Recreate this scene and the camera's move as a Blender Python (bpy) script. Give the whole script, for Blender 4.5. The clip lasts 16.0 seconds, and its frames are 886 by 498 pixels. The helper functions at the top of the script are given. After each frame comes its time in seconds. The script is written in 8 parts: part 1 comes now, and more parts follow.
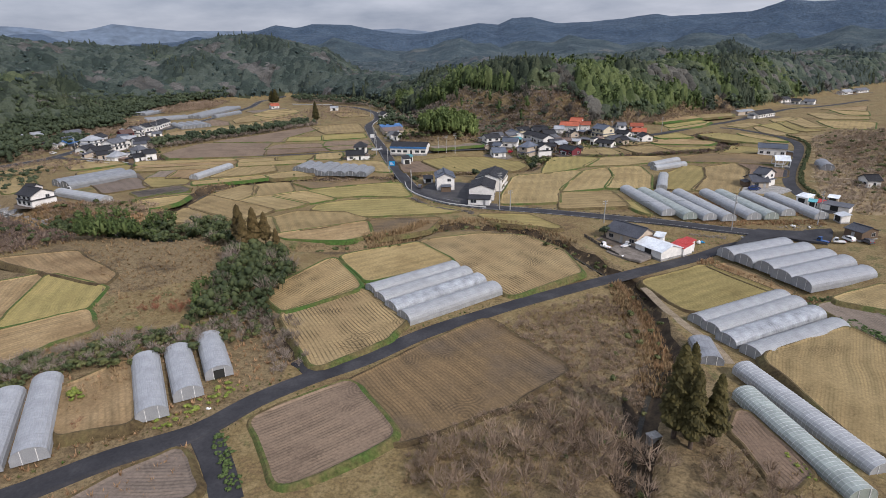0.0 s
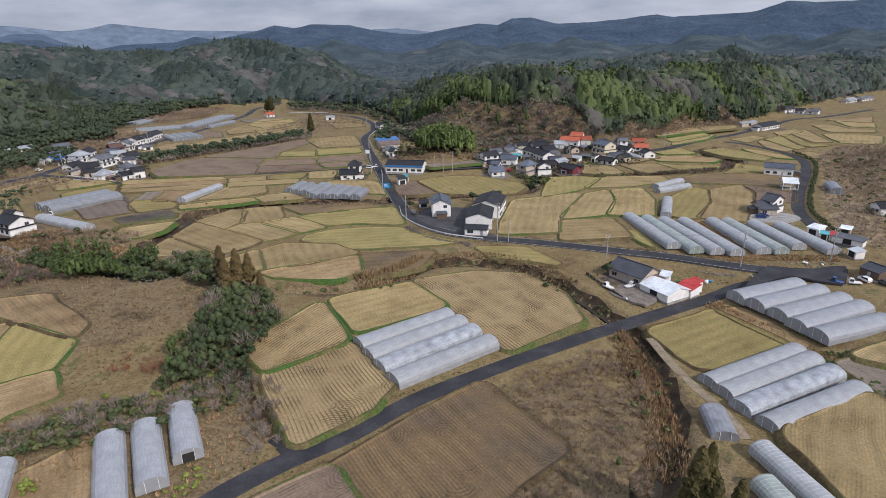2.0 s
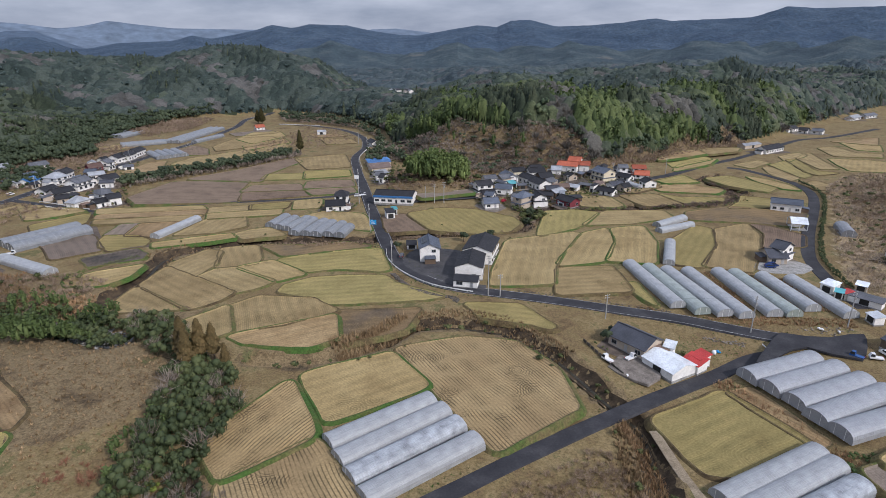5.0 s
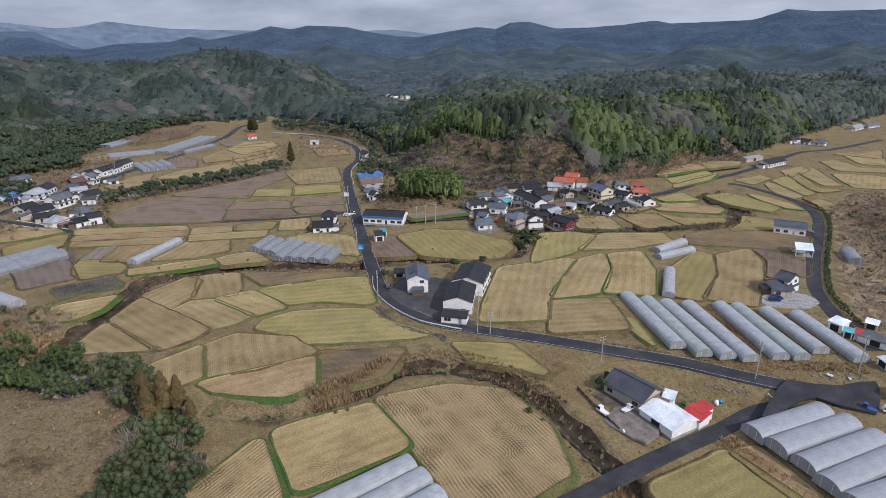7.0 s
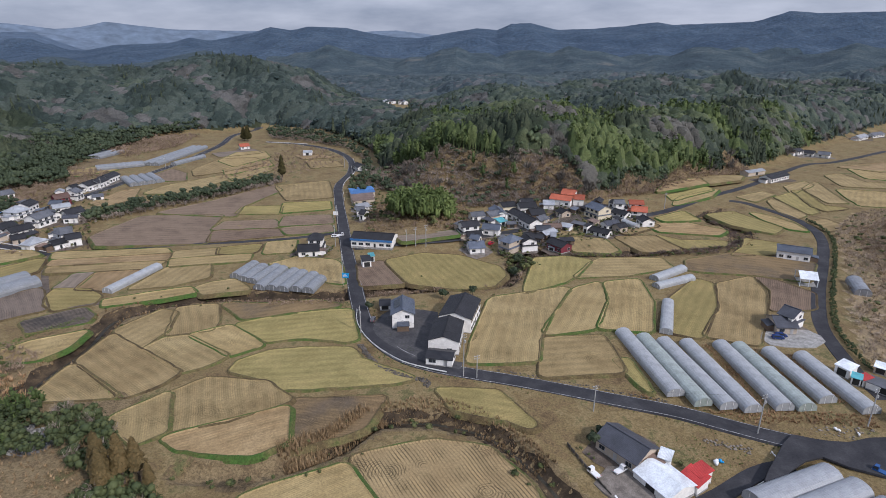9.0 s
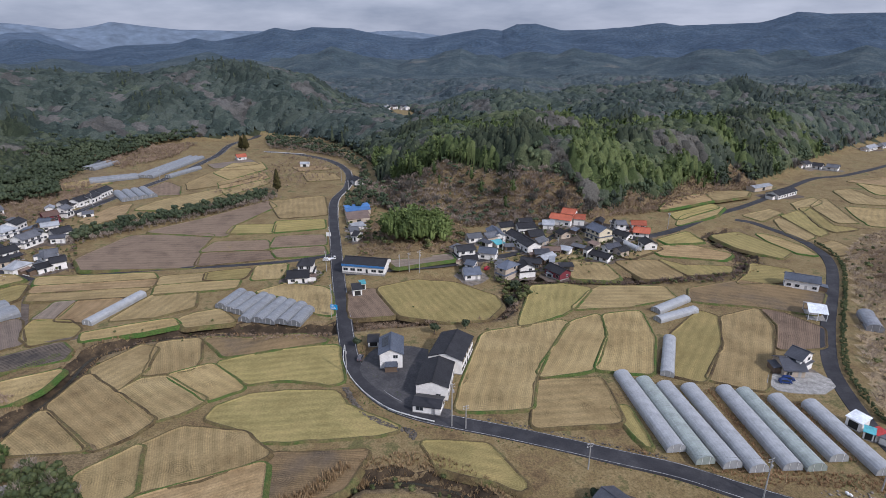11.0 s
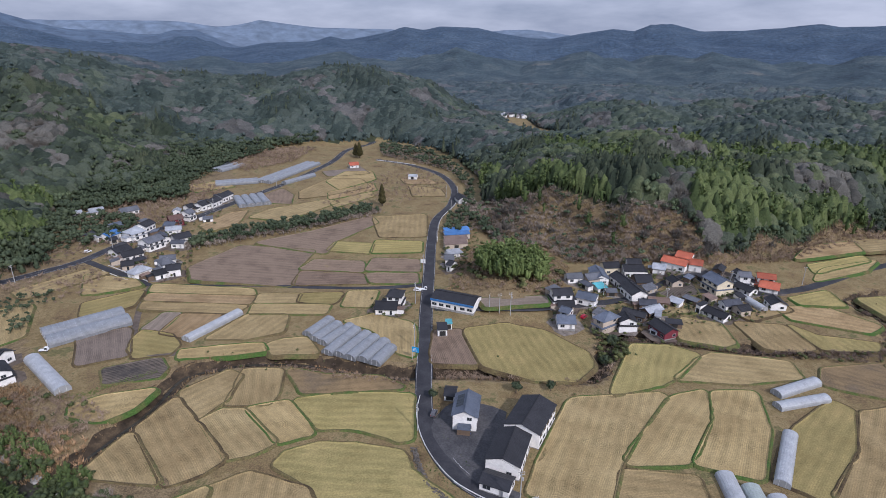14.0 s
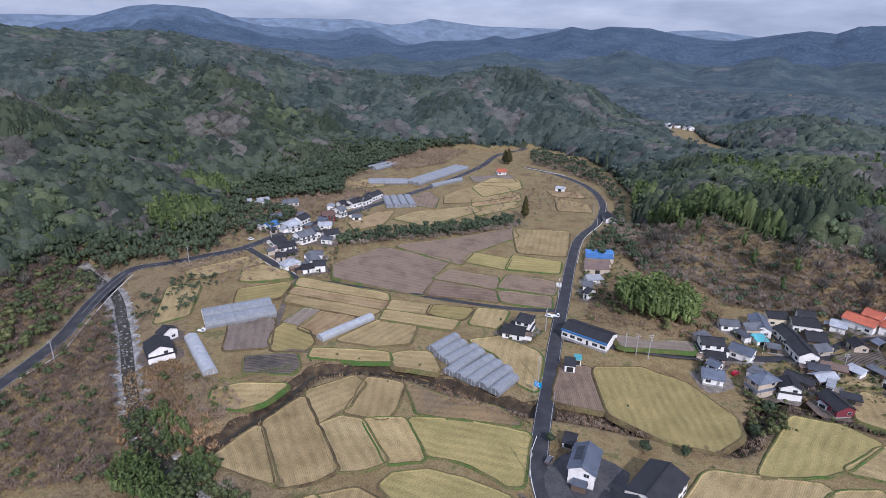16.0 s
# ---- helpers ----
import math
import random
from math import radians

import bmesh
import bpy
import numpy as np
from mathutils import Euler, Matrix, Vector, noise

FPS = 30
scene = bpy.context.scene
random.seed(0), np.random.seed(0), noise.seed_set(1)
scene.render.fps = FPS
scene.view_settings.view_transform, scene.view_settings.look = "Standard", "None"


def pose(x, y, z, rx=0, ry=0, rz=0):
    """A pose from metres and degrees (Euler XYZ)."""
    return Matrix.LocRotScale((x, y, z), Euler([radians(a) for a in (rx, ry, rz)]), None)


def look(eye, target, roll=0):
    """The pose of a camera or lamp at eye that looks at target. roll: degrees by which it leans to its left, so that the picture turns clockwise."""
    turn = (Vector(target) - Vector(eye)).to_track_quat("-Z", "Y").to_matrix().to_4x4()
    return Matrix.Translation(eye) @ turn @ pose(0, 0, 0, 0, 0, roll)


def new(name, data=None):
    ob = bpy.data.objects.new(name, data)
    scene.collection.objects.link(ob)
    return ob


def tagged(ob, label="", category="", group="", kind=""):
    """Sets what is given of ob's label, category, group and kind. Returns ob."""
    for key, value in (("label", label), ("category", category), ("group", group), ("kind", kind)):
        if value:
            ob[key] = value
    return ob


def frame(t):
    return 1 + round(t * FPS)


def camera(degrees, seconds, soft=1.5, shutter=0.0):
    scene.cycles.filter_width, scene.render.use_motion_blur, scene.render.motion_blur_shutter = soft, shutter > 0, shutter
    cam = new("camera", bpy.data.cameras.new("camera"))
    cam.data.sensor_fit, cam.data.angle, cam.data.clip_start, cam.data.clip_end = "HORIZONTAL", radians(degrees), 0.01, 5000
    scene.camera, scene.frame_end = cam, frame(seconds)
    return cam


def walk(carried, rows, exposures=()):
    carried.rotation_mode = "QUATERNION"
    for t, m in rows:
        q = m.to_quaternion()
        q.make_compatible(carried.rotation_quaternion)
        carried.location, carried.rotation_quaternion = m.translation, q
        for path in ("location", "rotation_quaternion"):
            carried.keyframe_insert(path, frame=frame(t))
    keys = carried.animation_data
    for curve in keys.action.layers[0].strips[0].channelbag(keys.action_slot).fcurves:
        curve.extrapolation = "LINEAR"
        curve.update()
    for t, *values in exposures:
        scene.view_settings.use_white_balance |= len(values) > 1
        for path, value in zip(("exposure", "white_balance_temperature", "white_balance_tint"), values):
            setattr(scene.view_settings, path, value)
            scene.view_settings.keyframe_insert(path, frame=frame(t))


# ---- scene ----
cam = camera(75.21, 16.0, soft=0.75)
walk(cam, [
    (0, look((0.02, 0.00, 60.01), (0.09, 94.19, 26.41), -0.91)),
    (0.5, look((0.61, 3.15, 62.14), (0.72, 97.32, 28.50), -0.93)),
    (1, look((0.95, 6.45, 64.37), (1.11, 100.58, 30.61), -0.92)),
    (1.5, look((1.33, 9.70, 66.49), (1.42, 103.84, 32.78), -0.83)),
    (2, look((1.78, 12.96, 68.67), (1.93, 107.07, 34.88), -0.84)),
    (2.5, look((2.19, 16.41, 70.84), (2.49, 110.51, 37.00), -0.73)),
    (3, look((2.51, 19.89, 72.81), (2.94, 113.99, 38.98), -0.55)),
    (3.5, look((3.17, 23.26, 74.64), (3.65, 117.37, 40.83), -0.34)),
    (4, look((3.88, 26.60, 76.91), (4.39, 120.66, 42.98), -0.28)),
    (6.5, look((8.42, 43.50, 86.58), (9.20, 137.57, 52.67), -0.05)),
    (7, look((9.56, 46.95, 88.21), (10.32, 141.03, 54.33), -0.02)),
    (7.5, look((10.89, 50.62, 89.84), (11.67, 144.72, 56.02), 0.07)),
    (8, look((12.30, 54.10, 91.70), (13.06, 148.20, 57.87), 0.06)),
    (8.5, look((13.85, 57.40, 93.81), (14.46, 151.48, 59.91), 0.07)),
    (9, look((14.84, 60.49, 95.98), (15.38, 154.56, 62.05), 0.07)),
    (11.5, look((21.24, 76.73, 107.08), (20.16, 170.70, 72.88), 0.10)),
    (12, look((22.52, 79.82, 109.30), (18.84, 173.68, 74.99), 0.17)),
    (12.5, look((23.39, 82.78, 111.61), (16.11, 176.40, 77.24), 0.25)),
    (13, look((24.40, 85.72, 113.92), (13.59, 178.98, 79.49), 0.32)),
    (13.5, look((25.35, 88.80, 116.29), (10.56, 181.48, 81.78), 0.47)),
    (14, look((25.97, 92.12, 118.51), (6.66, 183.92, 83.87), 0.62)),
    (14.5, look((25.91, 95.74, 120.34), (1.09, 186.17, 85.62), 0.77)),
    (15, look((25.89, 98.64, 122.73), (-5.80, 186.76, 87.65), 0.82)),
    (15.5, look((25.72, 101.54, 124.30), (-13.57, 186.45, 89.00), 1.12)),
    (16, look((25.71, 104.05, 125.17), (-16.84, 187.39, 89.89), 1.25)),
], exposures=[(0, 0.16, 6230, 16), (3.5, 0.11, 5960, 16), (9, 0.09, 5880, 17), (14.5, 0.2, 5640, 20), (16, 0.35, 5540, 21)])

# ---- sky and sun ----
SUN_TURN, SUN_HIGH = 134.0, 37.0  # degrees clockwise from +y, and above the horizon
world = bpy.data.worlds.new("overcast_sky")
scene.world = world
world.use_nodes = True
wn, wl = world.node_tree.nodes, world.node_tree.links
wn.clear()
w_out, w_back = wn.new("ShaderNodeOutputWorld"), wn.new("ShaderNodeBackground")
w_sky = wn.new("ShaderNodeTexSky")
w_sky.sky_type, w_sky.sun_disc = "NISHITA", False
w_sky.sun_elevation, w_sky.sun_rotation = radians(SUN_HIGH), radians(SUN_TURN)
w_sky.air_density, w_sky.dust_density = 1.0, 2.5
w_sky_dim = wn.new("ShaderNodeMix")
w_sky_dim.data_type, w_sky_dim.blend_type = "RGBA", "MULTIPLY"
w_sky_dim.inputs["Factor"].default_value = 1.0
w_sky_dim.inputs["B"].default_value = (0.12, 0.12, 0.12, 1)
wl.new(w_sky.outputs["Color"], w_sky_dim.inputs["A"])
# layered cloud, stretched along the horizon
w_co, w_map = wn.new("ShaderNodeTexCoord"), wn.new("ShaderNodeMapping")
w_map.inputs["Scale"].default_value = (2.2, 2.2, 9.0)
w_noise, w_ramp = wn.new("ShaderNodeTexNoise"), wn.new("ShaderNodeValToRGB")
w_noise.inputs["Scale"].default_value, w_noise.inputs["Detail"].default_value, w_noise.inputs["Roughness"].default_value = 1.6, 6.0, 0.55
w_ramp.color_ramp.elements[0].position, w_ramp.color_ramp.elements[0].color = 0.36, (0.25, 0.29, 0.36, 1)
w_ramp.color_ramp.elements[1].position, w_ramp.color_ramp.elements[1].color = 0.66, (0.52, 0.55, 0.6, 1)
wl.new(w_co.outputs["Generated"], w_map.inputs["Vector"])
wl.new(w_map.outputs["Vector"], w_noise.inputs["Vector"])
wl.new(w_noise.outputs["Fac"], w_ramp.inputs["Fac"])
w_mix = wn.new("ShaderNodeMix")
w_mix.data_type = "RGBA"
w_mix.inputs["Factor"].default_value = 0.88
wl.new(w_sky_dim.outputs["Result"], w_mix.inputs["A"])
wl.new(w_ramp.outputs["Color"], w_mix.inputs["B"])
# an overcast dome is brighter overhead than at the horizon
w_sep, w_rise = wn.new("ShaderNodeSeparateXYZ"), wn.new("ShaderNodeMapRange")
wl.new(w_co.outputs["Generated"], w_sep.inputs["Vector"])
w_rise.inputs["From Min"].default_value, w_rise.inputs["From Max"].default_value = 0.0, 1.0
w_rise.inputs["To Min"].default_value, w_rise.inputs["To Max"].default_value = 0.96, 1.85
wl.new(w_sep.outputs["Z"], w_rise.inputs["Value"])
wl.new(w_rise.outputs["Result"], w_back.inputs["Strength"])
wl.new(w_mix.outputs["Result"], w_back.inputs["Color"])
wl.new(w_back.outputs["Background"], w_out.inputs["Surface"])

sun = new("sun", bpy.data.lights.new("sun", "SUN"))
sun.data.energy, sun.data.angle, sun.data.color = 2.9, radians(2.0), (1.0, 0.93, 0.83)
sun_from = Vector((math.sin(radians(SUN_TURN)) * math.cos(radians(SUN_HIGH)), math.cos(radians(SUN_TURN)) * math.cos(radians(SUN_HIGH)), math.sin(radians(SUN_HIGH))))
sun.matrix_world = look(sun_from * 400, (0, 0, 0))

# ---- materials ----
def material(name, roughness=0.9, metal=0.0):
    m = bpy.data.materials.new(name)
    m.use_nodes = True
    b = m.node_tree.nodes["Principled BSDF"]
    b.inputs["Roughness"].default_value, b.inputs["Metallic"].default_value = roughness, metal
    b.inputs["Specular IOR Level"].default_value = 0.25
    return m, m.node_tree.nodes, m.node_tree.links, b


def noise_of(n, l, scale, detail=4.0, rough=0.55, stretch=None, turn=0.0, local=False):
    """Noise at a size in metres: scale is the width of a patch."""
    co = n.new("ShaderNodeTexCoord") if local else n.new("ShaderNodeNewGeometry")
    vector = co.outputs["Object" if local else "Position"]
    if stretch:
        mp = n.new("ShaderNodeMapping")
        mp.inputs["Scale"].default_value, mp.inputs["Rotation"].default_value = stretch, (0, 0, turn)
        l.new(vector, mp.inputs["Vector"])
        vector = mp.outputs["Vector"]
    t = n.new("ShaderNodeTexNoise")
    t.inputs["Scale"].default_value, t.inputs["Detail"].default_value, t.inputs["Roughness"].default_value = 1.0 / scale, detail, rough
    l.new(vector, t.inputs["Vector"])
    return t.outputs["Fac"]


def ramp_of(n, l, fac, *stops):
    r = n.new("ShaderNodeValToRGB")
    r.color_ramp.elements[0].position, r.color_ramp.elements[0].color = stops[0][0], (*stops[0][1], 1)
    r.color_ramp.elements[1].position, r.color_ramp.elements[1].color = stops[-1][0], (*stops[-1][1], 1)
    for at, colour in stops[1:-1]:
        r.color_ramp.elements.new(at).color = (*colour, 1)
    l.new(fac, r.inputs["Fac"])
    return r.outputs["Color"]


def blend(n, l, a, b, fac, kind="MIX"):
    m = n.new("ShaderNodeMix")
    m.data_type, m.blend_type = "RGBA", kind
    for socket, value in (("Factor", fac), ("A", a), ("B", b)):
        if isinstance(value, (int, float)):
            m.inputs[socket].default_value = value
        elif isinstance(value, tuple):
            m.inputs[socket].default_value = (*value, 1)
        else:
            l.new(value, m.inputs[socket])
    return m.outputs["Result"]


def relief(n, l, b, height, strength, distance):
    p = n.new("ShaderNodeBump")
    p.inputs["Strength"].default_value, p.inputs["Distance"].default_value = strength, distance
    l.new(height, p.inputs["Height"])
    l.new(p.outputs["Normal"], b.inputs["Normal"])


def mottled(name, dark, light, size=3.0, fine=0.4, roughness=0.9, bump=0.3, metal=0.0, third=None, local=False, grain=(0.62, 1.3)):
    """A surface that varies between two or three colours at two scales."""
    m, n, l, b = material(name, roughness, metal)
    big, small = noise_of(n, l, size, 5, local=local), noise_of(n, l, fine, 4, 0.6, local=local)
    if third:
        c = ramp_of(n, l, big, (0.32, dark), (0.5, third), (0.68, light))
    else:
        c = ramp_of(n, l, big, (0.3, dark), (0.7, light))
    s = ramp_of(n, l, small, (0.25, (grain[0],) * 3), (0.75, (grain[1],) * 3))
    l.new(blend(n, l, c, s, 1.0, "MULTIPLY"), b.inputs["Base Color"])
    if bump:
        relief(n, l, b, small, bump, fine * 0.5)
    return m


def plain(name, colour, roughness=0.7, metal=0.0, vary=0.12, size=0.6):
    dark = tuple(v * (1 - vary) for v in colour)
    light = tuple(min(1, v * (1 + vary)) for v in colour)
    return mottled(name, dark, light, size * 4, size, roughness, 0.08, metal, grain=(1 - vary * 0.7, 1 + vary * 0.4))


def crop(name, dark, light, pitch=0.9, rows=0.5, patch=9.0, third=None, marks=0.5, stripe=4.6):
    """A field: patches of colour, thin rows along its own x axis, and ringed tyre marks here and there."""
    m, n, l, b = material(name, 0.95)
    big, small = noise_of(n, l, patch * 1.5, 6, 0.6), noise_of(n, l, 0.6, 4, 0.75)
    c = ramp_of(n, l, big, (0.28, dark), (0.5, third or light), (0.74, light))
    co, own = n.new("ShaderNodeTexCoord"), n.new("ShaderNodeObjectInfo")
    bend, push = n.new("ShaderNodeTexNoise"), n.new("ShaderNodeVectorMath")
    bend.inputs["Scale"].default_value, bend.inputs["Detail"].default_value = 0.05, 1.0
    l.new(co.outputs["Object"], bend.inputs["Vector"])
    push.operation = "MULTIPLY_ADD"
    push.inputs[1].default_value = (4.0, 4.0, 0.0)
    l.new(bend.outputs["Color"], push.inputs[0])
    l.new(co.outputs["Object"], push.inputs[2])
    cells, centred = n.new("ShaderNodeTexVoronoi"), n.new("ShaderNodeVectorMath")
    cells.inputs["Scale"].default_value = 0.15
    centred.operation = "SUBTRACT"
    l.new(push.outputs["Vector"], cells.inputs["Vector"])
    l.new(push.outputs["Vector"], centred.inputs[0])
    l.new(cells.outputs["Position"], centred.inputs[1])
    waves = []
    for kind_, step, wander, vector in (("BANDS", pitch, 0.35, push), ("BANDS", stripe, 1.2, push), ("RINGS", 0.95, 9.0, centred)):
        wave = n.new("ShaderNodeTexWave")
        wave.wave_type = kind_
        if kind_ == "BANDS":
            wave.bands_direction = "Y"
        else:
            wave.rings_direction = "Z"
        wave.inputs["Scale"].default_value, wave.inputs["Distortion"].default_value = 0.42 / step, wander
        wave.inputs["Detail"].default_value, wave.inputs["Detail Scale"].default_value = 2.0, 0.4
        l.new(vector.outputs["Vector"], wave.inputs["Vector"])
        waves.append(wave.outputs["Fac"])
    fade = ramp_of(n, l, noise_of(n, l, 7.0, 3), (0.36, (0.15,) * 3), (0.6, (1.0,) * 3))
    worn = ramp_of(n, l, noise_of(n, l, 11.0, 3, 0.6), (0.54, (0.0,) * 3), (0.62, (0.9,) * 3))
    line = ramp_of(n, l, waves[0], (0.0, (1 - rows * 1.25,) * 3), (0.34, (1.0,) * 3), (1.0, (1.08,) * 3))
    band = ramp_of(n, l, waves[1], (0.12, (0.86, 0.87, 0.86)), (0.38, (0.98, 0.98, 0.98)), (0.72, (1.0, 1.01, 1.0)), (0.92, (1.1, 1.09, 1.07)))
    ring = ramp_of(n, l, waves[2], (0.0, (1 - marks,) * 3), (0.45, (0.85,) * 3), (1.0, (1.02,) * 3))
    grain = ramp_of(n, l, small, (0.3, (0.72,) * 3), (0.7, (1.22,) * 3))
    whole = ramp_of(n, l, own.outputs["Random"], (0.0, (0.86, 0.83, 0.82)), (0.5, (1.0, 1.0, 1.0)), (1.0, (1.1, 1.08, 1.02)))
    c = blend(n, l, c, line, fade, "MULTIPLY")
    c = blend(n, l, c, ring, worn, "MULTIPLY")
    c = blend(n, l, blend(n, l, c, band, fade, "MULTIPLY"), whole, 1.0, "MULTIPLY")
    l.new(blend(n, l, c, grain, 1.0, "MULTIPLY"), b.inputs["Base Color"])
    relief(n, l, b, small, 0.4, 0.2)
    return m


def foliage(name, dark, light, third=None):
    """Leaves: each clump has its own shade."""
    m, n, l, b = material(name, 0.75)
    geo = n.new("ShaderNodeNewGeometry")
    patch = noise_of(n, l, 26.0, 3)
    add = n.new("ShaderNodeMath")
    add.operation, add.use_clamp = "MULTIPLY_ADD", True
    add.inputs[1].default_value, add.inputs[2].default_value = 0.36, 0.05
    l.new(geo.outputs["Random Per Island"], add.inputs[0])
    spread = n.new("ShaderNodeMath")
    spread.operation = "ADD"
    l.new(add.outputs[0], spread.inputs[0])
    l.new(patch, spread.inputs[1])
    c = ramp_of(n, l, spread.outputs[0], (0.4, dark), (0.72, third or light), (1.0, light))
    l.new(c, b.inputs["Base Color"])
    return m


def turf(name, stops, grain=(0.42, 1.5)):
    """Rough ground cover: patches, tussocks and stalks at three sizes."""
    m, n, l, b = material(name, 0.95)
    big, middle, small = noise_of(n, l, 13.0, 6, 0.65), noise_of(n, l, 2.4, 4, 0.65), noise_of(n, l, 0.55, 4, 0.75)
    mix = n.new("ShaderNodeMath")
    mix.operation = "MULTIPLY_ADD"
    mix.inputs[1].default_value = 0.45
    l.new(middle, mix.inputs[0])
    l.new(big, mix.inputs[2])
    c = ramp_of(n, l, mix.outputs[0], *stops)
    g = ramp_of(n, l, small, (0.3, (grain[0],) * 3), (0.7, (grain[1],) * 3))
    l.new(blend(n, l, c, g, 1.0, "MULTIPLY"), b.inputs["Base Color"])
    relief(n, l, b, small, 0.7, 0.35)
    return m


GRASS = turf("dry_grass", ((0.5, (0.092, 0.062, 0.03)), (0.62, (0.17, 0.12, 0.058)), (0.7, (0.175, 0.13, 0.058)), (0.78, (0.225, 0.168, 0.082)), (0.88, (0.118, 0.108, 0.043))), (0.52, 1.4))
BANK, bank_n, bank_l, bank_b = material("grassy_bank", 0.95)
bank_big, bank_fine, bank_own = noise_of(bank_n, bank_l, 9.0, 5, 0.7), noise_of(bank_n, bank_l, 0.6, 4, 0.6), bank_n.new("ShaderNodeObjectInfo")
bank_mix = bank_n.new("ShaderNodeMath")
bank_mix.operation = "MULTIPLY_ADD"
bank_mix.inputs[1].default_value = 0.36
bank_l.new(bank_own.outputs["Random"], bank_mix.inputs[0])
bank_l.new(bank_big, bank_mix.inputs[2])
bank_c = ramp_of(bank_n, bank_l, bank_mix.outputs[0], (0.4, (0.06, 0.042, 0.022)), (0.55, (0.105, 0.078, 0.036)), (0.66, (0.13, 0.108, 0.046)), (0.76, (0.082, 0.096, 0.028)), (0.9, (0.05, 0.1, 0.02)))
bank_g = ramp_of(bank_n, bank_l, bank_fine, (0.25, (0.5,) * 3), (0.75, (1.4,) * 3))
bank_l.new(blend(bank_n, bank_l, bank_c, bank_g, 1.0, "MULTIPLY"), bank_b.inputs["Base Color"])
relief(bank_n, bank_l, bank_b, bank_fine, 0.6, 0.3)
BROWN = turf("brown_scrub", ((0.52, (0.072, 0.052, 0.029)), (0.65, (0.145, 0.105, 0.056)), (0.76, (0.2, 0.15, 0.08)), (0.86, (0.14, 0.1, 0.05)), (0.95, (0.105, 0.105, 0.042))))
FOREST_FLOOR = mottled("forest_floor", (0.022, 0.032, 0.016), (0.06, 0.062, 0.03), 12.0, 2.5, 0.95, 0.8)
ASPHALT = mottled("asphalt", (0.026, 0.026, 0.03), (0.055, 0.054, 0.058), 6.0, 0.5, 0.85, 0.15, third=(0.036, 0.036, 0.04), grain=(0.75, 1.2))
DUST = mottled("pale_dust", (0.17, 0.135, 0.09), (0.32, 0.26, 0.18), 2.0, 0.3, 0.95, 0.3)
GRAVEL = mottled("gravel", (0.11, 0.095, 0.08), (0.24, 0.21, 0.18), 2.0, 0.2, 0.95, 0.4)
TRACK = mottled("dirt_track", (0.075, 0.06, 0.048), (0.15, 0.12, 0.095), 2.5, 0.3, 0.95, 0.4)
CONCRETE = mottled("concrete", (0.2, 0.195, 0.18), (0.38, 0.37, 0.35), 2.0, 0.3, 0.9, 0.2)
WATER = mottled("stream_water", (0.02, 0.019, 0.014), (0.05, 0.044, 0.03), 3.0, 0.5, 0.5, 0.8)
WHITE_PAINT = plain("white_paint", (0.75, 0.75, 0.73), 0.5)

CROPS = {
    "stubble": (crop("rice_stubble", (0.205, 0.15, 0.07), (0.355, 0.275, 0.138), 0.8, 0.14, third=(0.285, 0.216, 0.104), marks=0.3), "pale tan stubble field with cut rows", "field"),
    "tracked": (crop("tracked_stubble", (0.225, 0.158, 0.08), (0.35, 0.265, 0.14), 1.15, 0.52, 12.0, third=(0.29, 0.212, 0.108), marks=0.62, stripe=9.0), "tan stubble field with dark curving tractor tracks", "field"),
    "green": (crop("greening_paddy", (0.215, 0.172, 0.066), (0.325, 0.256, 0.105), 0.8, 0.07, third=(0.262, 0.218, 0.086), marks=0.15), "dry paddy field greening with short weeds", "field"),
    "tilled": (crop("tilled_soil", (0.125, 0.09, 0.064), (0.205, 0.15, 0.106), 0.95, 0.3, marks=0.3), "bare brown tilled field with furrows", "field"),
    "muddy": (crop("wet_soil", (0.105, 0.088, 0.07), (0.25, 0.172, 0.086), 0.9, 0.26, 17.0, third=(0.185, 0.132, 0.07), marks=0.35), "damp brown fallow field with tyre marks", "field"),
    "grey": (crop("grey_soil", (0.14, 0.113, 0.09), (0.2, 0.163, 0.132), 0.9, 0.2, marks=0.2), "grey bare worked soil plot", "field"),
    "straw": (crop("straw_grass", (0.2, 0.135, 0.068), (0.36, 0.265, 0.145), 1.5, 0.12, 6.0, third=(0.28, 0.2, 0.104), marks=0.15), "fallow plot of dry straw-coloured grass", "field"),
    "vine": (crop("mulched_rows", (0.035, 0.033, 0.032), (0.12, 0.098, 0.078), 1.6, 0.7), "dark mulched vegetable plot in rows", "field"),
}
# ---- the lie of the land ----
def bump(x, y, cx, cy, rx, ry, top, turn=0.0):
    """A smooth round rise of height top at (cx, cy)."""
    c, s = math.cos(radians(turn)), math.sin(radians(turn))
    u, v = (x - cx) * c + (y - cy) * s, (y - cy) * c - (x - cx) * s
    return top * np.exp(-(u / rx) ** 2 - (v / ry) ** 2)


def ramp(d, a, b):
    """0 below a, 1 above b, smooth between."""
    t = np.clip((d - a) / (b - a), 0.0, 1.0)
    return t * t * (3 - 2 * t)


def away(x, y, line):
    """Distance from the points (x, y) to a polyline."""
    best = np.full(np.shape(x), 1e9)
    for (ax, ay), (bx, by) in zip(line, line[1:]):
        dx, dy = bx - ax, by - ay
        t = np.clip(((x - ax) * dx + (y - ay) * dy) / (dx * dx + dy * dy), 0, 1)
        best = np.minimum(best, np.hypot(x - ax - t * dx, y - ay - t * dy))
    return best


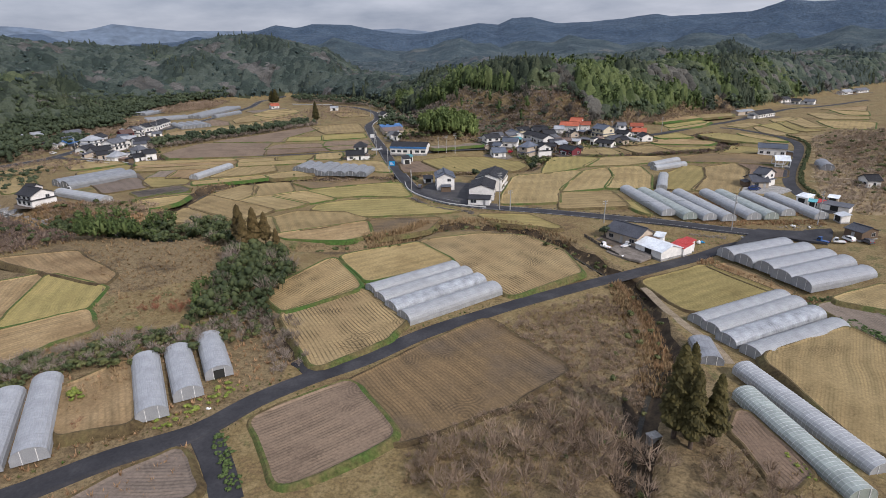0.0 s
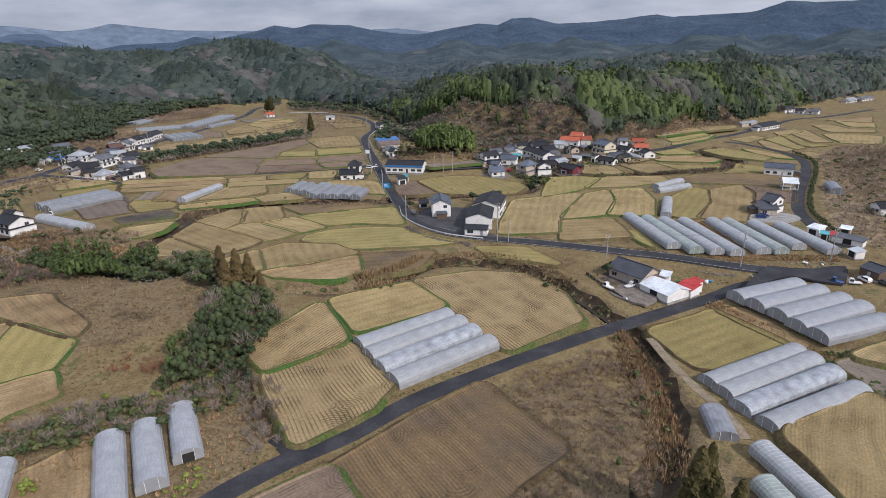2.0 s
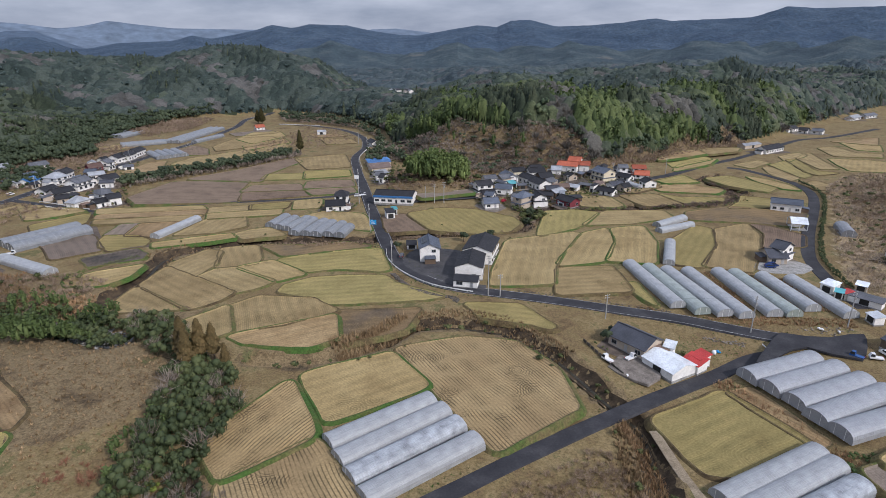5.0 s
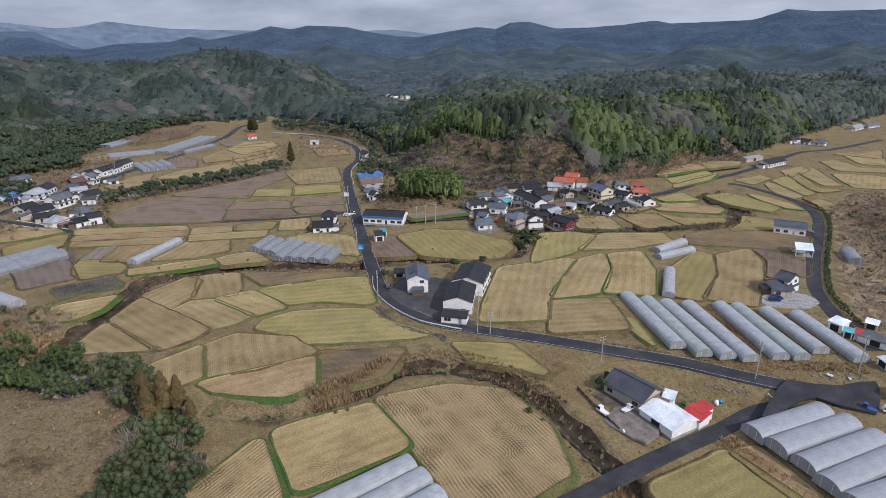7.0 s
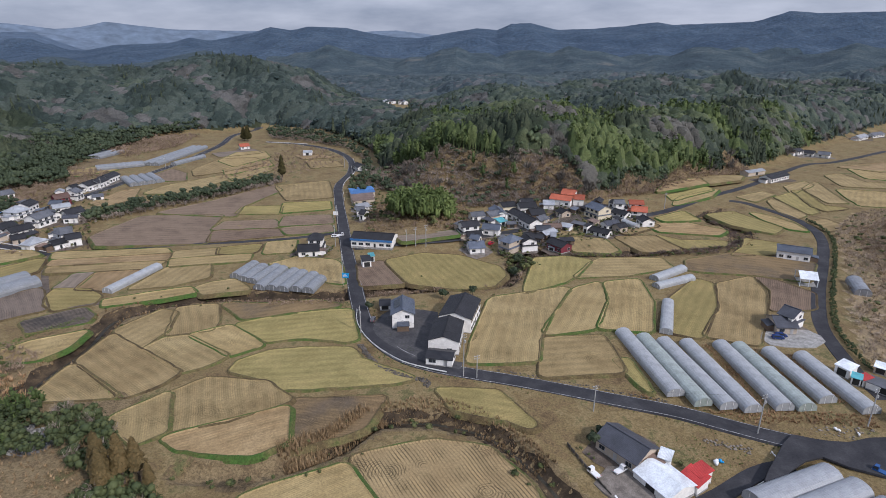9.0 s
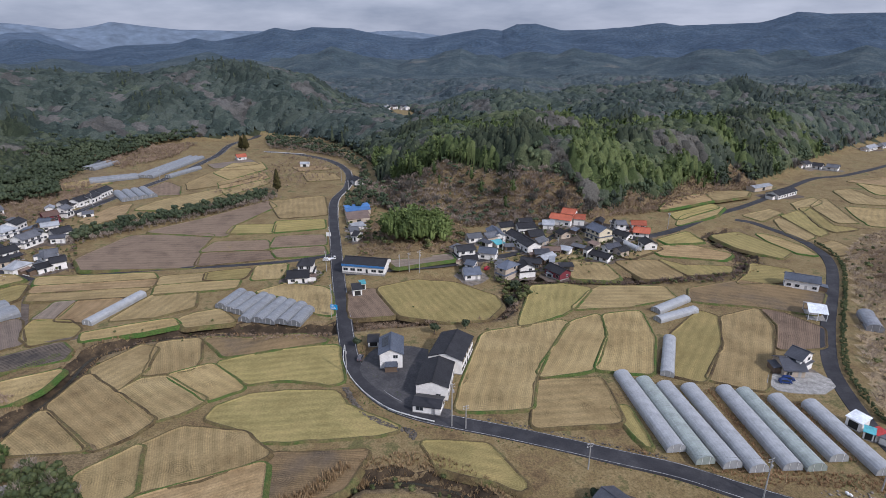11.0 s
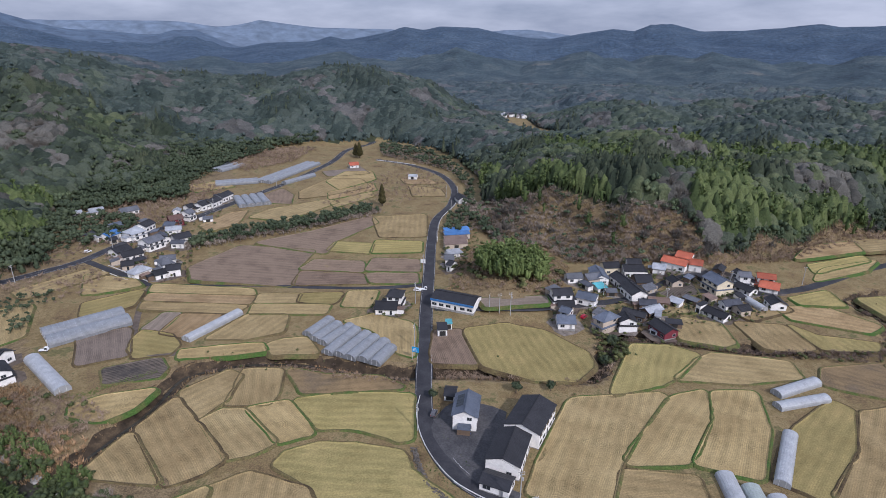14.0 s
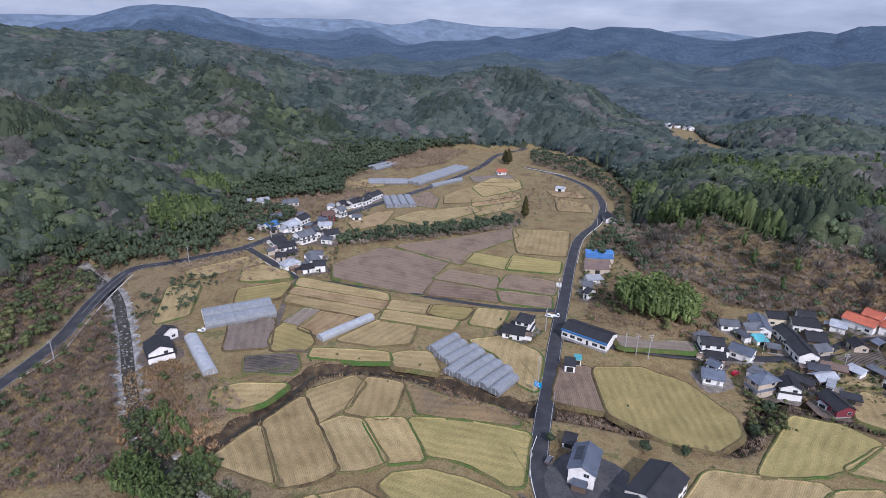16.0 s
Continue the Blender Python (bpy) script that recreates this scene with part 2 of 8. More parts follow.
def side(x, y, line):
    """Signed distance to a polyline: positive to the left of its run."""
    best, sign = np.full(np.shape(x), 1e9), np.ones(np.shape(x))
    for (ax, ay), (bx, by) in zip(line, line[1:]):
        dx, dy = bx - ax, by - ay
        t = np.clip(((x - ax) * dx + (y - ay) * dy) / (dx * dx + dy * dy), 0, 1)
        d = np.hypot(x - ax - t * dx, y - ay - t * dy)
        near = d < best
        sign = np.where(near, np.sign(dx * (y - ay) - dy * (x - ax)), sign)
        best = np.where(near, d, best)
    return best * sign


# feet of the wooded hills: the hill lies to the right of each line's run
FOOT_WEST = [(-185, 735), (-253, 698), (-288, 665), (-326, 616), (-322, 560), (-288, 515), (-292, 470), (-314, 430), (-292, 398), (-268, 372), (-266, 330), (-272, 300), (-282, 280), (-264, 250), (-242, 205), (-248, 120), (-300, 0), (-420, -160)]
FOOT_MID = [(900, 980), (560, 760), (365, 600), (300, 535), (193, 462), (140, 425), (105, 408), (60, 405), (42, 418), (22, 425), (-8, 425), (-26, 470), (-40, 514), (-50, 570), (-85, 650), (-120, 700), (-185, 735)]
FOOT_EAST = [(175, 60), (185, 200), (205, 260), (208, 330), (330, 420), (600, 560)]


def rough(x, y, size, seed=0.0):
    """Rolling noise from a few crossed waves, about -1 to 1."""
    u, v = x / size + seed, y / size - seed * 1.7
    return (np.sin(u * 1.3 + 1.7 * np.sin(v * 0.9)) + np.sin(v * 1.7 + 1.3 * np.sin(u * 1.1 + 2)) + np.sin((u + v) * 0.8 + np.sin(u - v))) / 3


def valley(x, y):
    z = bump(x, y, 78, 135, 42, 60, -4.2) + bump(x, y, -68, 92, 28, 34, 2.5) + bump(x, y, -92, 150, 40, 45, 3.0)
    z = z + bump(x, y, 2, 360, 24, 26, 9.0) + bump(x, y, 45, 318, 30, 16, -2.0) + bump(x, y, 110, 420, 60, 40, 3.0)
    return z + bump(x, y, -170, 350, 40, 60, -2.0) + 0.15 * rough(x, y, 14)


def inside(px, py, corners):
    hit = np.zeros(np.shape(px), bool)
    for (ax, ay), (bx, by) in zip(corners, corners[1:] + corners[:1]):
        crosses = ((ay > py) != (by > py)) & (px < (bx - ax) * (py - ay) / (by - ay + 1e-9) + ax)
        hit ^= crosses
    return hit


BARE_SLOPE = [(-45, 522), (-36, 507), (0, 476), (34, 455), (62, 437), (84, 436), (100, 428), (112, 412), (60, 400), (34, 398), (22, 418), (-10, 421), (-32, 468)]
LANE_ROUGH = [(-100, 58), (-42, 58), (-30, 100), (-42, 120), (-62, 112), (-100, 98)]
EAST_ROUGH = [(150, 196), (152, 222), (166, 250), (186, 282), (206, 314), (224, 350), (262, 388), (330, 400), (330, 200)]
# the side valley that runs off behind the round hill
SIDE_VALLEY = [(-150, 1250), (-60, 1010), (-30, 900), (25, 810), (120, 720)]


# crest of the hills that close the valley, by bearing from its middle, in degrees and metres
BACK_HILL = [(-70, 70), (-46, 90), (-42, 80), (-38, 66), (-35, 58), (-31, 55), (-28.5, 53), (-26.5, 52), (-24.5, 60), (-22, 66), (-19, 67), (-17, 64), (-15, 57), (-12.6, 46), (-10.7, 27), (-8, 10), (-5, 0), (60, 0)]


def back_hill(x, y, west):
    far, bearing = np.hypot(x - 18, y - 70), np.degrees(np.arctan2(x - 18, y - 70))
    top = np.interp(bearing, [a for a, _ in BACK_HILL], [h for _, h in BACK_HILL])
    rise = np.clip((far - 640) / 260, 0, 1) ** 0.85
    spurs = np.sin(np.pi * rise) * (0.2 * rough(x, y, 34, 2) + 0.12 * rough(x, y, 17, 5))
    return top * (rise + spurs) * (1 - 0.75 * ramp(far, 920, 1200)) * ramp(west, -4, 50)


def hills(x, y):
    west, mid = -side(x, y, FOOT_WEST), -side(x, y, FOOT_MID)
    lumps = 1 + 0.1 * rough(x, y, 75, 3) + 0.07 * rough(x, y, 31, 8)
    reach = np.hypot(x - 18, y - 70)
    wh = (26 * ramp(west, -4, 85) + 27 * ramp(west, 60, 230) + 32 * ramp(west, 120, 400)) * (1 - 0.25 * ramp(y, 380, 640)) * lumps
    wh = wh + ramp(west, 20, 110) * (17 * rough(x, y, 52, 1) + 9 * rough(x, y, 24, 6))
    wh = np.maximum(wh * (1 - 0.9 * ramp(reach, 640, 860)), back_hill(x, y, west))
    mh = (35 * ramp(mid, -4, 50) - 9 * ramp(mid, 60, 120) + 4 * ramp(mid, 120, 260)) * lumps
    mh = mh * (0.6 + 0.4 * ramp(x, -40, 60)) * (1 - 0.25 * ramp(y, 560, 800)) + 9 * ramp(mid, 40, 240) * ramp(x, 160, 400)
    mh = mh + ramp(mid, 50, 160) * (13 * rough(x, y, 62, 4) + 9 * rough(x, y, 29, 9))
    both = np.maximum(np.where(west > -4, wh, 0), np.where(mid > -4, mh, 0))
    both = both * (0.12 + 0.88 * ramp(away(x, y, SIDE_VALLEY), 14, 120))
    return np.maximum(both, 0) + east_slope(x, y)


def east_slope(x, y):
    d = -side(x, y, FOOT_EAST)
    return np.where(d > 0, 10 * ramp(d, 4, 60) + 22 * ramp(d, 60, 260), 0.0)


# crest heights of the far ranges by bearing from the valley's middle, in degrees and metres
RANGE_NEAR = [(-60, 30), (-36, 20), (-30.3, 54), (-28.2, 79), (-23.8, 88), (-22.2, 116), (-20.9, 97), (-19.2, 113), (-16.8, 141), (-15.5, 166), (-13.6, 150), (-12.1, 170), (-8.8, 165), (-6.7, 140), (-4.1, 118), (-2, 113), (1.1, 144), (3.5, 164), (5.3, 155), (6.6, 186), (8.4, 189), (10.8, 155), (14, 160), (16.9, 173), (19.3, 191), (20.7, 177), (23.4, 181), (27.2, 188), (29.7, 235), (31.5, 221), (35.8, 222), (60, 190)]
RANGE_MID = [(-90, 60), (-63.3, 72), (-60.5, 111), (-59.3, 137), (-58.4, 130), (-55.5, 189), (-54, 221), (-52, 237), (-49.9, 236), (-47.9, 225), (-45, 162), (-43.1, 133), (-41.3, 136), (-37.1, 108), (-35.4, 140), (-33.7, 142), (-32.4, 105), (-30, 40), (0, 20), (90, 20)]
RANGE_FAR = [(-90, 150), (-35.3, 200), (-31.8, 165), (-29.8, 187), (-28.4, 215), (-26.6, 197), (-23.6, 171), (-16.8, 164), (-9.3, 141), (-6.2, 168), (-4.1, 173), (-1.5, 150), (6.5, 60), (90, 60)]
RIDGE_WEST = [(-90, 126), (-65, 118), (-55.8, 103), (-51.5, 110), (-49.3, 101), (-45.1, 87), (-42.2, 76), (-39.2, 71), (-36.2, 54), (-33, 35), (-29, 12), (0, 10), (90, 10)]


def ranges(x, y):
    """The far mountain ranges, as rings round the valley's middle."""
    u, v = x - 18, y - 70
    far, bearing = np.hypot(u, v), np.degrees(np.arctan2(u, v))
    z = np.zeros(np.shape(x))
    fold = 0.55 * rough(x, y, 175, 5) + 0.4 * rough(x, y, 80, 2) + 0.25 * rough(x, y, 38, 7)
    spread = [(a, h) for a, h in RANGE_NEAR]
    low_ridge = [(a, 26 + 0.2 * h + 20 * math.sin(a * 0.55 + 1) + 9 * math.sin(a * 1.7)) for a in np.arange(-60, 61, 1.5) for h in [np.interp(a, [p for p, _ in spread], [q for _, q in spread])]]
    high_ridge = [(a, 0.5 * h + 20 * math.sin(a * 0.42 + 4) + 10 * math.sin(a * 1.3 + 2)) for a in np.arange(-60, 61, 1.5) for h in [np.interp(a, [p for p, _ in spread], [q for _, q in spread])]]
    for crest_, at, wide in ((RIDGE_WEST, 1300, 500), (low_ridge, 2050, 420), (high_ridge, 2650, 500), (RANGE_NEAR, 3300, 1500), (RANGE_MID, 3800, 1300), (RANGE_FAR, 4500, 700)):
        top = np.interp(bearing, [a for a, _ in crest_], [h for _, h in crest_])
        rise = np.clip((far - at + wide) / wide, 0, 1) ** 1.15
        rise = np.where(far < at, rise + 0.26 * fold * np.sin(np.pi * rise), 1 - (0.35 if at > 3000 else 0.7) * ramp(far, at, at + 500))
        z = np.maximum(z, top * np.maximum(rise, 0))
    return np.where(y > -200, z, 0)


# roads, brooks: the middle lines
MAIN_ROAD = [(-160.9, 647.4), (-124.4, 633.1), (-86.5, 601.4), (-62.8, 554.1), (-54.4, 503.2), (-56.8, 460.7), (-49.2, 414.8), (-40.6, 373.7), (-33.9, 341.2), (-29.7, 320.9), (-21.1, 283.1), (-17.3, 266.3), (-12.6, 248.6), (-6.6, 235.5), (2.2, 224.3), (12.4, 217.9), (23.8, 214.1), (35.6, 210.8), (51.7, 205.8), (67, 200.7), (81.5, 195.8), (94.1, 189.3), (105.9, 183.2), (117.5, 178.6), (123.4, 173.7)]
LANE = [(100.9, 175.2), (91.6, 172.8), (79.8, 166.3), (66.9, 159.8), (52.6, 151.6), (31.9, 138), (12.9, 124.9), (-3.2, 113.9), (-15.6, 102.7), (-25.6, 95.4), (-33.9, 87.4), (-40.5, 78.7), (-50.9, 72.2), (-59.4, 65.7), (-65.4, 62)]
SIDE_LANE = [(-39.8, 78.8), (-35.6, 72.8), (-32.5, 67.5), (-30.4, 63.6)]
FARM_TRACK = [(-25.7, 96.8), (-28.2, 100), (-29.9, 101.4)]
EAST_ROAD = [(142, 199.2), (142.9, 211.9), (147, 230), (152, 245), (161.5, 262), (174.6, 282.5), (191.2, 306.7), (206.3, 330.2), (214.6, 346.4), (218, 358), (219.3, 373.2), (216.8, 386.8), (212.4, 398.4), (207.8, 410.7), (200, 416)]
VILLAGE_ROAD = [(-27, 327.2), (-7.1, 328.5), (15.3, 332.6), (35.9, 344), (68.2, 362), (89.4, 373.9), (119.2, 376.9), (150.3, 390.3), (188.7, 423.9), (237.3, 460.9), (314.1, 528.8), (351.9, 543.8), (431.5, 594.4)]
VILLAGE_LANE = [(58.8, 356), (69.3, 363.2), (78.7, 378.4), (90.1, 389.8), (105.9, 399.5)]
HIGHWAY = [(-195, 176.7), (-200.9, 190.3), (-207.3, 205.7), (-216.3, 222.2), (-231.9, 241.9), (-246.4, 262.9), (-257.3, 284.9), (-248.2, 301.2), (-239.1, 320.9), (-231.2, 339.6), (-228.7, 371.6), (-225.5, 401.9), (-218.4, 431.7), (-212.3, 475.9), (-202.7, 544.3), (-200.6, 625.4), (-207.9, 687.2), (-194.3, 739.8)]
BRIDGE_LANE = [(-229.4, 341.5), (-207.6, 333.9), (-189.8, 328.4), (-174.6, 322.5)]
FIELD_ROAD = [(-174.6, 322.5), (-150.5, 328.2), (-118.3, 333.3), (-87.7, 337.3), (-60, 343.5), (-38.4, 351.9)]
FIELD_TRACK = [(-173.9, 323.1), (-165, 305.1), (-154.1, 288.2), (-141.7, 269.8), (-135.6, 261.5), (-123.3, 261.7), (-115.3, 266.4)]
NORTH_BROOK = [(-111.3, 189.6), (-108.8, 198.6), (-106.9, 215), (-105.1, 232.8), (-106.6, 253.4), (-97.5, 260.8), (-91.2, 266), (-71, 271.6), (-48.2, 271.1), (-25.7, 271.6), (-17, 274.8), (-3.5, 278), (19.9, 282), (41.6, 285.3), (50.5, 308.1), (55.5, 325.2), (75.8, 323.1), (102.6, 320.7), (132.1, 326.2), (165, 336.4), (176.7, 353.1), (174.2, 368.8), (169.5, 379.8), (190, 395.5)]
SOUTH_BROOK = [(-44.9, 170.3), (-31.5, 169.8), (-20.6, 174.3), (-10.7, 180.5), (-3.3, 190.9), (12, 192.2), (25.5, 187.8), (32.3, 181.2), (38.4, 173.7), (41.9, 167), (49.2, 151.3), (51.9, 146.8), (52.2, 139.7), (49.8, 125.1), (48.2, 113.3), (45.2, 103.5), (38.2, 92), (32, 79.5), (27.1, 67)]
RIVER = [(-283.9, 275), (-243.8, 264.2), (-213.5, 247.5), (-188.3, 231.7), (-171.5, 220.6), (-150.5, 207.8), (-133.4, 198.6), (-115.3, 193.1), (-101.5, 188.1), (-89, 182.5)]
FIELD_DITCH = [(-47.1, 134.7), (-42.1, 122.3), (-36.4, 111.8), (-30.6, 102.7)]
CHANNELS = [(NORTH_BROOK, 3.9, 3.2), (SOUTH_BROOK, 2.8, 2.6), (RIVER, 7.0, 3.2), (FIELD_DITCH, 0.9, 1.0)]



def land(x, y):
    """Height of the ground."""
    x, y = np.asarray(x, float), np.asarray(y, float)
    far = ramp(y, 900, 1500)
    z = valley(x, y) + np.maximum(hills(x, y) * (1 - 0.5 * far), ranges(x, y))
    for line, half, deep in CHANNELS:
        z = z - deep * (1 - ramp(away(x, y, line), half * 0.45, half * 1.5))
    return z


def ground(x, y):
    return float(land(x, y))

# ---- ground, roads and fields ----
def mesh_of(name, verts, faces, *mats):
    me = bpy.data.meshes.new(name)
    me.from_pydata([tuple(map(float, v)) for v in verts], [], [tuple(map(int, f)) for f in faces])
    for m in mats:
        me.materials.append(m)
    me.update()
    return me


def tri_mesh(name, verts, tris, *mats):
    """A mesh from arrays of corners and triangles."""
    me = bpy.data.meshes.new(name)
    me.vertices.add(len(verts))
    me.vertices.foreach_set("co", np.asarray(verts, np.float32).ravel())
    me.loops.add(3 * len(tris))
    me.loops.foreach_set("vertex_index", np.asarray(tris, np.int32).ravel())
    me.polygons.add(len(tris))
    me.polygons.foreach_set("loop_start", np.arange(0, 3 * len(tris), 3, dtype=np.int32))
    for m in mats:
        me.materials.append(m)
    me.update(calc_edges=True)
    return me


def crest(x, y):
    """Height of the land with the brooks filled in."""
    x, y = np.asarray(x, float), np.asarray(y, float)
    return valley(x, y) + np.maximum(hills(x, y) * (1 - 0.5 * ramp(y, 900, 1500)), ranges(x, y))


def steps(stops):
    """Ticks along an axis: (from, to, step) stretches laid end to end."""
    ticks = [np.arange(a, b, s) for a, b, s in stops]
    return np.concatenate(ticks + [np.array([float(stops[-1][1])])])


gx = steps([(-4600, -1400, 60), (-1400, -500, 30), (-500, -150, 6), (-150, 160, 1.7), (160, 420, 5), (420, 1400, 25), (1400, 4200, 60)])
gy = steps([(-400, 40, 20), (40, 340, 1.7), (340, 700, 5), (700, 1500, 18), (1500, 4900, 40)])
gxx, gyy = np.meshgrid(gx, gy)
gzz = land(gxx, gyy)
near = (gyy < 1500)
gzz = gzz + np.where(near, 0.12, 1.0) * rough(gxx, gyy, 9.0, 4) 
cols = len(gx)
idx = np.arange(len(gx) * len(gy)).reshape(len(gy), cols)
quads = np.stack([idx[:-1, :-1], idx[:-1, 1:], idx[1:, 1:], idx[1:, :-1]], -1).reshape(-1, 4)
RIVERBED = mottled("river_stones", (0.09, 0.09, 0.085), (0.34, 0.33, 0.31), 3.0, 0.7, 0.9, 1.0, third=(0.19, 0.185, 0.175), grain=(0.4, 1.6))
PALE_SCRUB = turf("pale_scrub_ground", ((0.5, (0.12, 0.085, 0.05)), (0.62, (0.235, 0.175, 0.105)), (0.72, (0.31, 0.235, 0.14)), (0.84, (0.2, 0.165, 0.085)), (0.95, (0.36, 0.285, 0.18))), (0.5, 1.45))
# brown bank earth, with the deep ditch's shade put into its colour
DITCH_EARTH_SHADE = mottled("brown_earth_with_shade", (0.026, 0.019, 0.012), (0.085, 0.06, 0.034), 3.0, 0.5, 0.9, 0.6, third=(0.05, 0.036, 0.022))
def far_slopes(name, dark, third, light, clear, tree, share=0.66):
    """Wooded mountain sides far away: stands of trees, single crowns, cleared ground; haze is in the colours given."""
    m, n, l, b = material(name, 1.0)
    stand, crown, cut = noise_of(n, l, tree * 9, 6, 0.62), noise_of(n, l, tree, 5, 0.7), noise_of(n, l, tree * 26, 5, 0.6, (1.0, 1.6, 1.0))
    c = ramp_of(n, l, stand, (0.34, dark), (0.5, third), (0.66, light))
    c = blend(n, l, c, clear, ramp_of(n, l, cut, (share, (0.0,) * 3), (share + 0.03, (0.75,) * 3)))
    l.new(blend(n, l, c, ramp_of(n, l, crown, (0.3, (0.62,) * 3), (0.7, (1.38,) * 3)), 1.0, "MULTIPLY"), b.inputs["Base Color"])
    relief(n, l, b, crown, 1.0, tree * 0.8)
    return m


# haze is painted into these base colours, bluer and paler with distance
FAR_WOODS_HAZED = far_slopes("hazed_distant_woods", (0.034, 0.052, 0.066), (0.05, 0.074, 0.086), (0.078, 0.1, 0.106), (0.13, 0.13, 0.12), 8.0)
FAR_RANGE_HAZED = far_slopes("hazed_distant_range", (0.04, 0.066, 0.104), (0.052, 0.082, 0.122), (0.068, 0.1, 0.14), (0.09, 0.115, 0.14), 13.0, 0.7)
FAR_RANGE_HAZED_2 = mottled("hazed_blue_range", (0.066, 0.098, 0.145), (0.08, 0.114, 0.162), 400.0, 60.0, 1.0, 0.2)
FAR_RANGE_HAZED_3 = mottled("hazed_pale_range", (0.12, 0.158, 0.21), (0.135, 0.175, 0.23), 500.0, 80.0, 1.0, 0.1)
me = mesh_of("ground", np.stack([gxx, gyy, gzz], -1).reshape(-1, 3), quads, GRASS, BROWN, FOREST_FLOOR, FAR_WOODS_HAZED, FAR_RANGE_HAZED, FAR_RANGE_HAZED_2, FAR_RANGE_HAZED_3, RIVERBED, PALE_SCRUB)
cx, cy = (gxx[:-1, :-1] + gxx[1:, 1:]) / 2, (gyy[:-1, :-1] + gyy[1:, 1:]) / 2
wild = (hills(cx, cy) > 4) & (cy < 1500)
kind = np.where(wild, 2, 0)
kind = np.where((east_slope(cx, cy) > 1.0) & (cx < 420) & (cy < 420), 8, kind)
brush = ((-side(cx, cy, FOOT_MID) > -3) & (-side(cx, cy, FOOT_MID) < 26) & (cx > 30) & (cx < 260)) | (bump(cx, cy, 30, 85, 26, 40, 1.0) > 0.45) | (bump(cx, cy, -95, 160, 36, 34, 1) > 0.4) | (bump(cx, cy, 2, 362, 30, 30, 1) > 0.4)
for line_, half_, _ in CHANNELS:
    brush |= (away(cx, cy, line_) < half_ * 1.8) & (cy < 420)
brush |= (away(cx, cy, RIVER) < 26) | ((side(cx, cy, HIGHWAY) > 4) & (cy < 330) & (cx < -150))
brush |= inside(cx, cy, BARE_SLOPE) | inside(cx, cy, LANE_ROUGH) | inside(cx, cy, EAST_ROUGH)
west_d = -side(cx, cy, FOOT_WEST)
brush |= (west_d > -40) & (cy > 290) & (cy < 640) & (rough(cx, cy, 16, 3) > -0.35)
kind = np.where(inside(cx, cy, EAST_ROUGH), 8, kind)
kind = np.where(brush & (kind != 3) & (kind != 8) & ~((kind == 2) & (cx < -150)), 1, kind)
# distance bands choose how much painted haze the slopes carry
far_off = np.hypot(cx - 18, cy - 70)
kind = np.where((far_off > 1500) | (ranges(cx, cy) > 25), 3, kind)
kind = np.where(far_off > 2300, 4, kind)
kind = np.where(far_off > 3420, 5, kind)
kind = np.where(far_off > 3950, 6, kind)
kind = np.where(away(cx, cy, RIVER) < 5.0, 7, kind)
me.polygons.foreach_set("material_index", kind.ravel().astype(np.int32))
me.shade_smooth()
ground_ob = tagged(new("ground", me), "valley floor of dry winter grass rising to wooded hills", "ground", kind="structure")


def resample(line, step, closed=False):
    """Even points on a smooth curve through the line's points."""
    p = np.array(line, float)
    q = np.vstack([p[-1], p, p[0], p[1]]) if closed else np.vstack([2 * p[0] - p[1], p, 2 * p[-1] - p[-2]])
    out = []
    for a, b, c, d in zip(q, q[1:], q[2:], q[3:]):
        for t in np.linspace(0, 1, max(2, int(np.hypot(*(c - b)) / step) + 1))[:-1]:
            out.append(0.5 * (2 * b + (c - a) * t + (2 * a - 5 * b + 4 * c - d) * t * t + (3 * b - a - 3 * c + d) * t**3))
    return np.array(out if closed else out + [p[-1]])


def across(p):
    """Unit normals to the left of a run of points."""
    d = np.gradient(p, axis=0)
    d = d / np.linalg.norm(d, axis=1, keepdims=True)
    return np.stack([-d[:, 1], d[:, 0]], -1)


def level(p, n, half, lift):
    z = np.max([crest(*(p + n * k).T) for k in (-half, 0, half)], 0) + lift
    for _ in range(4):
        z[1:-1] = (z[:-2] + 2 * z[1:-1] + z[2:]) / 4
    return z


def strip(name, line, width, lift, mat, thick=0.5, step=3.0, offset=0.0, along=None):
    """A band that follows a line on the ground."""
    p = resample(line, step)
    n = across(p)
    z = level(p, n, width / 2 + abs(offset), lift)
    if along:
        p, n, z = p[along[0]:along[1]], n[along[0]:along[1]], z[along[0]:along[1]]
    rows = [(-width / 2 - thick * 0.7, -thick), (-width / 2, 0.0), (0.0, width * 0.012), (width / 2, 0.0), (width / 2 + thick * 0.7, -thick)]
    verts, faces = [], []
    for k, (a, u, h) in enumerate(zip(p, n, z)):
        verts += [(*(a + u * (s + offset)), h + dz) for s, dz in rows]
        if k:
            faces += [(5 * k - 5 + j, 5 * k - 4 + j, 5 * k + 1 + j, 5 * k + j) for j in range(4)]
    return mesh_of(name, verts, [f[::-1] for f in faces], mat)


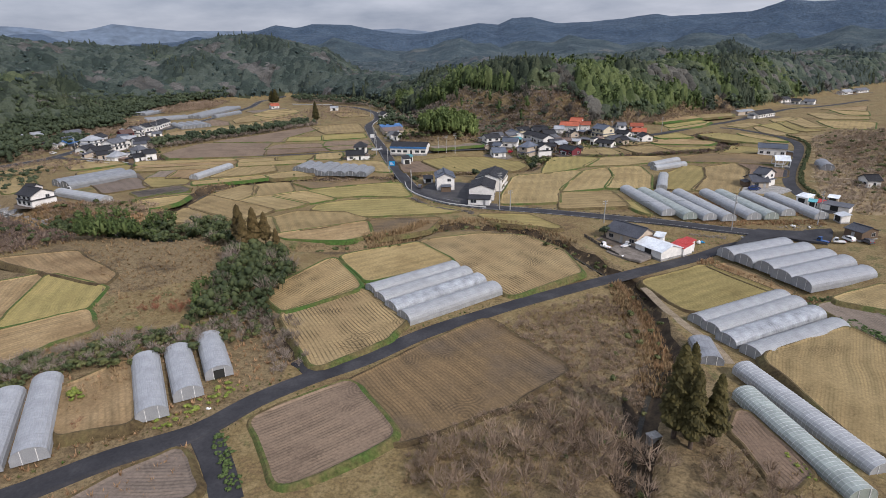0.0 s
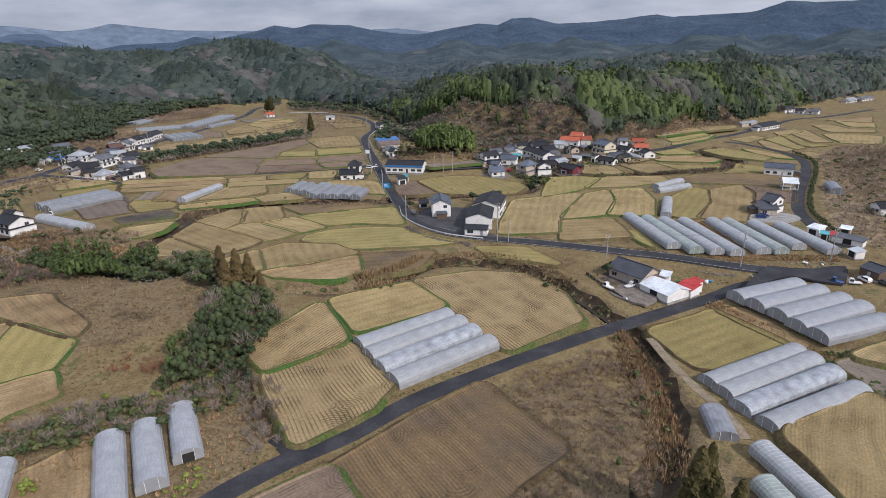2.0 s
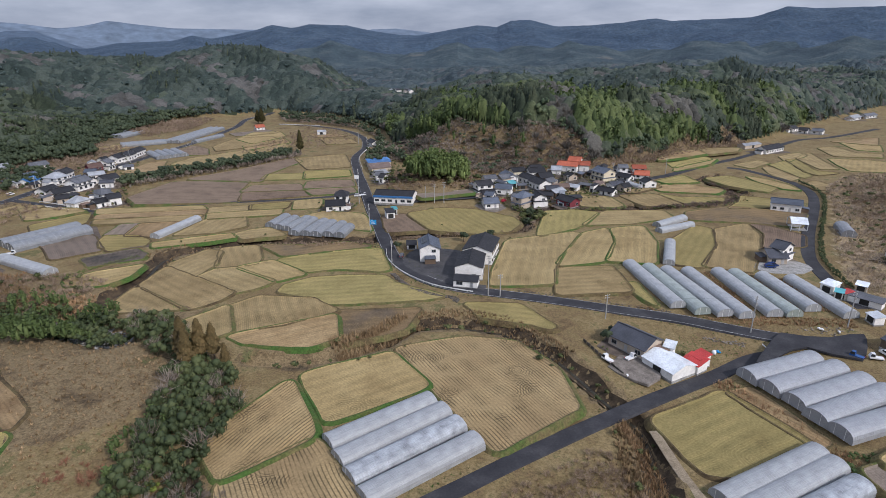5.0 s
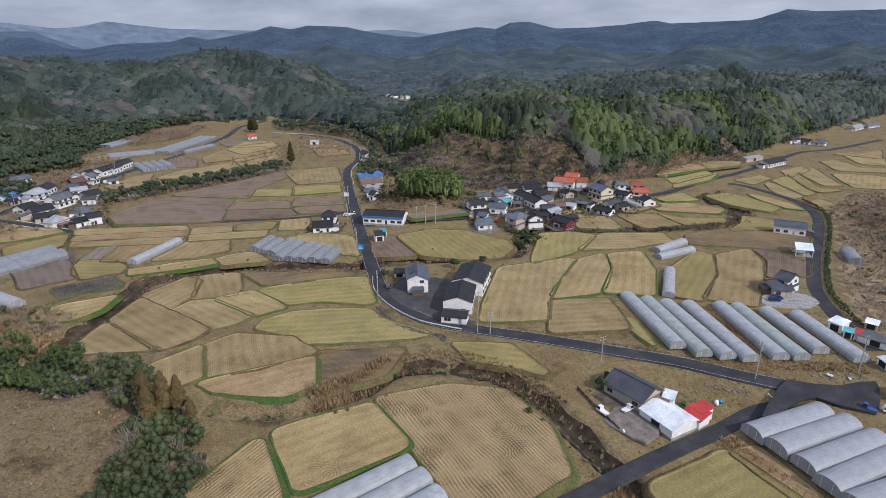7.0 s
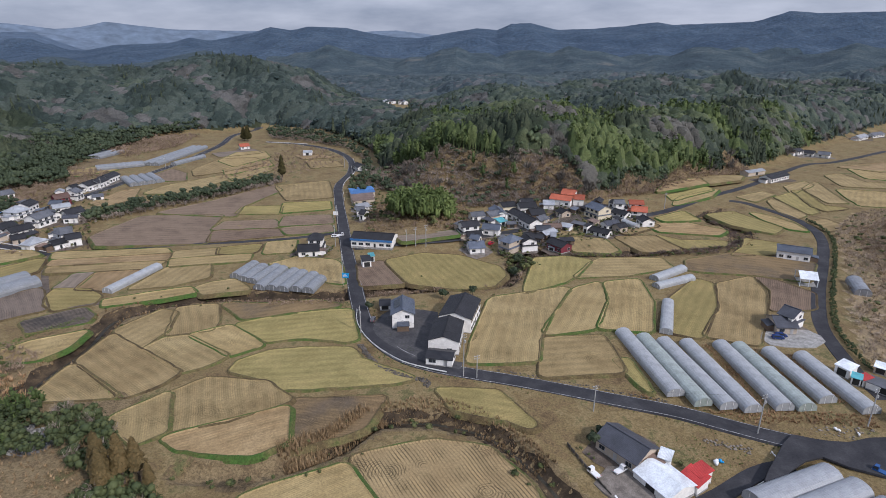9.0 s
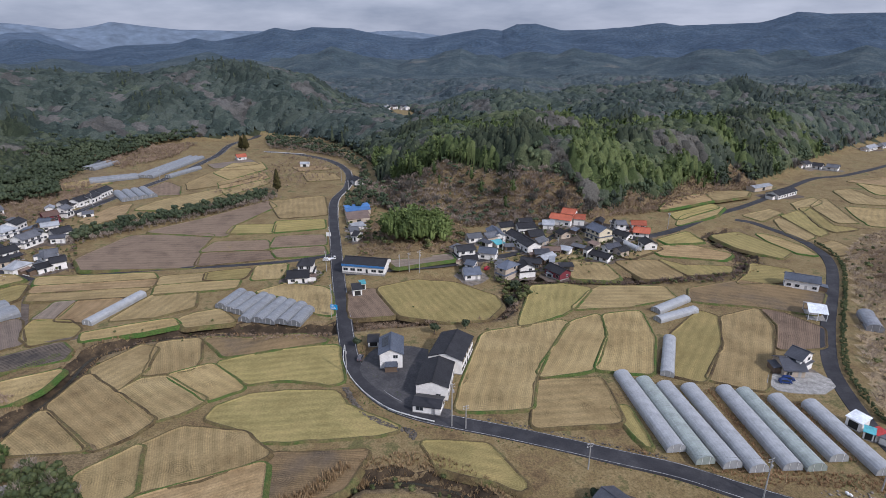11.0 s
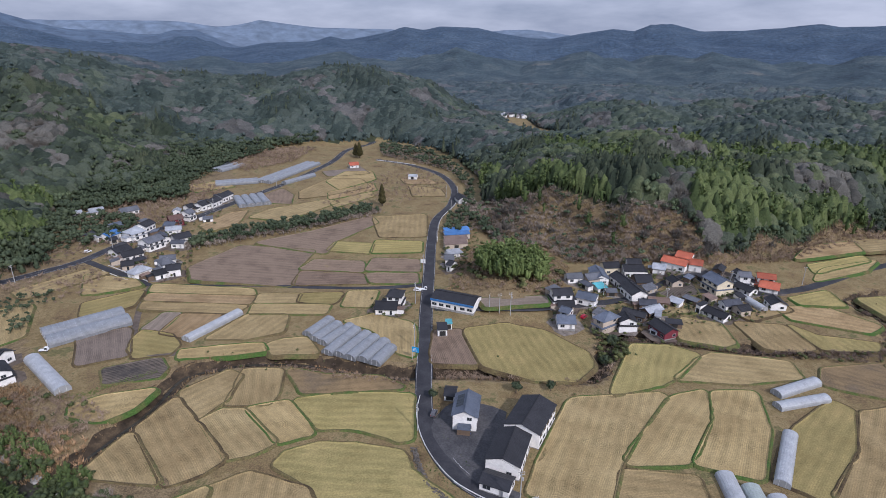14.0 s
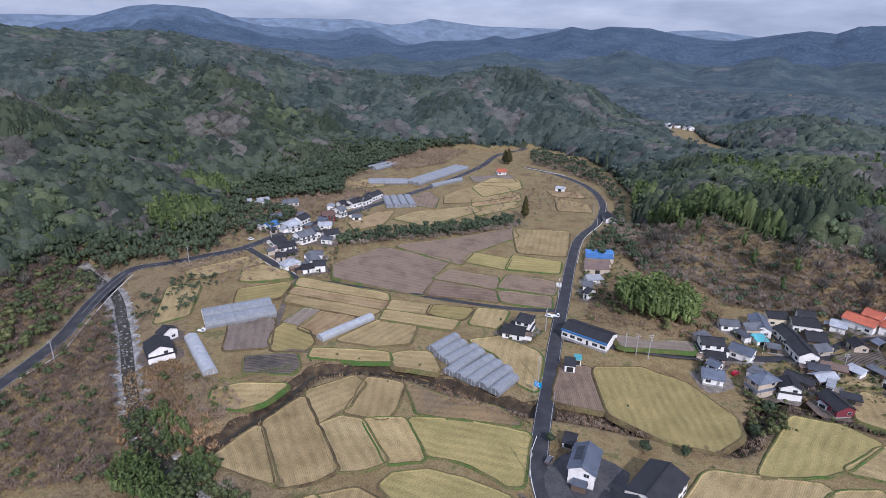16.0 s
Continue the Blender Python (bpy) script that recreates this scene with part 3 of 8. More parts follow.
for road_name, road_line, road_width, road_mat, road_label in (
    ("main_road", MAIN_ROAD, 6.0, ASPHALT, "dark asphalt two-lane country road curving through fields"),
    ("farm_lane", LANE, 4.2, ASPHALT, "narrow dark asphalt lane between fields and greenhouses"),
    ("side_lane", SIDE_LANE, 4.4, ASPHALT, "short asphalt lane leaving the farm lane"),
    ("field_entry", FARM_TRACK, 2.6, ASPHALT, "short paved field entry beside a ditch"),
    ("east_road", EAST_ROAD, 5.0, ASPHALT, "asphalt road winding under a scrubby slope"),
    ("village_road", VILLAGE_ROAD, 4.6, ASPHALT, "asphalt road running through the hamlet"),
    ("village_lane", VILLAGE_LANE, 3.6, ASPHALT, "narrow lane climbing between old houses"),
    ("highway", HIGHWAY, 6.5, ASPHALT, "two-lane asphalt road along the wooded hill"),
    ("bridge_lane", BRIDGE_LANE, 4.0, ASPHALT, "narrow lane with a bridge over the brook"),
    ("field_road", FIELD_ROAD, 3.2, ASPHALT, "narrow asphalt farm road between bare fields"),
    ("field_track", FIELD_TRACK, 2.6, TRACK, "bare dirt track round field plots"),
    ("farm_track", [(54.5, 143), (55.5, 128), (57.2, 118), (58.8, 110), (58.4, 102.5)], 2.2, DUST, "pale dusty track beside the ditch and greenhouses"),
):
    tagged(new(road_name, strip(road_name, road_line, road_width, 0.02 if road_mat == DUST else 0.12, road_mat, 0.12 if road_mat == DUST else 0.5)), road_label, "road", kind="structure")
for brook_name, (brook_line, brook_half, brook_deep) in zip(("north_brook", "south_brook", "river", "field_ditch"), CHANNELS):
    p = resample(brook_line, 3.0)[9 if brook_name == "south_brook" else 0:]
    n = across(p)
    z = crest(*p.T) - brook_deep * 0.9
    wet = 0.34 if brook_name == "river" else 0.16
    wv = [(*(a + u * s), h) for a, u, h in zip(p, n, z) for s in (-brook_half * wet, brook_half * wet)]
    wf = [(2 * k, 2 * k + 1, 2 * k + 3, 2 * k + 2) for k in range(len(p) - 1)]
    if brook_name != "river":
        reach_ = brook_half * np.array([-1.2, -0.75, -0.35, 0.35, 0.75, 1.2])
        bv, bf = [], []
        for k, (a, u) in enumerate(zip(p, n)):
            q = a + np.outer(reach_ * (1 + 0.16 * math.sin(k * 1.7) + 0.1 * math.sin(k * 0.6)), u)
            bv += [(c[0], c[1], h) for c, h in zip(q, land(*q.T) + np.array([0.06, 0.3, 0.16, 0.16, 0.3, 0.06]))]
            if k:
                bf += [(6 * k - 6 + j, 6 * k + j, 6 * k + j + 1, 6 * k - 5 + j) for j in range(5)]
        bed = mesh_of(brook_name + "_bank", bv, bf, DITCH_EARTH_SHADE)
        bed.shade_smooth()
        tagged(new(brook_name + "_bank", bed), "steep brown earth banks of a narrow brook, darkened for shade", "bank", kind="structure")
    tagged(new(brook_name, mesh_of(brook_name, wv, wf, WATER)), "shallow dark water in a narrow winding bed", "water", kind="structure")


def field(kind, corners):
    """A level plot with rounded corners and a grassy bank round it; its rows run along its longest side."""
    mat, label, category = CROPS[kind]
    p = np.array(corners, float)
    area = np.sum(p[:, 0] * np.roll(p[:, 1], -1) - p[:, 1] * np.roll(p[:, 0], -1))
    p = p if area > 0 else p[::-1]
    edge = np.roll(p, -1, 0) - p
    longest = edge[np.argmax(np.hypot(*edge.T))]
    turn = math.atan2(longest[1], longest[0])
    for share in (0.05, 0.1, 0.2):
        q = np.roll(p, -1, 0)
        p = np.stack([(1 - share) * p + share * q, share * p + (1 - share) * q], 1).reshape(-1, 2)
    mid = p.mean(0)
    out = p - mid
    d = np.gradient(np.vstack([p[-1], p, p[0]]), axis=0)[1:-1]
    nrm = np.stack([d[:, 1], -d[:, 0]], -1) / np.maximum(np.linalg.norm(d, axis=1, keepdims=True), 1e-6)
    wob = np.array([0.7 * noise.noise(Vector((a * 0.22, b * 0.22, 3.0))) for a, b in p])[:, None]
    top = float(np.max([np.max(crest(*(mid + out * k).T)) for k in (0.2, 0.5, 0.8, 1.0)])) + 0.14
    rings = ((2.7, -1.1, 0), (1.85, -0.1, 0), (1.4, 0.28, 0), (0.95, 0.2, 0), (0.55, -0.06, 1))
    c, s = math.cos(-turn), math.sin(-turn)
    spin = np.array([[c, -s], [s, c]])
    verts, k = [], len(p)
    for push, lift, _ in rings:
        ring = (p + nrm * (push + wob) - mid) @ spin.T
        verts += [(a, b, lift) for a, b in ring]
    faces, mats = [], []
    for r in range(len(rings) - 1):
        faces += [(r * k + j, r * k + (j + 1) % k, (r + 1) * k + (j + 1) % k, (r + 1) * k + j) for j in range(k)]
        mats += [0 if r < 3 else 1] * k
    faces.append(tuple(range((len(rings) - 1) * k, len(rings) * k)))
    mats.append(1)
    me = mesh_of("field", verts, faces, BANK, mat)
    me.polygons.foreach_set("material_index", np.array(mats, np.int32))
    ob = tagged(new("field", me), label, category, "fields of the valley", "structure")
    ob.matrix_world = pose(mid[0], mid[1], top, 0, 0, math.degrees(turn))
    return ob


field("tracked", [(-45.5, 135.2), (-32.2, 158.5), (-21.8, 137.4), (-38, 123.8)])
field("tracked", [(-37.6, 122.2), (-21.3, 135.8), (-9.5, 118.8), (-12.9, 110), (-25.2, 99.1)])
field("stubble", [(-30.1, 162.1), (-8.1, 172.7), (2.7, 156.6), (-20, 142.6)])
field("tracked", [(-6.8, 175.8), (12.6, 181.9), (27.2, 178.5), (35.8, 165.3), (37.8, 148.3), (17.2, 132.8), (7.3, 150.2)])
field("tilled", [(-32.1, 82.2), (-18.2, 93.1), (-8.9, 77.5), (-23.7, 66.8)])
field("muddy", [(-17.7, 93.5), (-7.7, 103.5), (9.7, 118.7), (23.5, 97.2), (11.3, 86.7), (-7.8, 76.3)])
field("grey", [(-48.9, 67.1), (-41.8, 73.6), (-36.3, 65.3), (-40.9, 60.3), (-52.7, 61.2)])
field("green", [(55.8, 146.9), (78.1, 158.2), (87.8, 137.7), (70.9, 128.9), (60.4, 129)])
field("stubble", [(66, 103.4), (90.3, 114.3), (93.3, 101.3), (73.3, 70), (67.5, 75)])
field("grey", [(93.1, 128.4), (101.4, 130.5), (105.7, 114.5), (96.3, 105.3)])
field("green", [(-97.5, 113.4), (-105.5, 143.9), (-86.2, 134.3), (-83.8, 122.4)])
field("straw", [(-91.9, 101), (-95.6, 110.7), (-83, 120.8), (-76.4, 111.7), (-82.2, 105.3), (-86.1, 97.8)])
field("straw", [(-108.2, 114.3), (-122.4, 135.9), (-108.5, 145.6), (-101.2, 118.6)])
field("straw", [(-129, 157), (-110.1, 161.7), (-88, 142.5), (-87.4, 137.2), (-105.8, 145.6)])
field("stubble", [(-73.1, 189.7), (-63, 201.6), (-56.7, 184.7), (-62.1, 179.7)])
field("stubble", [(-62.4, 202), (-54.5, 209.8), (-36.9, 207.2), (-27.3, 199), (-42.4, 189.7), (-56.4, 185.2)])
field("straw", [(-55.3, 181.9), (-27.2, 195.5), (-24.5, 181), (-31.7, 176), (-49.5, 178)])
field("muddy", [(-26.3, 199.1), (-1.1, 200.9), (-5.8, 186.7), (-23.9, 178.9)])
field("green", [(14.2, 205.3), (31.6, 203.9), (39.8, 187.9), (18.2, 196.2)])
field("tilled", [(-153.3, 389.5), (-128.4, 418.5), (-102.7, 458.8), (-93.4, 445.2), (-107.7, 401.6), (-104.6, 381.9)])
field("stubble", [(-100.1, 456.4), (-66.7, 471.4), (-55.6, 425.1), (-82.2, 417.1)])
field("stubble", [(-220.4, 278.9), (-209.5, 287.9), (-187.9, 262.1), (-192.8, 249.5)])
field("stubble", [(-278.5, 497.7), (-261.6, 525.2), (-239.7, 510.1), (-258.9, 487.3)])
field("stubble", [(108.4, 355.5), (132.7, 368.6), (135.3, 362.4), (113.5, 347.1)])
field("muddy", [(129.7, 310), (156.7, 319.4), (186.9, 306.2), (171.1, 284.3), (153.4, 292.1), (126, 297.5)])
field("straw", [(338.5, 521.6), (392, 540.5), (362.4, 500)])
field("stubble", [(258.5, 455.5), (281.3, 470.1), (279.5, 458.4), (252.1, 436.1)])
field("stubble", [(169.7, 420.8), (204.3, 441.8), (190.5, 423), (158.2, 400.5)])
field("straw", [(173.9, 454.5), (202.6, 470.1), (201.6, 453.4), (157.9, 429)])
field("muddy", [(-68.7, 263.7), (-52.7, 262.8), (-33.7, 266.6), (-23.7, 261.9), (-57.1, 250.8)])
field("grey", [(-6.3, 333.9), (22.4, 343), (23.7, 337.1), (-2.7, 326.5)])
field("stubble", [(69.1, 352.9), (93.7, 359.6), (92.6, 351.1), (70.5, 343.8)])
field("vine", [(77.9, 365.1), (93.9, 387.2), (95.2, 369.4), (81.6, 362.5)])
field("stubble", [(-230.5, 297.8), (-218.1, 330.2), (-203.6, 328.7), (-218.6, 292.1)])
field("straw", [(78.9, 157.7), (85.5, 159.8), (91.7, 139.2), (88.6, 137.3)])
field("stubble", [(98.4, 130.8), (117, 139.1), (106.5, 124.5)])
field("tilled", [(51.1, 83.2), (52.7, 76), (53.3, 68.7), (48.5, 65.8), (48, 78.9)])
field("straw", [(-67.9, 89.1), (-61.5, 97.8), (-51.4, 79.1), (-60.8, 76.7)])
field("green", [(71.4, 221.9), (75.5, 206.7), (76.4, 204.4), (75.5, 222.2)])

field("stubble", [(-99.6, 220.1), (-97.8, 237.1), (-83.4, 226.4), (-65.8, 214.2), (-67.8, 207.4), (-75.1, 200.7)])
field("stubble", [(-100.8, 198.4), (-99.8, 217.3), (-76.9, 200.5)])
field("stubble", [(-99.1, 242.0), (-90.2, 257.4), (-84.6, 255.6), (-81.6, 240.9), (-84.8, 230.3), (-88.8, 232.1)])
field("stubble", [(-85.1, 259.8), (-71.7, 262.7), (-65.8, 248.5), (-66.1, 242.2), (-79.7, 238.7), (-81.7, 248.5)])
field("stubble", [(-82.5, 228.3), (-78.9, 234.9), (-72.2, 236.7), (-54.6, 224.1), (-57.8, 218.9), (-64.5, 214.1)])
field("stubble", [(-71.5, 238.1), (-60.3, 244.7), (-44.9, 230.8), (-53.5, 224.8)])
field("green", [(-58.0, 246.3), (-42.6, 253.7), (-19.6, 258.1), (-14.0, 235.6), (-17.7, 233.8), (-30.4, 236.7), (-43.6, 234.2)])
field("green", [(-49.4, 215.2), (-49.0, 220.6), (-40.9, 226.9), (-30.7, 228.6), (-14.8, 229.1), (-10.5, 221.3), (6.4, 211.0), (-0.7, 208.2), (-20.6, 206.1), (-32.3, 205.6), (-36.5, 210.4)])
field("green", [(-141.4, 271.0), (-142.9, 277.6), (-129.4, 277.2), (-120.7, 270.3), (-120.2, 263.4), (-131.1, 258.5), (-137.2, 263.4)])
field("vine", [(-136.4, 248.3), (-121.0, 259.7), (-114.7, 254.1), (-113.4, 248.2), (-128.9, 240.5)])
field("stubble", [(-116.7, 266.7), (-106.1, 271.8), (-88.4, 279.1), (-84.7, 274.4), (-96.1, 268.3), (-113.8, 261.8)])
field("stubble", [(-85.5, 279.0), (-81.1, 284.7), (-73.2, 287.4), (-63.6, 277.5), (-80.0, 273.0)])
field("stubble", [(-170.8, 321.8), (-119.9, 327.5), (-115.9, 322.3), (-166.6, 313.7)])
field("straw", [(-165.3, 311.1), (-114.6, 319.7), (-113.2, 312.3), (-162.5, 304.9)])
field("stubble", [(-161.3, 302.5), (-113.0, 309.8), (-114.6, 302.0), (-138.4, 298.3), (-158.4, 296.7)])
field("grey", [(-144.3, 279.5), (-144.8, 294.0), (-138.2, 296.1), (-136.2, 280.1)])
field("straw", [(-134.2, 278.3), (-136.2, 295.0), (-118.7, 298.3), (-120.3, 276.3)])
field("stubble", [(-112.6, 277.8), (-107.5, 300.9), (-90.6, 304.9), (-85.3, 290.9), (-96.3, 281.7)])
field("stubble", [(-112.9, 322.4), (-94.4, 327.0), (-92.4, 318.5), (-110.4, 313.6)])
field("stubble", [(-109.7, 311.2), (-75.1, 318.5), (-74.6, 310.1), (-107.1, 303.2)])
field("green", [(-93.3, 327.1), (-74.7, 332.7), (-74.5, 321.1), (-91.1, 319.2)])
field("stubble", [(-69.1, 319.7), (-71.9, 335.1), (-59.2, 338.9), (-57.8, 330.5), (-57.3, 321.4)])
field("stubble", [(-62.7, 305.5), (-52.1, 314.6), (-35.5, 310.4), (-31.8, 307.4), (-25.8, 283.4), (-32.0, 285.2), (-48.1, 300.7)])
field("tilled", [(-167.2, 346.3), (-158.9, 383.0), (-112.6, 385.5), (-110.4, 358.8), (-102.8, 334.7), (-155.6, 331.6)])
field("tilled", [(-107.9, 357.3), (-106.0, 371.8), (-79.3, 375.1), (-73.9, 361.0)])
field("tilled", [(-102.4, 336.9), (-106.0, 354.2), (-73.8, 357.8), (-66.7, 347.5)])
field("tilled", [(-65.5, 348.4), (-70.8, 358.9), (-45.7, 364.6), (-41.8, 352.6)])
field("tilled", [(-74.8, 381.2), (-49.6, 384.7), (-45.2, 368.0), (-73.1, 363.5)])
field("green", [(-105.6, 388.1), (-105.6, 402.7), (-83.4, 404.2), (-80.3, 388.5)])
field("green", [(-82.8, 410.5), (-55.5, 414.3), (-51.8, 397.5), (-78.6, 389.7)])
field("stubble", [(-213.1, 324.4), (-185.0, 325.5), (-177.1, 319.5), (-190.1, 306.9), (-196.0, 304.1)])
field("green", [(-188.6, 295.4), (-174.2, 312.9), (-171.1, 313.3), (-165.0, 299.2), (-177.7, 282.6)])
field("grey", [(-163.8, 266.4), (-150.2, 278.6), (-135.0, 259.0), (-148.5, 248.5)])
field("stubble", [(-129.7, 226.4), (-123.5, 233.2), (-109.1, 240.7), (-109.1, 229.6), (-114.0, 221.2), (-125.7, 221.7)])
field("green", [(-9.6, 309.4), (6.7, 318.5), (24.6, 314.9), (41.3, 300.9), (43.3, 291.6), (36.7, 280.2), (22.8, 276.9), (2.2, 282.8)])
field("tilled", [(-22.2, 305.9), (-12.0, 308.7), (-0.4, 283.5), (-17.6, 281.0)])
field("stubble", [(23.3, 219.8), (34.7, 268.2), (65.6, 278.3), (67.5, 277.2), (56.8, 256.3), (49.1, 237.3), (45.7, 221.2)])
field("stubble", [(51.9, 241.4), (69.9, 277.4), (81.8, 283.8), (80.8, 269.0), (73.8, 250.9), (69.4, 243.2), (52.5, 238.8)])
field("stubble", [(71.9, 243.4), (81.9, 265.3), (85.2, 284.1), (99.3, 287.0), (98.0, 266.6), (88.9, 240.6), (77.5, 242.3)])
field("green", [(93.1, 241.8), (99.8, 256.3), (105.6, 266.6), (125.3, 287.7), (129.0, 282.5), (121.1, 261.7), (104.6, 236.3), (97.6, 239.6)])
field("stubble", [(107.3, 237.6), (122.7, 258.4), (132.4, 282.8), (149.1, 289.6), (147.2, 274.9), (133.7, 249.7), (121.7, 231.1), (113.8, 234.1)])
field("tilled", [(141.0, 257.2), (151.5, 275.2), (151.9, 289.0), (157.9, 286.1), (165.7, 272.5), (157.6, 258.5)])
field("green", [(49.7, 274.6), (53.2, 287.7), (59.6, 312.3), (74.1, 315.1), (84.7, 310.2), (74.3, 292.3), (66.6, 284.4)])
field("stubble", [(73.5, 289.9), (84.7, 306.9), (90.5, 312.8), (118.5, 312.3), (119.0, 301.1), (96.7, 292.3)])
field("stubble", [(46.0, 212.6), (50.3, 235.4), (71.0, 237.5), (71.9, 215.0)])
field("stubble", [(84.7, 342.7), (99.3, 340.5), (101.2, 323.6), (97.2, 320.5), (80.4, 322.5), (80.1, 333.6)])
field("stubble", [(106.2, 343.7), (126.7, 345.0), (132.5, 325.9), (124.3, 321.4), (112.9, 322.2)])
field("straw", [(128.4, 363.9), (152.1, 369.0), (168.5, 354.2), (161.1, 346.1), (132.9, 352.4)])
field("green", [(129.3, 346.6), (137.8, 338.1), (155.2, 337.2), (160.0, 336.5), (156.8, 329.5), (135.8, 326.2)])
field("green", [(139.1, 375.8), (159.7, 389.0), (161.3, 372.1), (141.5, 369.4)])
field("green", [(171.4, 383.3), (189.8, 389.6), (200.8, 357.2), (191.6, 348.9), (177.5, 362.1)])
field("green", [(173.4, 341.0), (187.8, 332.8), (177.8, 318.9), (154.5, 316.7), (166.2, 328.7)])
field("stubble", [(225.2, 416.1), (230.1, 419.5), (230.3, 384.2), (219.9, 377.2), (218.2, 391.2)])
field("green", [(234.5, 424.7), (251.4, 436.8), (241.8, 391.5), (233.3, 385.7)])
field("green", [(256.2, 442.4), (262.9, 444.1), (253.5, 404.7), (264.0, 398.3), (247.6, 393.0), (245.2, 401.9)])
field("stubble", [(266.8, 448.1), (287.7, 468.2), (276.6, 429.1), (272.1, 410.6), (260.3, 410.8)])
field("stubble", [(288.9, 445.8), (312.7, 440.4), (321.6, 430.9), (298.1, 399.5), (276.6, 404.1), (281.7, 425.6)])
field("stubble", [(308.6, 489.8), (324.2, 494.7), (323.0, 467.0), (339.4, 463.2), (329.5, 449.6), (299.2, 455.3)])
field("stubble", [(342.5, 513.9), (365.1, 501.2), (347.0, 473.6), (333.2, 480.4)])
field("stubble", [(210.3, 425.7), (234.0, 439.0), (237.2, 431.8), (215.2, 414.2)])
field("stubble", [(195.7, 460.5), (210.0, 479.2), (239.2, 479.3), (230.5, 466.0), (203.7, 454.3)])
field("green", [(163.6, 424.6), (200.1, 448.0), (199.8, 439.9), (162.8, 412.7)])
field("stubble", [(222.6, 369.2), (236.1, 375.7), (238.4, 359.9), (222.5, 353.1)])
field("stubble", [(199.8, 387.9), (205.4, 385.1), (213.0, 368.1), (211.9, 353.5), (205.1, 357.2), (199.8, 374.5)])
field("tilled", [(-201.4, 493.4), (-198.0, 513.7), (-182.4, 499.9), (-171.4, 474.0), (-186.2, 472.6)])
field("stubble", [(-179.8, 510.0), (-175.1, 554.4), (-147.3, 562.1), (-130.9, 537.8), (-153.5, 503.9), (-170.2, 489.9)])
field("stubble", [(-183.1, 436.1), (-178.2, 457.8), (-148.4, 491.9), (-138.2, 486.5), (-157.1, 434.4)])
field("straw", [(-205.0, 412.4), (-201.5, 442.8), (-193.1, 450.1), (-184.1, 421.6), (-192.4, 402.4)])
field("stubble", [(-142.5, 483.6), (-126.6, 525.6), (-118.0, 510.4), (-135.1, 473.4)])
field("grey", [(-191.4, 581.9), (-161.9, 605.0), (-147.4, 585.0), (-178.4, 564.6)])
field("stubble", [(-173.4, 547.9), (-170.5, 586.0), (-148.3, 593.6), (-135.1, 563.4), (-152.1, 523.6)])
field("straw", [(-156.6, 513.1), (-132.1, 549.5), (-122.4, 528.3), (-147.4, 492.7)])
field("stubble", [(-99.0, 549.3), (-72.8, 544.5), (-64.5, 525.2), (-86.9, 516.7)])
field("straw", [(-113.5, 572.5), (-88.8, 575.4), (-78.3, 562.6), (-103.1, 554.9)])


# ---- greenhouses ----
def part(name, data, parent, label="", m=None):
    """A mesh object under a thing or under a part."""
    ob = new(name, data)
    ob.parent = parent
    if m is not None:
        ob.matrix_basis = m
    return tagged(ob, label)


def thing(name, label, category, group="", m=None):
    ob = new(name)
    ob.empty_display_size = 0.5
    if m is not None:
        ob.matrix_basis = m
    return tagged(ob, label, category, group)


def film(name, tint, rough_=0.5, dirt=0.35):
    """Weathered greenhouse film: pale, half clear, streaked with dirt along the fall of the sheet."""
    m, n, l, b = material(name, rough_)
    big, fine = noise_of(n, l, 2.4, 5, 0.6, local=True), noise_of(n, l, 0.35, 3, 0.6, (0.25, 2.0, 2.0), local=True)
    c = ramp_of(n, l, big, (0.3, tuple(v * (1 - dirt) for v in tint)), (0.68, tint))
    g = ramp_of(n, l, fine, (0.3, (0.78,) * 3), (0.7, (1.08,) * 3))
    l.new(blend(n, l, c, g, 1.0, "MULTIPLY"), b.inputs["Base Color"])
    b.inputs["Transmission Weight"].default_value = 0.12
    b.inputs["Specular IOR Level"].default_value = 0.5
    relief(n, l, b, fine, 0.15, 0.05)
    return m


FILMS = {
    "grey": (film("grey_film", (0.395, 0.408, 0.414), 0.5, 0.28), "long arched greenhouse under weathered grey film"),
    "white": (film("white_film", (0.375, 0.388, 0.405), 0.45, 0.25), "long arched greenhouse under pale milky film"),
    "green": (film("green_film", (0.36, 0.41, 0.37)), "long arched greenhouse under greenish film with hoops"),
    "torn": (film("torn_film", (0.5, 0.53, 0.56), 0.45, 0.6), "arched greenhouse under patchy whitewashed film"),
    "dull": (film("dull_film", (0.24, 0.252, 0.262), 0.55, 0.35), "long low greenhouse under dull grey film"),
    "old": (film("old_film", (0.27, 0.28, 0.3), 0.5, 0.5), "small collapsed shelter under old grey sheeting"),
}
PIPE = plain("steel_pipe", (0.34, 0.352, 0.365), 0.5, 0.1)
PIPE_WHITE = plain("white_pipe", (0.58, 0.6, 0.6), 0.5)
# flat dark fill that stands for the shade inside an open doorway
DOORWAY_SHADE = plain("shaded_doorway", (0.03, 0.03, 0.028), 0.95)
arch_cache = {}


def arch(width, high, count=9):
    """Half-ellipse profile on low straight sides."""
    w, low = width / 2, high * 0.42
    pts = [(-w, 0.0)]
    for k in range(count):
        a = math.pi * (1 - k / (count - 1))
        pts.append((w * math.cos(a) * 0.985, low + (high - low) * math.sin(a)))
    return pts + [(w, 0.0)]


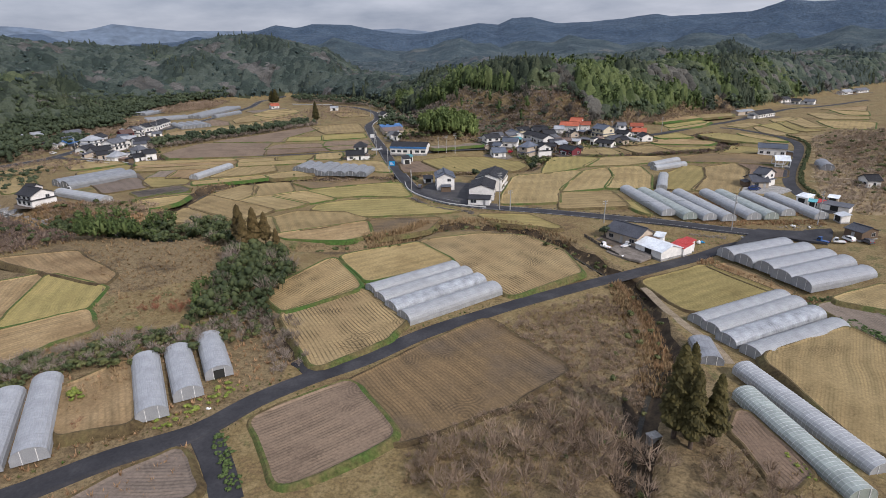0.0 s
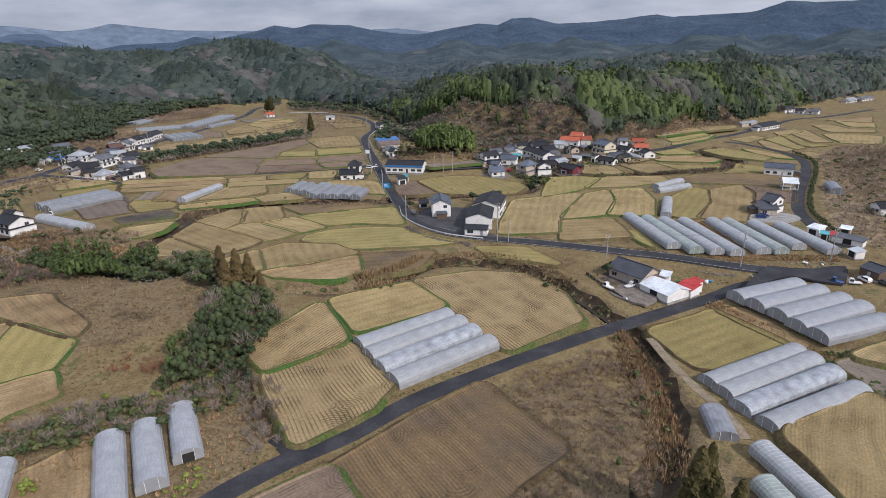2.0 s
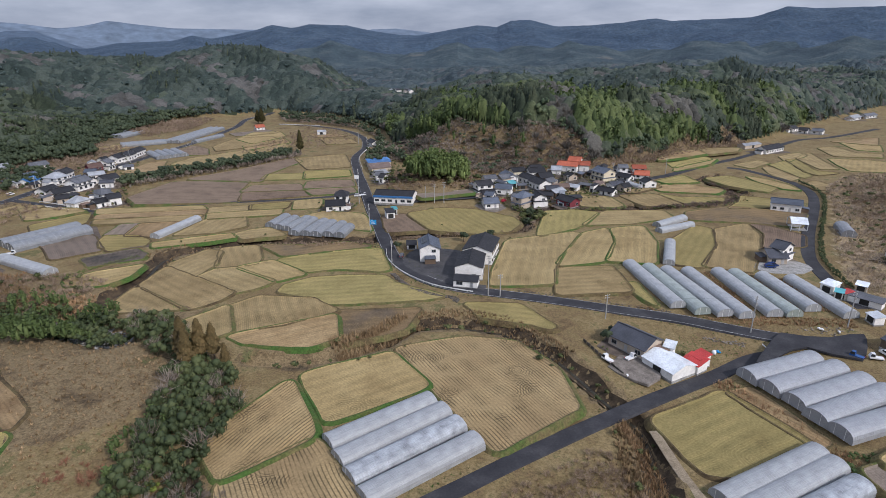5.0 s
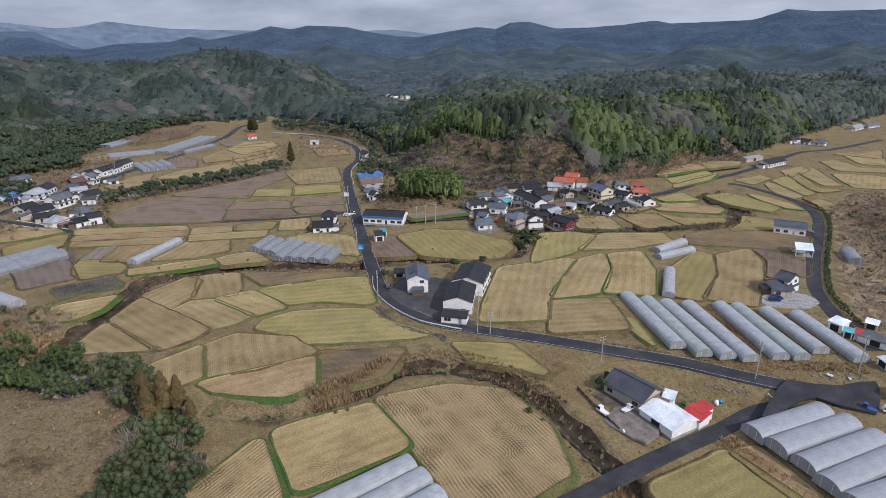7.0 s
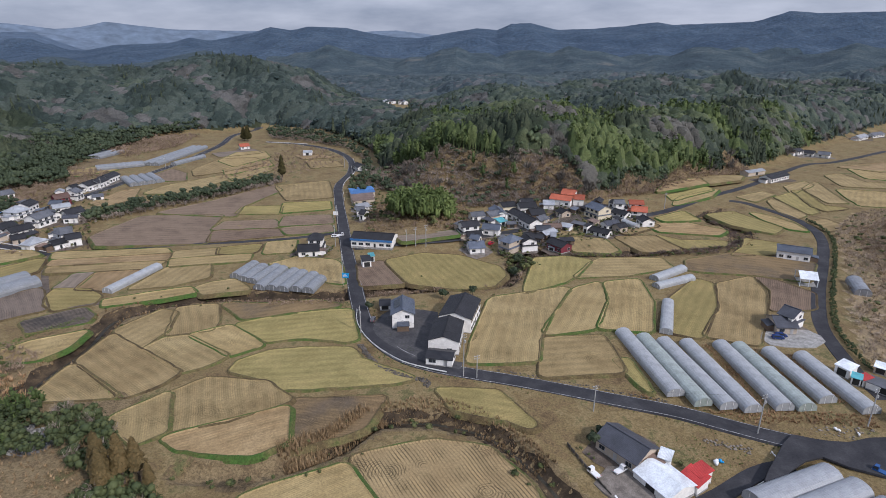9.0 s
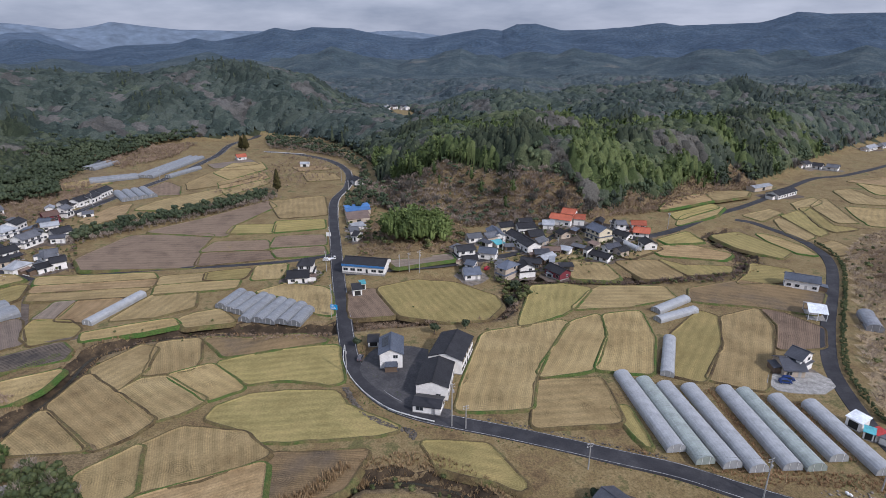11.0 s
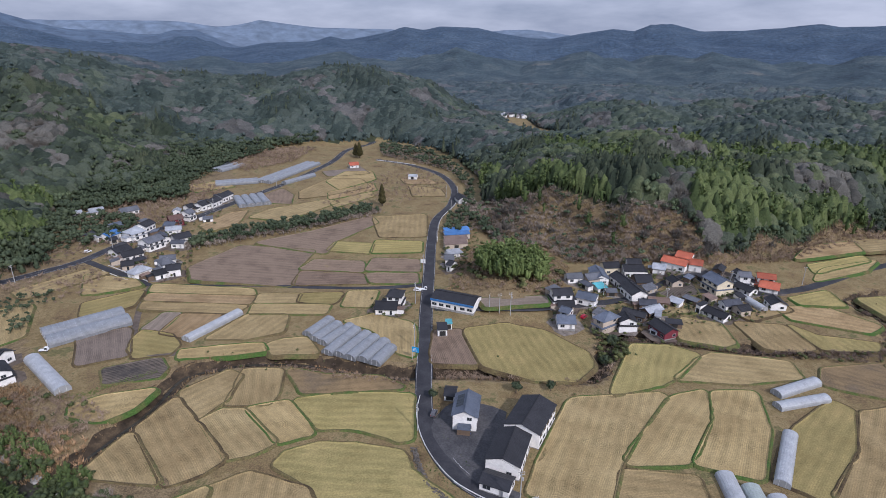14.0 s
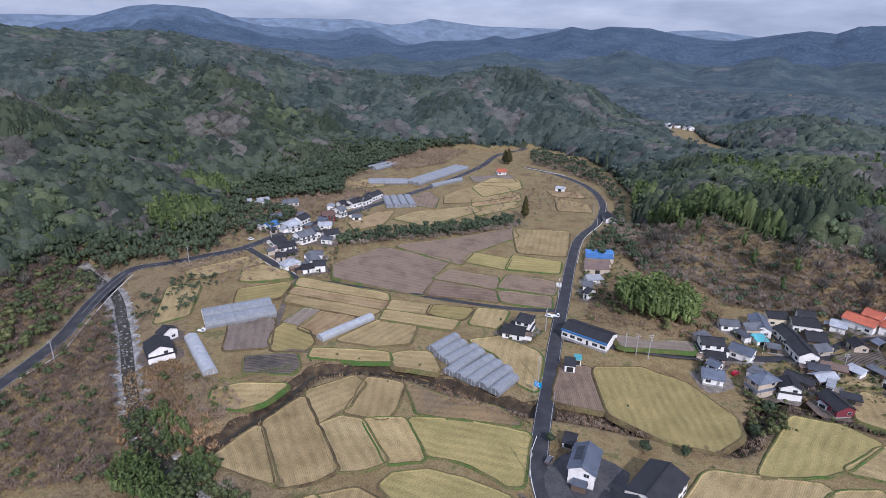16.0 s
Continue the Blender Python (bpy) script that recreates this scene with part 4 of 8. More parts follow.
def tunnel_meshes(width, length, high, mat, open_end, pipe):
    key = (width, length, high, mat.name, open_end, pipe.name)
    if key in arch_cache:
        return arch_cache[key]
    prof = arch(width, high)
    k, bays = len(prof), max(3, int(length / 2.0))
    verts, faces = [], []
    for i in range(bays * 2 + 1):
        x = length * i / (bays * 2)
        sag = 0.0 if i % 2 == 0 else 0.006
        for y, z in prof:
            r = 1 - sag / max(width / 2, 0.1)
            verts.append((x, y * r, z * r))
        if i:
            a = (i - 1) * k
            faces += [(a + j, a + j + 1, a + k + j + 1, a + k + j) for j in range(k - 1)]
    cover = mesh_of("cover", verts, faces, mat)
    # an end wall with a doorway
    d, dh = width * 0.2, high * 0.68
    left = [q for q in prof if q[0] <= -d]
    right = [q for q in prof if q[0] >= d]
    mid_ = [q for q in prof if -d < q[0] < d]
    ends = []
    wall = [(0.0, y, z) for y, z in left] + [(0, -d, 0)], [(0, d, 0)] + [(0.0, y, z) for y, z in right]
    ev, ef = [], []
    for some in wall:
        ef.append(tuple(range(len(ev), len(ev) + len(some))))
        ev += some
    lintel = [(0, -d, dh)] + [(0.0, *left[-1])] + [(0.0, y, z) for y, z in mid_] + [(0.0, *right[0])] + [(0, d, dh)]
    ef.append(tuple(range(len(ev), len(ev) + len(lintel))))
    ev += lintel
    # fill between the wall halves' top corner and the door head
    base = len(ev)
    ev += [(0, -d, 0), (0, -d, dh), (0.0, *left[-1]), (0, d, 0), (0, d, dh), (0.0, *right[0])]
    ef += [(base, base + 1, base + 2), (base + 3, base + 4, base + 5)]
    end = mesh_of("end_wall", ev, ef, mat)
    dv = [(0.06, -d, 0), (0.06, d, 0), (0.06, d, dh), (0.06, -d, dh), (0.0, -d, 0), (0.0, d, 0), (0.0, d, dh), (0.0, -d, dh)]
    door = mesh_of("door_sheet", dv, [(0, 1, 2, 3), (4, 7, 6, 5), (0, 4, 5, 1), (1, 5, 6, 2), (2, 6, 7, 3), (3, 7, 4, 0)], DOORWAY_SHADE if open_end else mat)
    # a hoop: a thin pipe bent over the film
    hv, hf, r = [], [], 0.016
    for j, (y, z) in enumerate(prof):
        s = 1 + 0.008 / (width / 2)
        hv += [(-r, y * s, z * s), (r, y * s, z * s), (r, y * (s + 0.012), z * (s + 0.012)), (-r, y * (s + 0.012), z * (s + 0.012))]
        if j:
            a = 4 * (j - 1)
            hf += [(a + q, a + (q + 1) % 4, a + 4 + (q + 1) % 4, a + 4 + q) for q in range(4)]
    hoop = mesh_of("hoop", hv, hf, pipe)
    rail_v = [(x, y, z) for x in (0, length) for y in (-0.03, 0.03) for z in (0, 0.06)]
    rail = mesh_of("rail", rail_v, [(0, 1, 3, 2), (4, 6, 7, 5), (0, 4, 5, 1), (2, 3, 7, 6), (1, 5, 7, 3), (0, 2, 6, 4)], PIPE)
    end_post = mesh_of("end_post", [(x, y, z) for x in (-0.04, 0.04) for y in (-0.04, 0.04) for z in (0, high * 0.9)], [(0, 1, 3, 2), (4, 6, 7, 5), (0, 4, 5, 1), (2, 3, 7, 6), (1, 5, 7, 3), (0, 2, 6, 4)], WHITE_PAINT)
    arch_cache[key] = cover, end, door, hoop, rail, end_post
    return arch_cache[key]


def greenhouse(x0, y0, x1, y1, width, look_="grey", group="", hoops=1.5, high=None):
    """A film tunnel whose long axis runs from one end to the other on the ground."""
    mat, label = FILMS[look_]
    length, turn = math.hypot(x1 - x0, y1 - y0), math.degrees(math.atan2(y1 - y0, x1 - x0))
    high = high or 0.46 * width + 0.3
    z = float(np.mean(crest(np.array([x0, x1]), np.array([y0, y1])))) + 0.1
    top = thing("greenhouse", label, "greenhouse", group, pose(x0, y0, z, 0, 0, turn))
    cover, end, door, hoop, rail, end_post = tunnel_meshes(round(width, 1), round(length, 0), round(high, 1), mat, "lane" in group and 15 < length < 17, PIPE_WHITE if "hoop" in group else PIPE)
    length = round(length, 0)
    part("cover", cover, top)
    for x in (0.02, length - 0.02):
        wall = part("end_wall", end, top, m=pose(x, 0, 0))
        for y in (-0.2 * width, 0.2 * width):
            part("end_post", end_post, wall, m=pose(0.05 if x > 1 else -0.05, y, 0))
        part("door_sheet", door, wall, "dark panel painted as the shade of an open doorway" if door.materials[0] == DOORWAY_SHADE else "")
    for k in range(int(length / hoops) + 1):
        part("hoop", hoop, top, m=pose(min(k * hoops, length), 0, 0))
    for s in (-1, 1):
        part("rail", rail, top, m=pose(0, s * width * 0.5, high * 0.42))
    return top


greenhouse(-18.5, 134.4, 3.6, 150.3, 5.5, "grey", "greenhouses on the stubble field", 0.6)
greenhouse(-15.6, 129.2, 6.8, 146.2, 5.5, "grey", "greenhouses on the stubble field", 0.6)
greenhouse(-12.5, 124.2, 9.9, 141.1, 5.5, "torn", "greenhouses on the stubble field", 0.6)
greenhouse(-9.2, 118.9, 13.1, 135.2, 5.5, "grey", "greenhouses on the stubble field", 0.6)
greenhouse(85.3, 162.4, 108.3, 171.3, 6.3, "white", "greenhouses by the junction", 0.7)
greenhouse(88.2, 157.1, 112.5, 166.7, 6.3, "white", "greenhouses by the junction", 0.7)
greenhouse(91.1, 151.1, 115.1, 160.7, 6.3, "white", "greenhouses by the junction", 0.7)
greenhouse(92.5, 145, 117, 155.4, 6.3, "white", "greenhouses by the junction", 0.7)
greenhouse(94.7, 139.6, 117.3, 147.3, 6.3, "white", "greenhouses by the junction", 0.7)
greenhouse(59.6, 121.4, 87.7, 135.1, 5.4, "grey", "greenhouses below the farm lane", 0.7)
greenhouse(61, 117.3, 88.7, 130.9, 5.4, "grey", "greenhouses below the farm lane", 0.7)
greenhouse(61.8, 111.7, 89.5, 124.8, 5.4, "torn", "greenhouses below the farm lane", 0.7)
greenhouse(64.2, 105.8, 90.2, 117.6, 5.4, "grey", "greenhouses below the farm lane", 0.7)
greenhouse(54.2, 101.9, 55.6, 110.5, 5, "old", "", 1.5, 2.2)
greenhouse(64.8, 68.9, 58.5, 98.6, 4.6, "grey", "long hoop tunnels", 0.8)
greenhouse(58, 63.4, 54.1, 89.6, 4.6, "green", "long hoop tunnels", 0.8)
greenhouse(-48.3, 80.4, -58.5, 99.3, 5, "white", "greenhouses beside the lane", 0.9)
greenhouse(-44.9, 86.6, -53.5, 102.2, 5, "white", "greenhouses beside the lane", 0.9)
greenhouse(-42.2, 93.9, -49.3, 107.7, 5, "white", "greenhouses beside the lane", 0.9)
greenhouse(-61.6, 70.1, -72.5, 91.4, 5, "white", "greenhouses beside the lane", 0.9)
greenhouse(-66.9, 67.5, -76.7, 87.5, 5, "white", "greenhouses beside the lane", 0.9)
greenhouse(83.0, 202.1, 78.7, 240.3, 5.3, "grey", "greenhouses above the main road", 1.0)
greenhouse(89.0, 197.5, 84.8, 236.4, 5.3, "green", "greenhouses above the main road", 1.0)
greenhouse(95.5, 196.0, 90.8, 234.1, 5.3, "grey", "greenhouses above the main road", 1.0)
greenhouse(101.6, 194.5, 98.2, 232.4, 5.3, "grey", "greenhouses above the main road", 1.0)
greenhouse(110.7, 195.1, 108.9, 230.8, 5.3, "grey", "greenhouses above the main road", 1.0)
greenhouse(116.7, 194.7, 114.3, 229.4, 5.3, "green", "greenhouses above the main road", 1.0)
greenhouse(124.5, 198.1, 122.6, 226.5, 5.3, "grey", "greenhouses above the main road", 1.0)
greenhouse(133.2, 192.9, 131.2, 222.9, 5.3, "grey", "greenhouses above the main road", 1.0)
greenhouse(-73.2, 289.2, -69.3, 304.6, 5, "dull", "greenhouses beside the brook", 1.5)
greenhouse(-68.4, 285.8, -64.1, 301.6, 5, "dull", "greenhouses beside the brook", 1.5)
greenhouse(-64.1, 283.6, -58.2, 300.1, 5, "dull", "greenhouses beside the brook", 1.5)
greenhouse(-59.3, 276.8, -54.8, 297.9, 5, "dull", "greenhouses beside the brook", 1.5)
greenhouse(-54, 276.3, -49, 295.8, 5, "dull", "greenhouses beside the brook", 1.5)
greenhouse(-49.2, 275.1, -44.7, 293.9, 5, "dull", "greenhouses beside the brook", 1.5)
greenhouse(-43.9, 274.9, -39.6, 291.6, 5, "dull", "greenhouses beside the brook", 1.5)
greenhouse(-38.6, 273.5, -35.7, 287.7, 5, "dull", "greenhouses beside the brook", 1.5)
greenhouse(-172.7, 259.4, -154.5, 284.9, 9, "dull", "wide greenhouses by the village", 2.0, 3.6)
greenhouse(-180.2, 264.7, -162.1, 290.3, 9, "dull", "wide greenhouses by the village", 2.0, 3.6)
greenhouse(-138.8, 232.3, -167.7, 247.8, 5.46, "grey", "", 1.5)
greenhouse(-119.8, 274.1, -112.1, 301.6, 4.85, "grey", "", 1.5)
greenhouse(93.7, 238.8, 103.6, 263.6, 4.43, "grey", "small greenhouses on the terraces", 1.5)
greenhouse(106.2, 286.7, 123, 298.5, 4.59, "grey", "small greenhouses on the terraces", 1.5)
greenhouse(104.2, 278.7, 122.8, 288.1, 4.23, "grey", "small greenhouses on the terraces", 1.5)
greenhouse(-281.3, 556.6, -274.9, 586.4, 5.6, "dull", "far greenhouses", 4)
greenhouse(-289.9, 558.5, -283.5, 588.2, 5.6, "dull", "far greenhouses", 4)
greenhouse(-298.5, 560.3, -292.2, 590.1, 5.6, "dull", "far greenhouses", 4)
greenhouse(-255.7, 509.6, -226.9, 528.1, 5.6, "dull", "far greenhouses", 4)
greenhouse(-259.8, 516, -231, 534.5, 5.6, "dull", "far greenhouses", 4)
greenhouse(-217.5, 527.4, -208.5, 609.9, 5.6, "dull", "far greenhouses", 4)
greenhouse(-223, 528, -214, 610.5, 5.6, "dull", "far greenhouses", 4)
greenhouse(-228.5, 528.6, -219.5, 611.1, 5.6, "dull", "far greenhouses", 4)
greenhouse(-203.6, 528.3, -192.4, 563.3, 5.6, "dull", "far greenhouses", 4)
greenhouse(-199.7, 456.6, -217.9, 478.3, 5.6, "dull", "far greenhouses", 4)
greenhouse(-195.2, 460.3, -213.4, 482, 5.6, "dull", "far greenhouses", 4)
greenhouse(-190.8, 464.1, -209, 485.8, 5.6, "dull", "far greenhouses", 4)
greenhouse(-186.3, 467.8, -204.6, 489.5, 5.6, "dull", "far greenhouses", 4)
greenhouse(190, 284, 184.5, 270.3, 6, "old", "", 1.5, 3.2)
greenhouse(116.6, 371.5, 122.2, 359.1, 4.2, "grey", "", 1.0)



# ---- buildings ----
def tiles(name, colour, gloss=0.45, pitch=0.32):
    """A tiled or ribbed roof: courses across the fall, weathered in patches."""
    m, n, l, b = material(name, gloss)
    co, wave = n.new("ShaderNodeTexCoord"), n.new("ShaderNodeTexWave")
    wave.bands_direction = "X"
    wave.inputs["Scale"].default_value, wave.inputs["Distortion"].default_value = 0.314 / pitch, 0.3
    l.new(co.outputs["Object"], wave.inputs["Vector"])
    big, fine = noise_of(n, l, 3.5, 5, 0.6), noise_of(n, l, 0.4, 3)
    own = n.new("ShaderNodeObjectInfo")
    c = ramp_of(n, l, big, (0.3, tuple(v * 0.72 for v in colour)), (0.7, tuple(min(1, v * 1.2) for v in colour)))
    c = blend(n, l, c, ramp_of(n, l, own.outputs["Random"], (0.0, (0.8,) * 3), (1.0, (1.25,) * 3)), 1.0, "MULTIPLY")
    g = ramp_of(n, l, fine, (0.3, (0.82,) * 3), (0.7, (1.1,) * 3))
    l.new(blend(n, l, c, g, 1.0, "MULTIPLY"), b.inputs["Base Color"])
    b.inputs["Specular IOR Level"].default_value = 0.25
    relief(n, l, b, wave.outputs["Fac"], 0.5, 0.08)
    return m


ROOFS = {
    "dark": (tiles("dark_roof_tiles", (0.026, 0.026, 0.029), 0.62), "dark grey tiled"), "grey": (tiles("grey_roof_tiles", (0.1, 0.104, 0.115)), "grey tiled"),
    "slate": (tiles("blue_grey_tiles", (0.095, 0.11, 0.14)), "blue-grey tiled"), "pale": (tiles("pale_sheet_roof", (0.3, 0.315, 0.335)), "pale grey sheet"),
    "red": (tiles("red_clay_tiles", (0.36, 0.1, 0.055), 0.6), "orange-red tiled"), "redsheet": (tiles("red_sheet_roof", (0.42, 0.045, 0.04)), "red sheet-metal"),
    "blue": (tiles("blue_sheet_roof", (0.06, 0.16, 0.36)), "blue sheet"), "teal": (tiles("teal_sheet_roof", (0.1, 0.36, 0.4)), "teal sheet"),
    "rust": (tiles("rusty_sheet_roof", (0.2, 0.14, 0.11)), "rusty brown sheet"), "brown": (tiles("brown_tiles", (0.11, 0.065, 0.05)), "brown tiled"),
    "charcoal": (tiles("charcoal_roof", (0.06, 0.063, 0.075)), "charcoal grey"), "black": (tiles("black_roof", (0.03, 0.03, 0.034)), "black flat"),
    "whiteroof": (tiles("white_sheet_roof", (0.68, 0.72, 0.75), 0.35), "white sheet-metal"),
}
WALLS = {
    "white": (plain("white_plaster", (0.74, 0.725, 0.69), 0.85), "white walls"), "cream": (plain("cream_plaster", (0.62, 0.55, 0.4), 0.85), "cream walls"),
    "beige": (plain("beige_siding", (0.45, 0.38, 0.3), 0.85), "beige walls"), "brown": (plain("brown_boards", (0.14, 0.1, 0.07), 0.9), "brown timber walls"),
    "maroon": (plain("maroon_siding", (0.17, 0.035, 0.045), 0.7), "maroon walls"), "steel": (plain("steel_frame_paint", (0.6, 0.62, 0.63), 0.5), "an open steel frame"),
}
GLASS = plain("window_glass", (0.03, 0.035, 0.04), 0.08)
FRAME = plain("window_frame_alu", (0.42, 0.42, 0.42), 0.4, 0.3)
BLUE_FASCIA = plain("blue_fascia", (0.05, 0.16, 0.36), 0.5)


def box_mesh(name, x0, x1, y0, y1, z0, z1, mat, bevel=0.0):
    bm = bmesh.new()
    bmesh.ops.create_cube(bm, size=1.0, matrix=Matrix.LocRotScale(((x0 + x1) / 2, (y0 + y1) / 2, (z0 + z1) / 2), None, (x1 - x0, y1 - y0, z1 - z0)))
    if bevel:
        bmesh.ops.bevel(bm, geom=bm.edges[:], offset=bevel, segments=1, affect="EDGES")
    me = bpy.data.meshes.new(name)
    bm.to_mesh(me)
    bm.free()
    me.materials.append(mat)
    return me


window_meshes = {}


def window(parent, x, y, z, face, wide=1.5, high=1.2):
    """A sliding window in a wall whose outward side faces the angle given."""
    key = (wide, high)
    if key not in window_meshes:
        fv = box_mesh("window", -wide / 2 - 0.07, wide / 2 + 0.07, -0.05, 0.05, -high / 2 - 0.07, high / 2 + 0.07, FRAME)
        pane = box_mesh("pane", -wide / 4 + 0.04, wide / 4 - 0.04, -0.03, 0.03, -high / 2 + 0.03, high / 2 - 0.03, GLASS)
        window_meshes[key] = fv, pane
    fv, pane = window_meshes[key]
    w = part("window", fv, parent, m=pose(x, y, z, 0, 0, face))
    for s in (-1, 1):
        part("pane", pane, w, m=pose(s * wide / 4, -0.035, 0))
    return w


def roof_slab(length, width, eave, ridge, over, thick, mat, hip=False, one_pitch=False):
    """A pitched roof with thickness, overhang and a ridge cap, centred on the house, its ridge along x."""
    L, W = length / 2 + over, width / 2 + over
    slope = (ridge - eave) / (width / 2)
    low = eave - slope * over
    inset = min(W * 0.9, L * 0.75) if hip else 0.0
    if one_pitch:
        top = [(-L, -W, low), (L, -W, low), (L, W, ridge), (-L, W, ridge)]
        faces = [(0, 1, 2, 3)]
    else:
        top = [(-L, -W, low), (L, -W, low), (L, W, low), (-L, W, low), (-L + inset, 0, ridge), (L - inset, 0, ridge)]
        faces = [(0, 1, 5, 4), (2, 3, 4, 5)] + ([(1, 2, 5), (3, 0, 4)] if hip else [])
    bm = bmesh.new()
    vs = [bm.verts.new(v) for v in top]
    fs = [bm.faces.new([vs[i] for i in f]) for f in faces]
    got = bmesh.ops.extrude_face_region(bm, geom=fs)
    for v in got["geom"]:
        if isinstance(v, bmesh.types.BMVert):
            v.co.z += thick
    bmesh.ops.recalc_face_normals(bm, faces=bm.faces[:])
    me = bpy.data.meshes.new("roof")
    bm.to_mesh(me)
    bm.free()
    me.materials.append(mat)
    return me, low, inset


def house(x, y, turn, length, width, ridge, roof="dark", wall="white", style="gable", group="houses of the valley", skirt_roof=True):
    roof_mat, roof_word = ROOFS[roof]
    wall_mat, wall_word = WALLS[wall]
    length = max(length, 2.4)
    two = ridge > 6.2 and style in ("gable", "hip")
    rise = min(0.24 * width, ridge * 0.4) if style in ("gable", "hip") else min(0.17 * width, ridge * 0.35)
    eave, over = ridge - rise, 0.6 if style in ("gable", "hip") else 0.3
    noun = {"gable": "house", "hip": "house", "shed": "shed", "store": "warehouse", "frame": "open_shelter"}[style]
    size_word = "two-storey" if two else "long" if length > 13 else "single-storey" if style in ("gable", "hip") else "small" if length < 7 else "low"
    label = f"{size_word} {noun.replace('_', ' ')} with {roof_word} roof and {wall_word}"
    z = float(np.max(crest(np.array([x - 3, x, x + 3]), np.array([y, y, y])))) + 0.05
    top = thing(noun, label, noun.replace("_", " "), group, pose(x, y, z, 0, 0, turn))
    L, W = length / 2, width / 2
    one = style == "shed" and width < 6
    slab, low, inset = roof_slab(length, width, eave, ridge, over, 0.16, roof_mat, style == "hip", one)
    rf = part("roof", slab, top)
    if style == "frame":
        for sx in (-L, 0, L):
            for sy in (-W, W):
                part("post", box_mesh("post", -0.12, 0.12, -0.12, 0.12, -0.3, eave, wall_mat), top, m=pose(sx, sy, 0))
        part("deck", box_mesh("deck", -L, L, -W, W, 0.0, 0.2, CONCRETE), top)
        return top
    # walls with gables
    wv = [(-L, -W, -0.6), (L, -W, -0.6), (L, W, -0.6), (-L, W, -0.6)]
    if one:
        rise1 = (ridge - eave) * 0.93
        wv += [(-L, -W, eave), (L, -W, eave), (L, W, eave + rise1), (-L, W, eave + rise1)]
        wf = [(0, 1, 5, 4), (1, 2, 6, 5), (2, 3, 7, 6), (3, 0, 4, 7)]
    else:
        wv += [(-L, -W, eave), (L, -W, eave), (L, W, eave), (-L, W, eave)]
        wf = [(0, 1, 5, 4), (2, 3, 7, 6), (3, 0, 4, 7), (1, 2, 6, 5)]
        if style != "hip":
            wv += [(-L, 0, ridge - 0.02), (L, 0, ridge - 0.02)]
            wf[2], wf[3] = (3, 0, 4, 8, 7), (1, 2, 6, 9, 5)
    part("wall", mesh_of("wall", wv, wf, wall_mat), top)
    if style in ("gable", "hip") or (style == "store" and roof != "black"):
        part("ridge_cap", box_mesh("ridge_cap", -L - over + inset, L + over - inset, -0.2, 0.2, ridge + 0.1, ridge + 0.34, roof_mat, 0.06), rf)
    part("footing", box_mesh("footing", -L - 0.08, L + 0.08, -W - 0.08, W + 0.08, -0.7, 0.35, CONCRETE), top)
    # openings
    if style in ("gable", "hip", "store"):
        floors = [1.5] + ([eave - 1.35] if two or (style == "store" and eave > 5) else [])
        for zf in floors:
            count = max(1, int(length / 3.2))
            for k in range(count):
                xx = -L + (k + 0.5) * length / count
                for s in (-1, 1):
                    if zf == 1.5 and s < 0 and k == count // 2:
                        part("door", box_mesh("door", -0.5, 0.5, -0.05, 0.05, 0.0, 2.0, GLASS if roof == "dark" else FRAME), top, m=pose(xx, s * (W + 0.03), 0.3))
                        continue
                    window(top, xx, s * (W + 0.04), zf + 0.2, 0 if s < 0 else 180, 1.7 if style != "store" else 2.2, 1.2)
            for s in (-1, 1):
                window(top, s * (L + 0.04), 0.2 * width * s, zf + 0.2, 90 * s, 1.5, 1.1)
    else:
        part("door", box_mesh("door", -min(1.3, L * 0.7), min(1.3, L * 0.7), -0.04, 0.04, 0.0, min(2.2, eave - 0.3), DOORWAY_SHADE), top, "dark panel painted as the shade of an open doorway", pose(0, -W - 0.03, 0.35))
    # lower roof skirt round a two-storey house
    if two and skirt_roof and style in ("gable", "hip") and length > 4:
        skirt, *_ = roof_slab(length + 1.0, width + 1.0, 2.75, 2.75 + 0.22 * (width + 1.0) / 2, 0.3, 0.14, roof_mat, True)
        part("lower_roof", skirt, top)
        body = box_mesh("lower_wall", -L - 0.4, L + 0.4, -W - 0.4, W + 0.4, -0.6, 2.75, wall_mat)
        lw = part("lower_wall", body, top)
        for k in range(max(1, int(length / 3))):
            xx = -L + (k + 0.5) * length / max(1, int(length / 3))
            window(lw, xx, -W - 0.44, 1.6, 0, 1.7, 1.5)
    # the beaten yard round it
    if style in ("gable", "hip"):
        own_rng = np.random.default_rng(int(abs(x * 11 + y * 3)))
        k = 12
        ring = [(x + (L + own_rng.uniform(1.5, 4.5)) * math.cos(2 * math.pi * j / k) * 1.1, y + (W + own_rng.uniform(1.5, 4.5)) * math.sin(2 * math.pi * j / k) * 1.1) for j in range(k)]
        yv = [(a, b, float(crest(a, b)) + 0.07) for a, b in ring] + [(x, y, z + 0.06)]
        tagged(new("pavement", mesh_of("pavement", yv, [(j, (j + 1) % k, k) for j in range(k)], GRAVEL if own_rng.uniform() < 0.5 else TRACK)), "beaten earth yard round a house", "yard", kind="structure")
        if own_rng.uniform() < 0.55 and length > 5:
            # a lean-to against one end
            aw, al, ah = width * 0.55, own_rng.uniform(2.2, 3.6), own_rng.uniform(2.3, 2.9)
            s = 1 if own_rng.uniform() < 0.5 else -1
            lv = [(0, -aw / 2, ah), (al + 0.3, -aw / 2 - 0.2, ah - 0.5), (al + 0.3, aw / 2 + 0.2, ah - 0.5), (0, aw / 2, ah)]
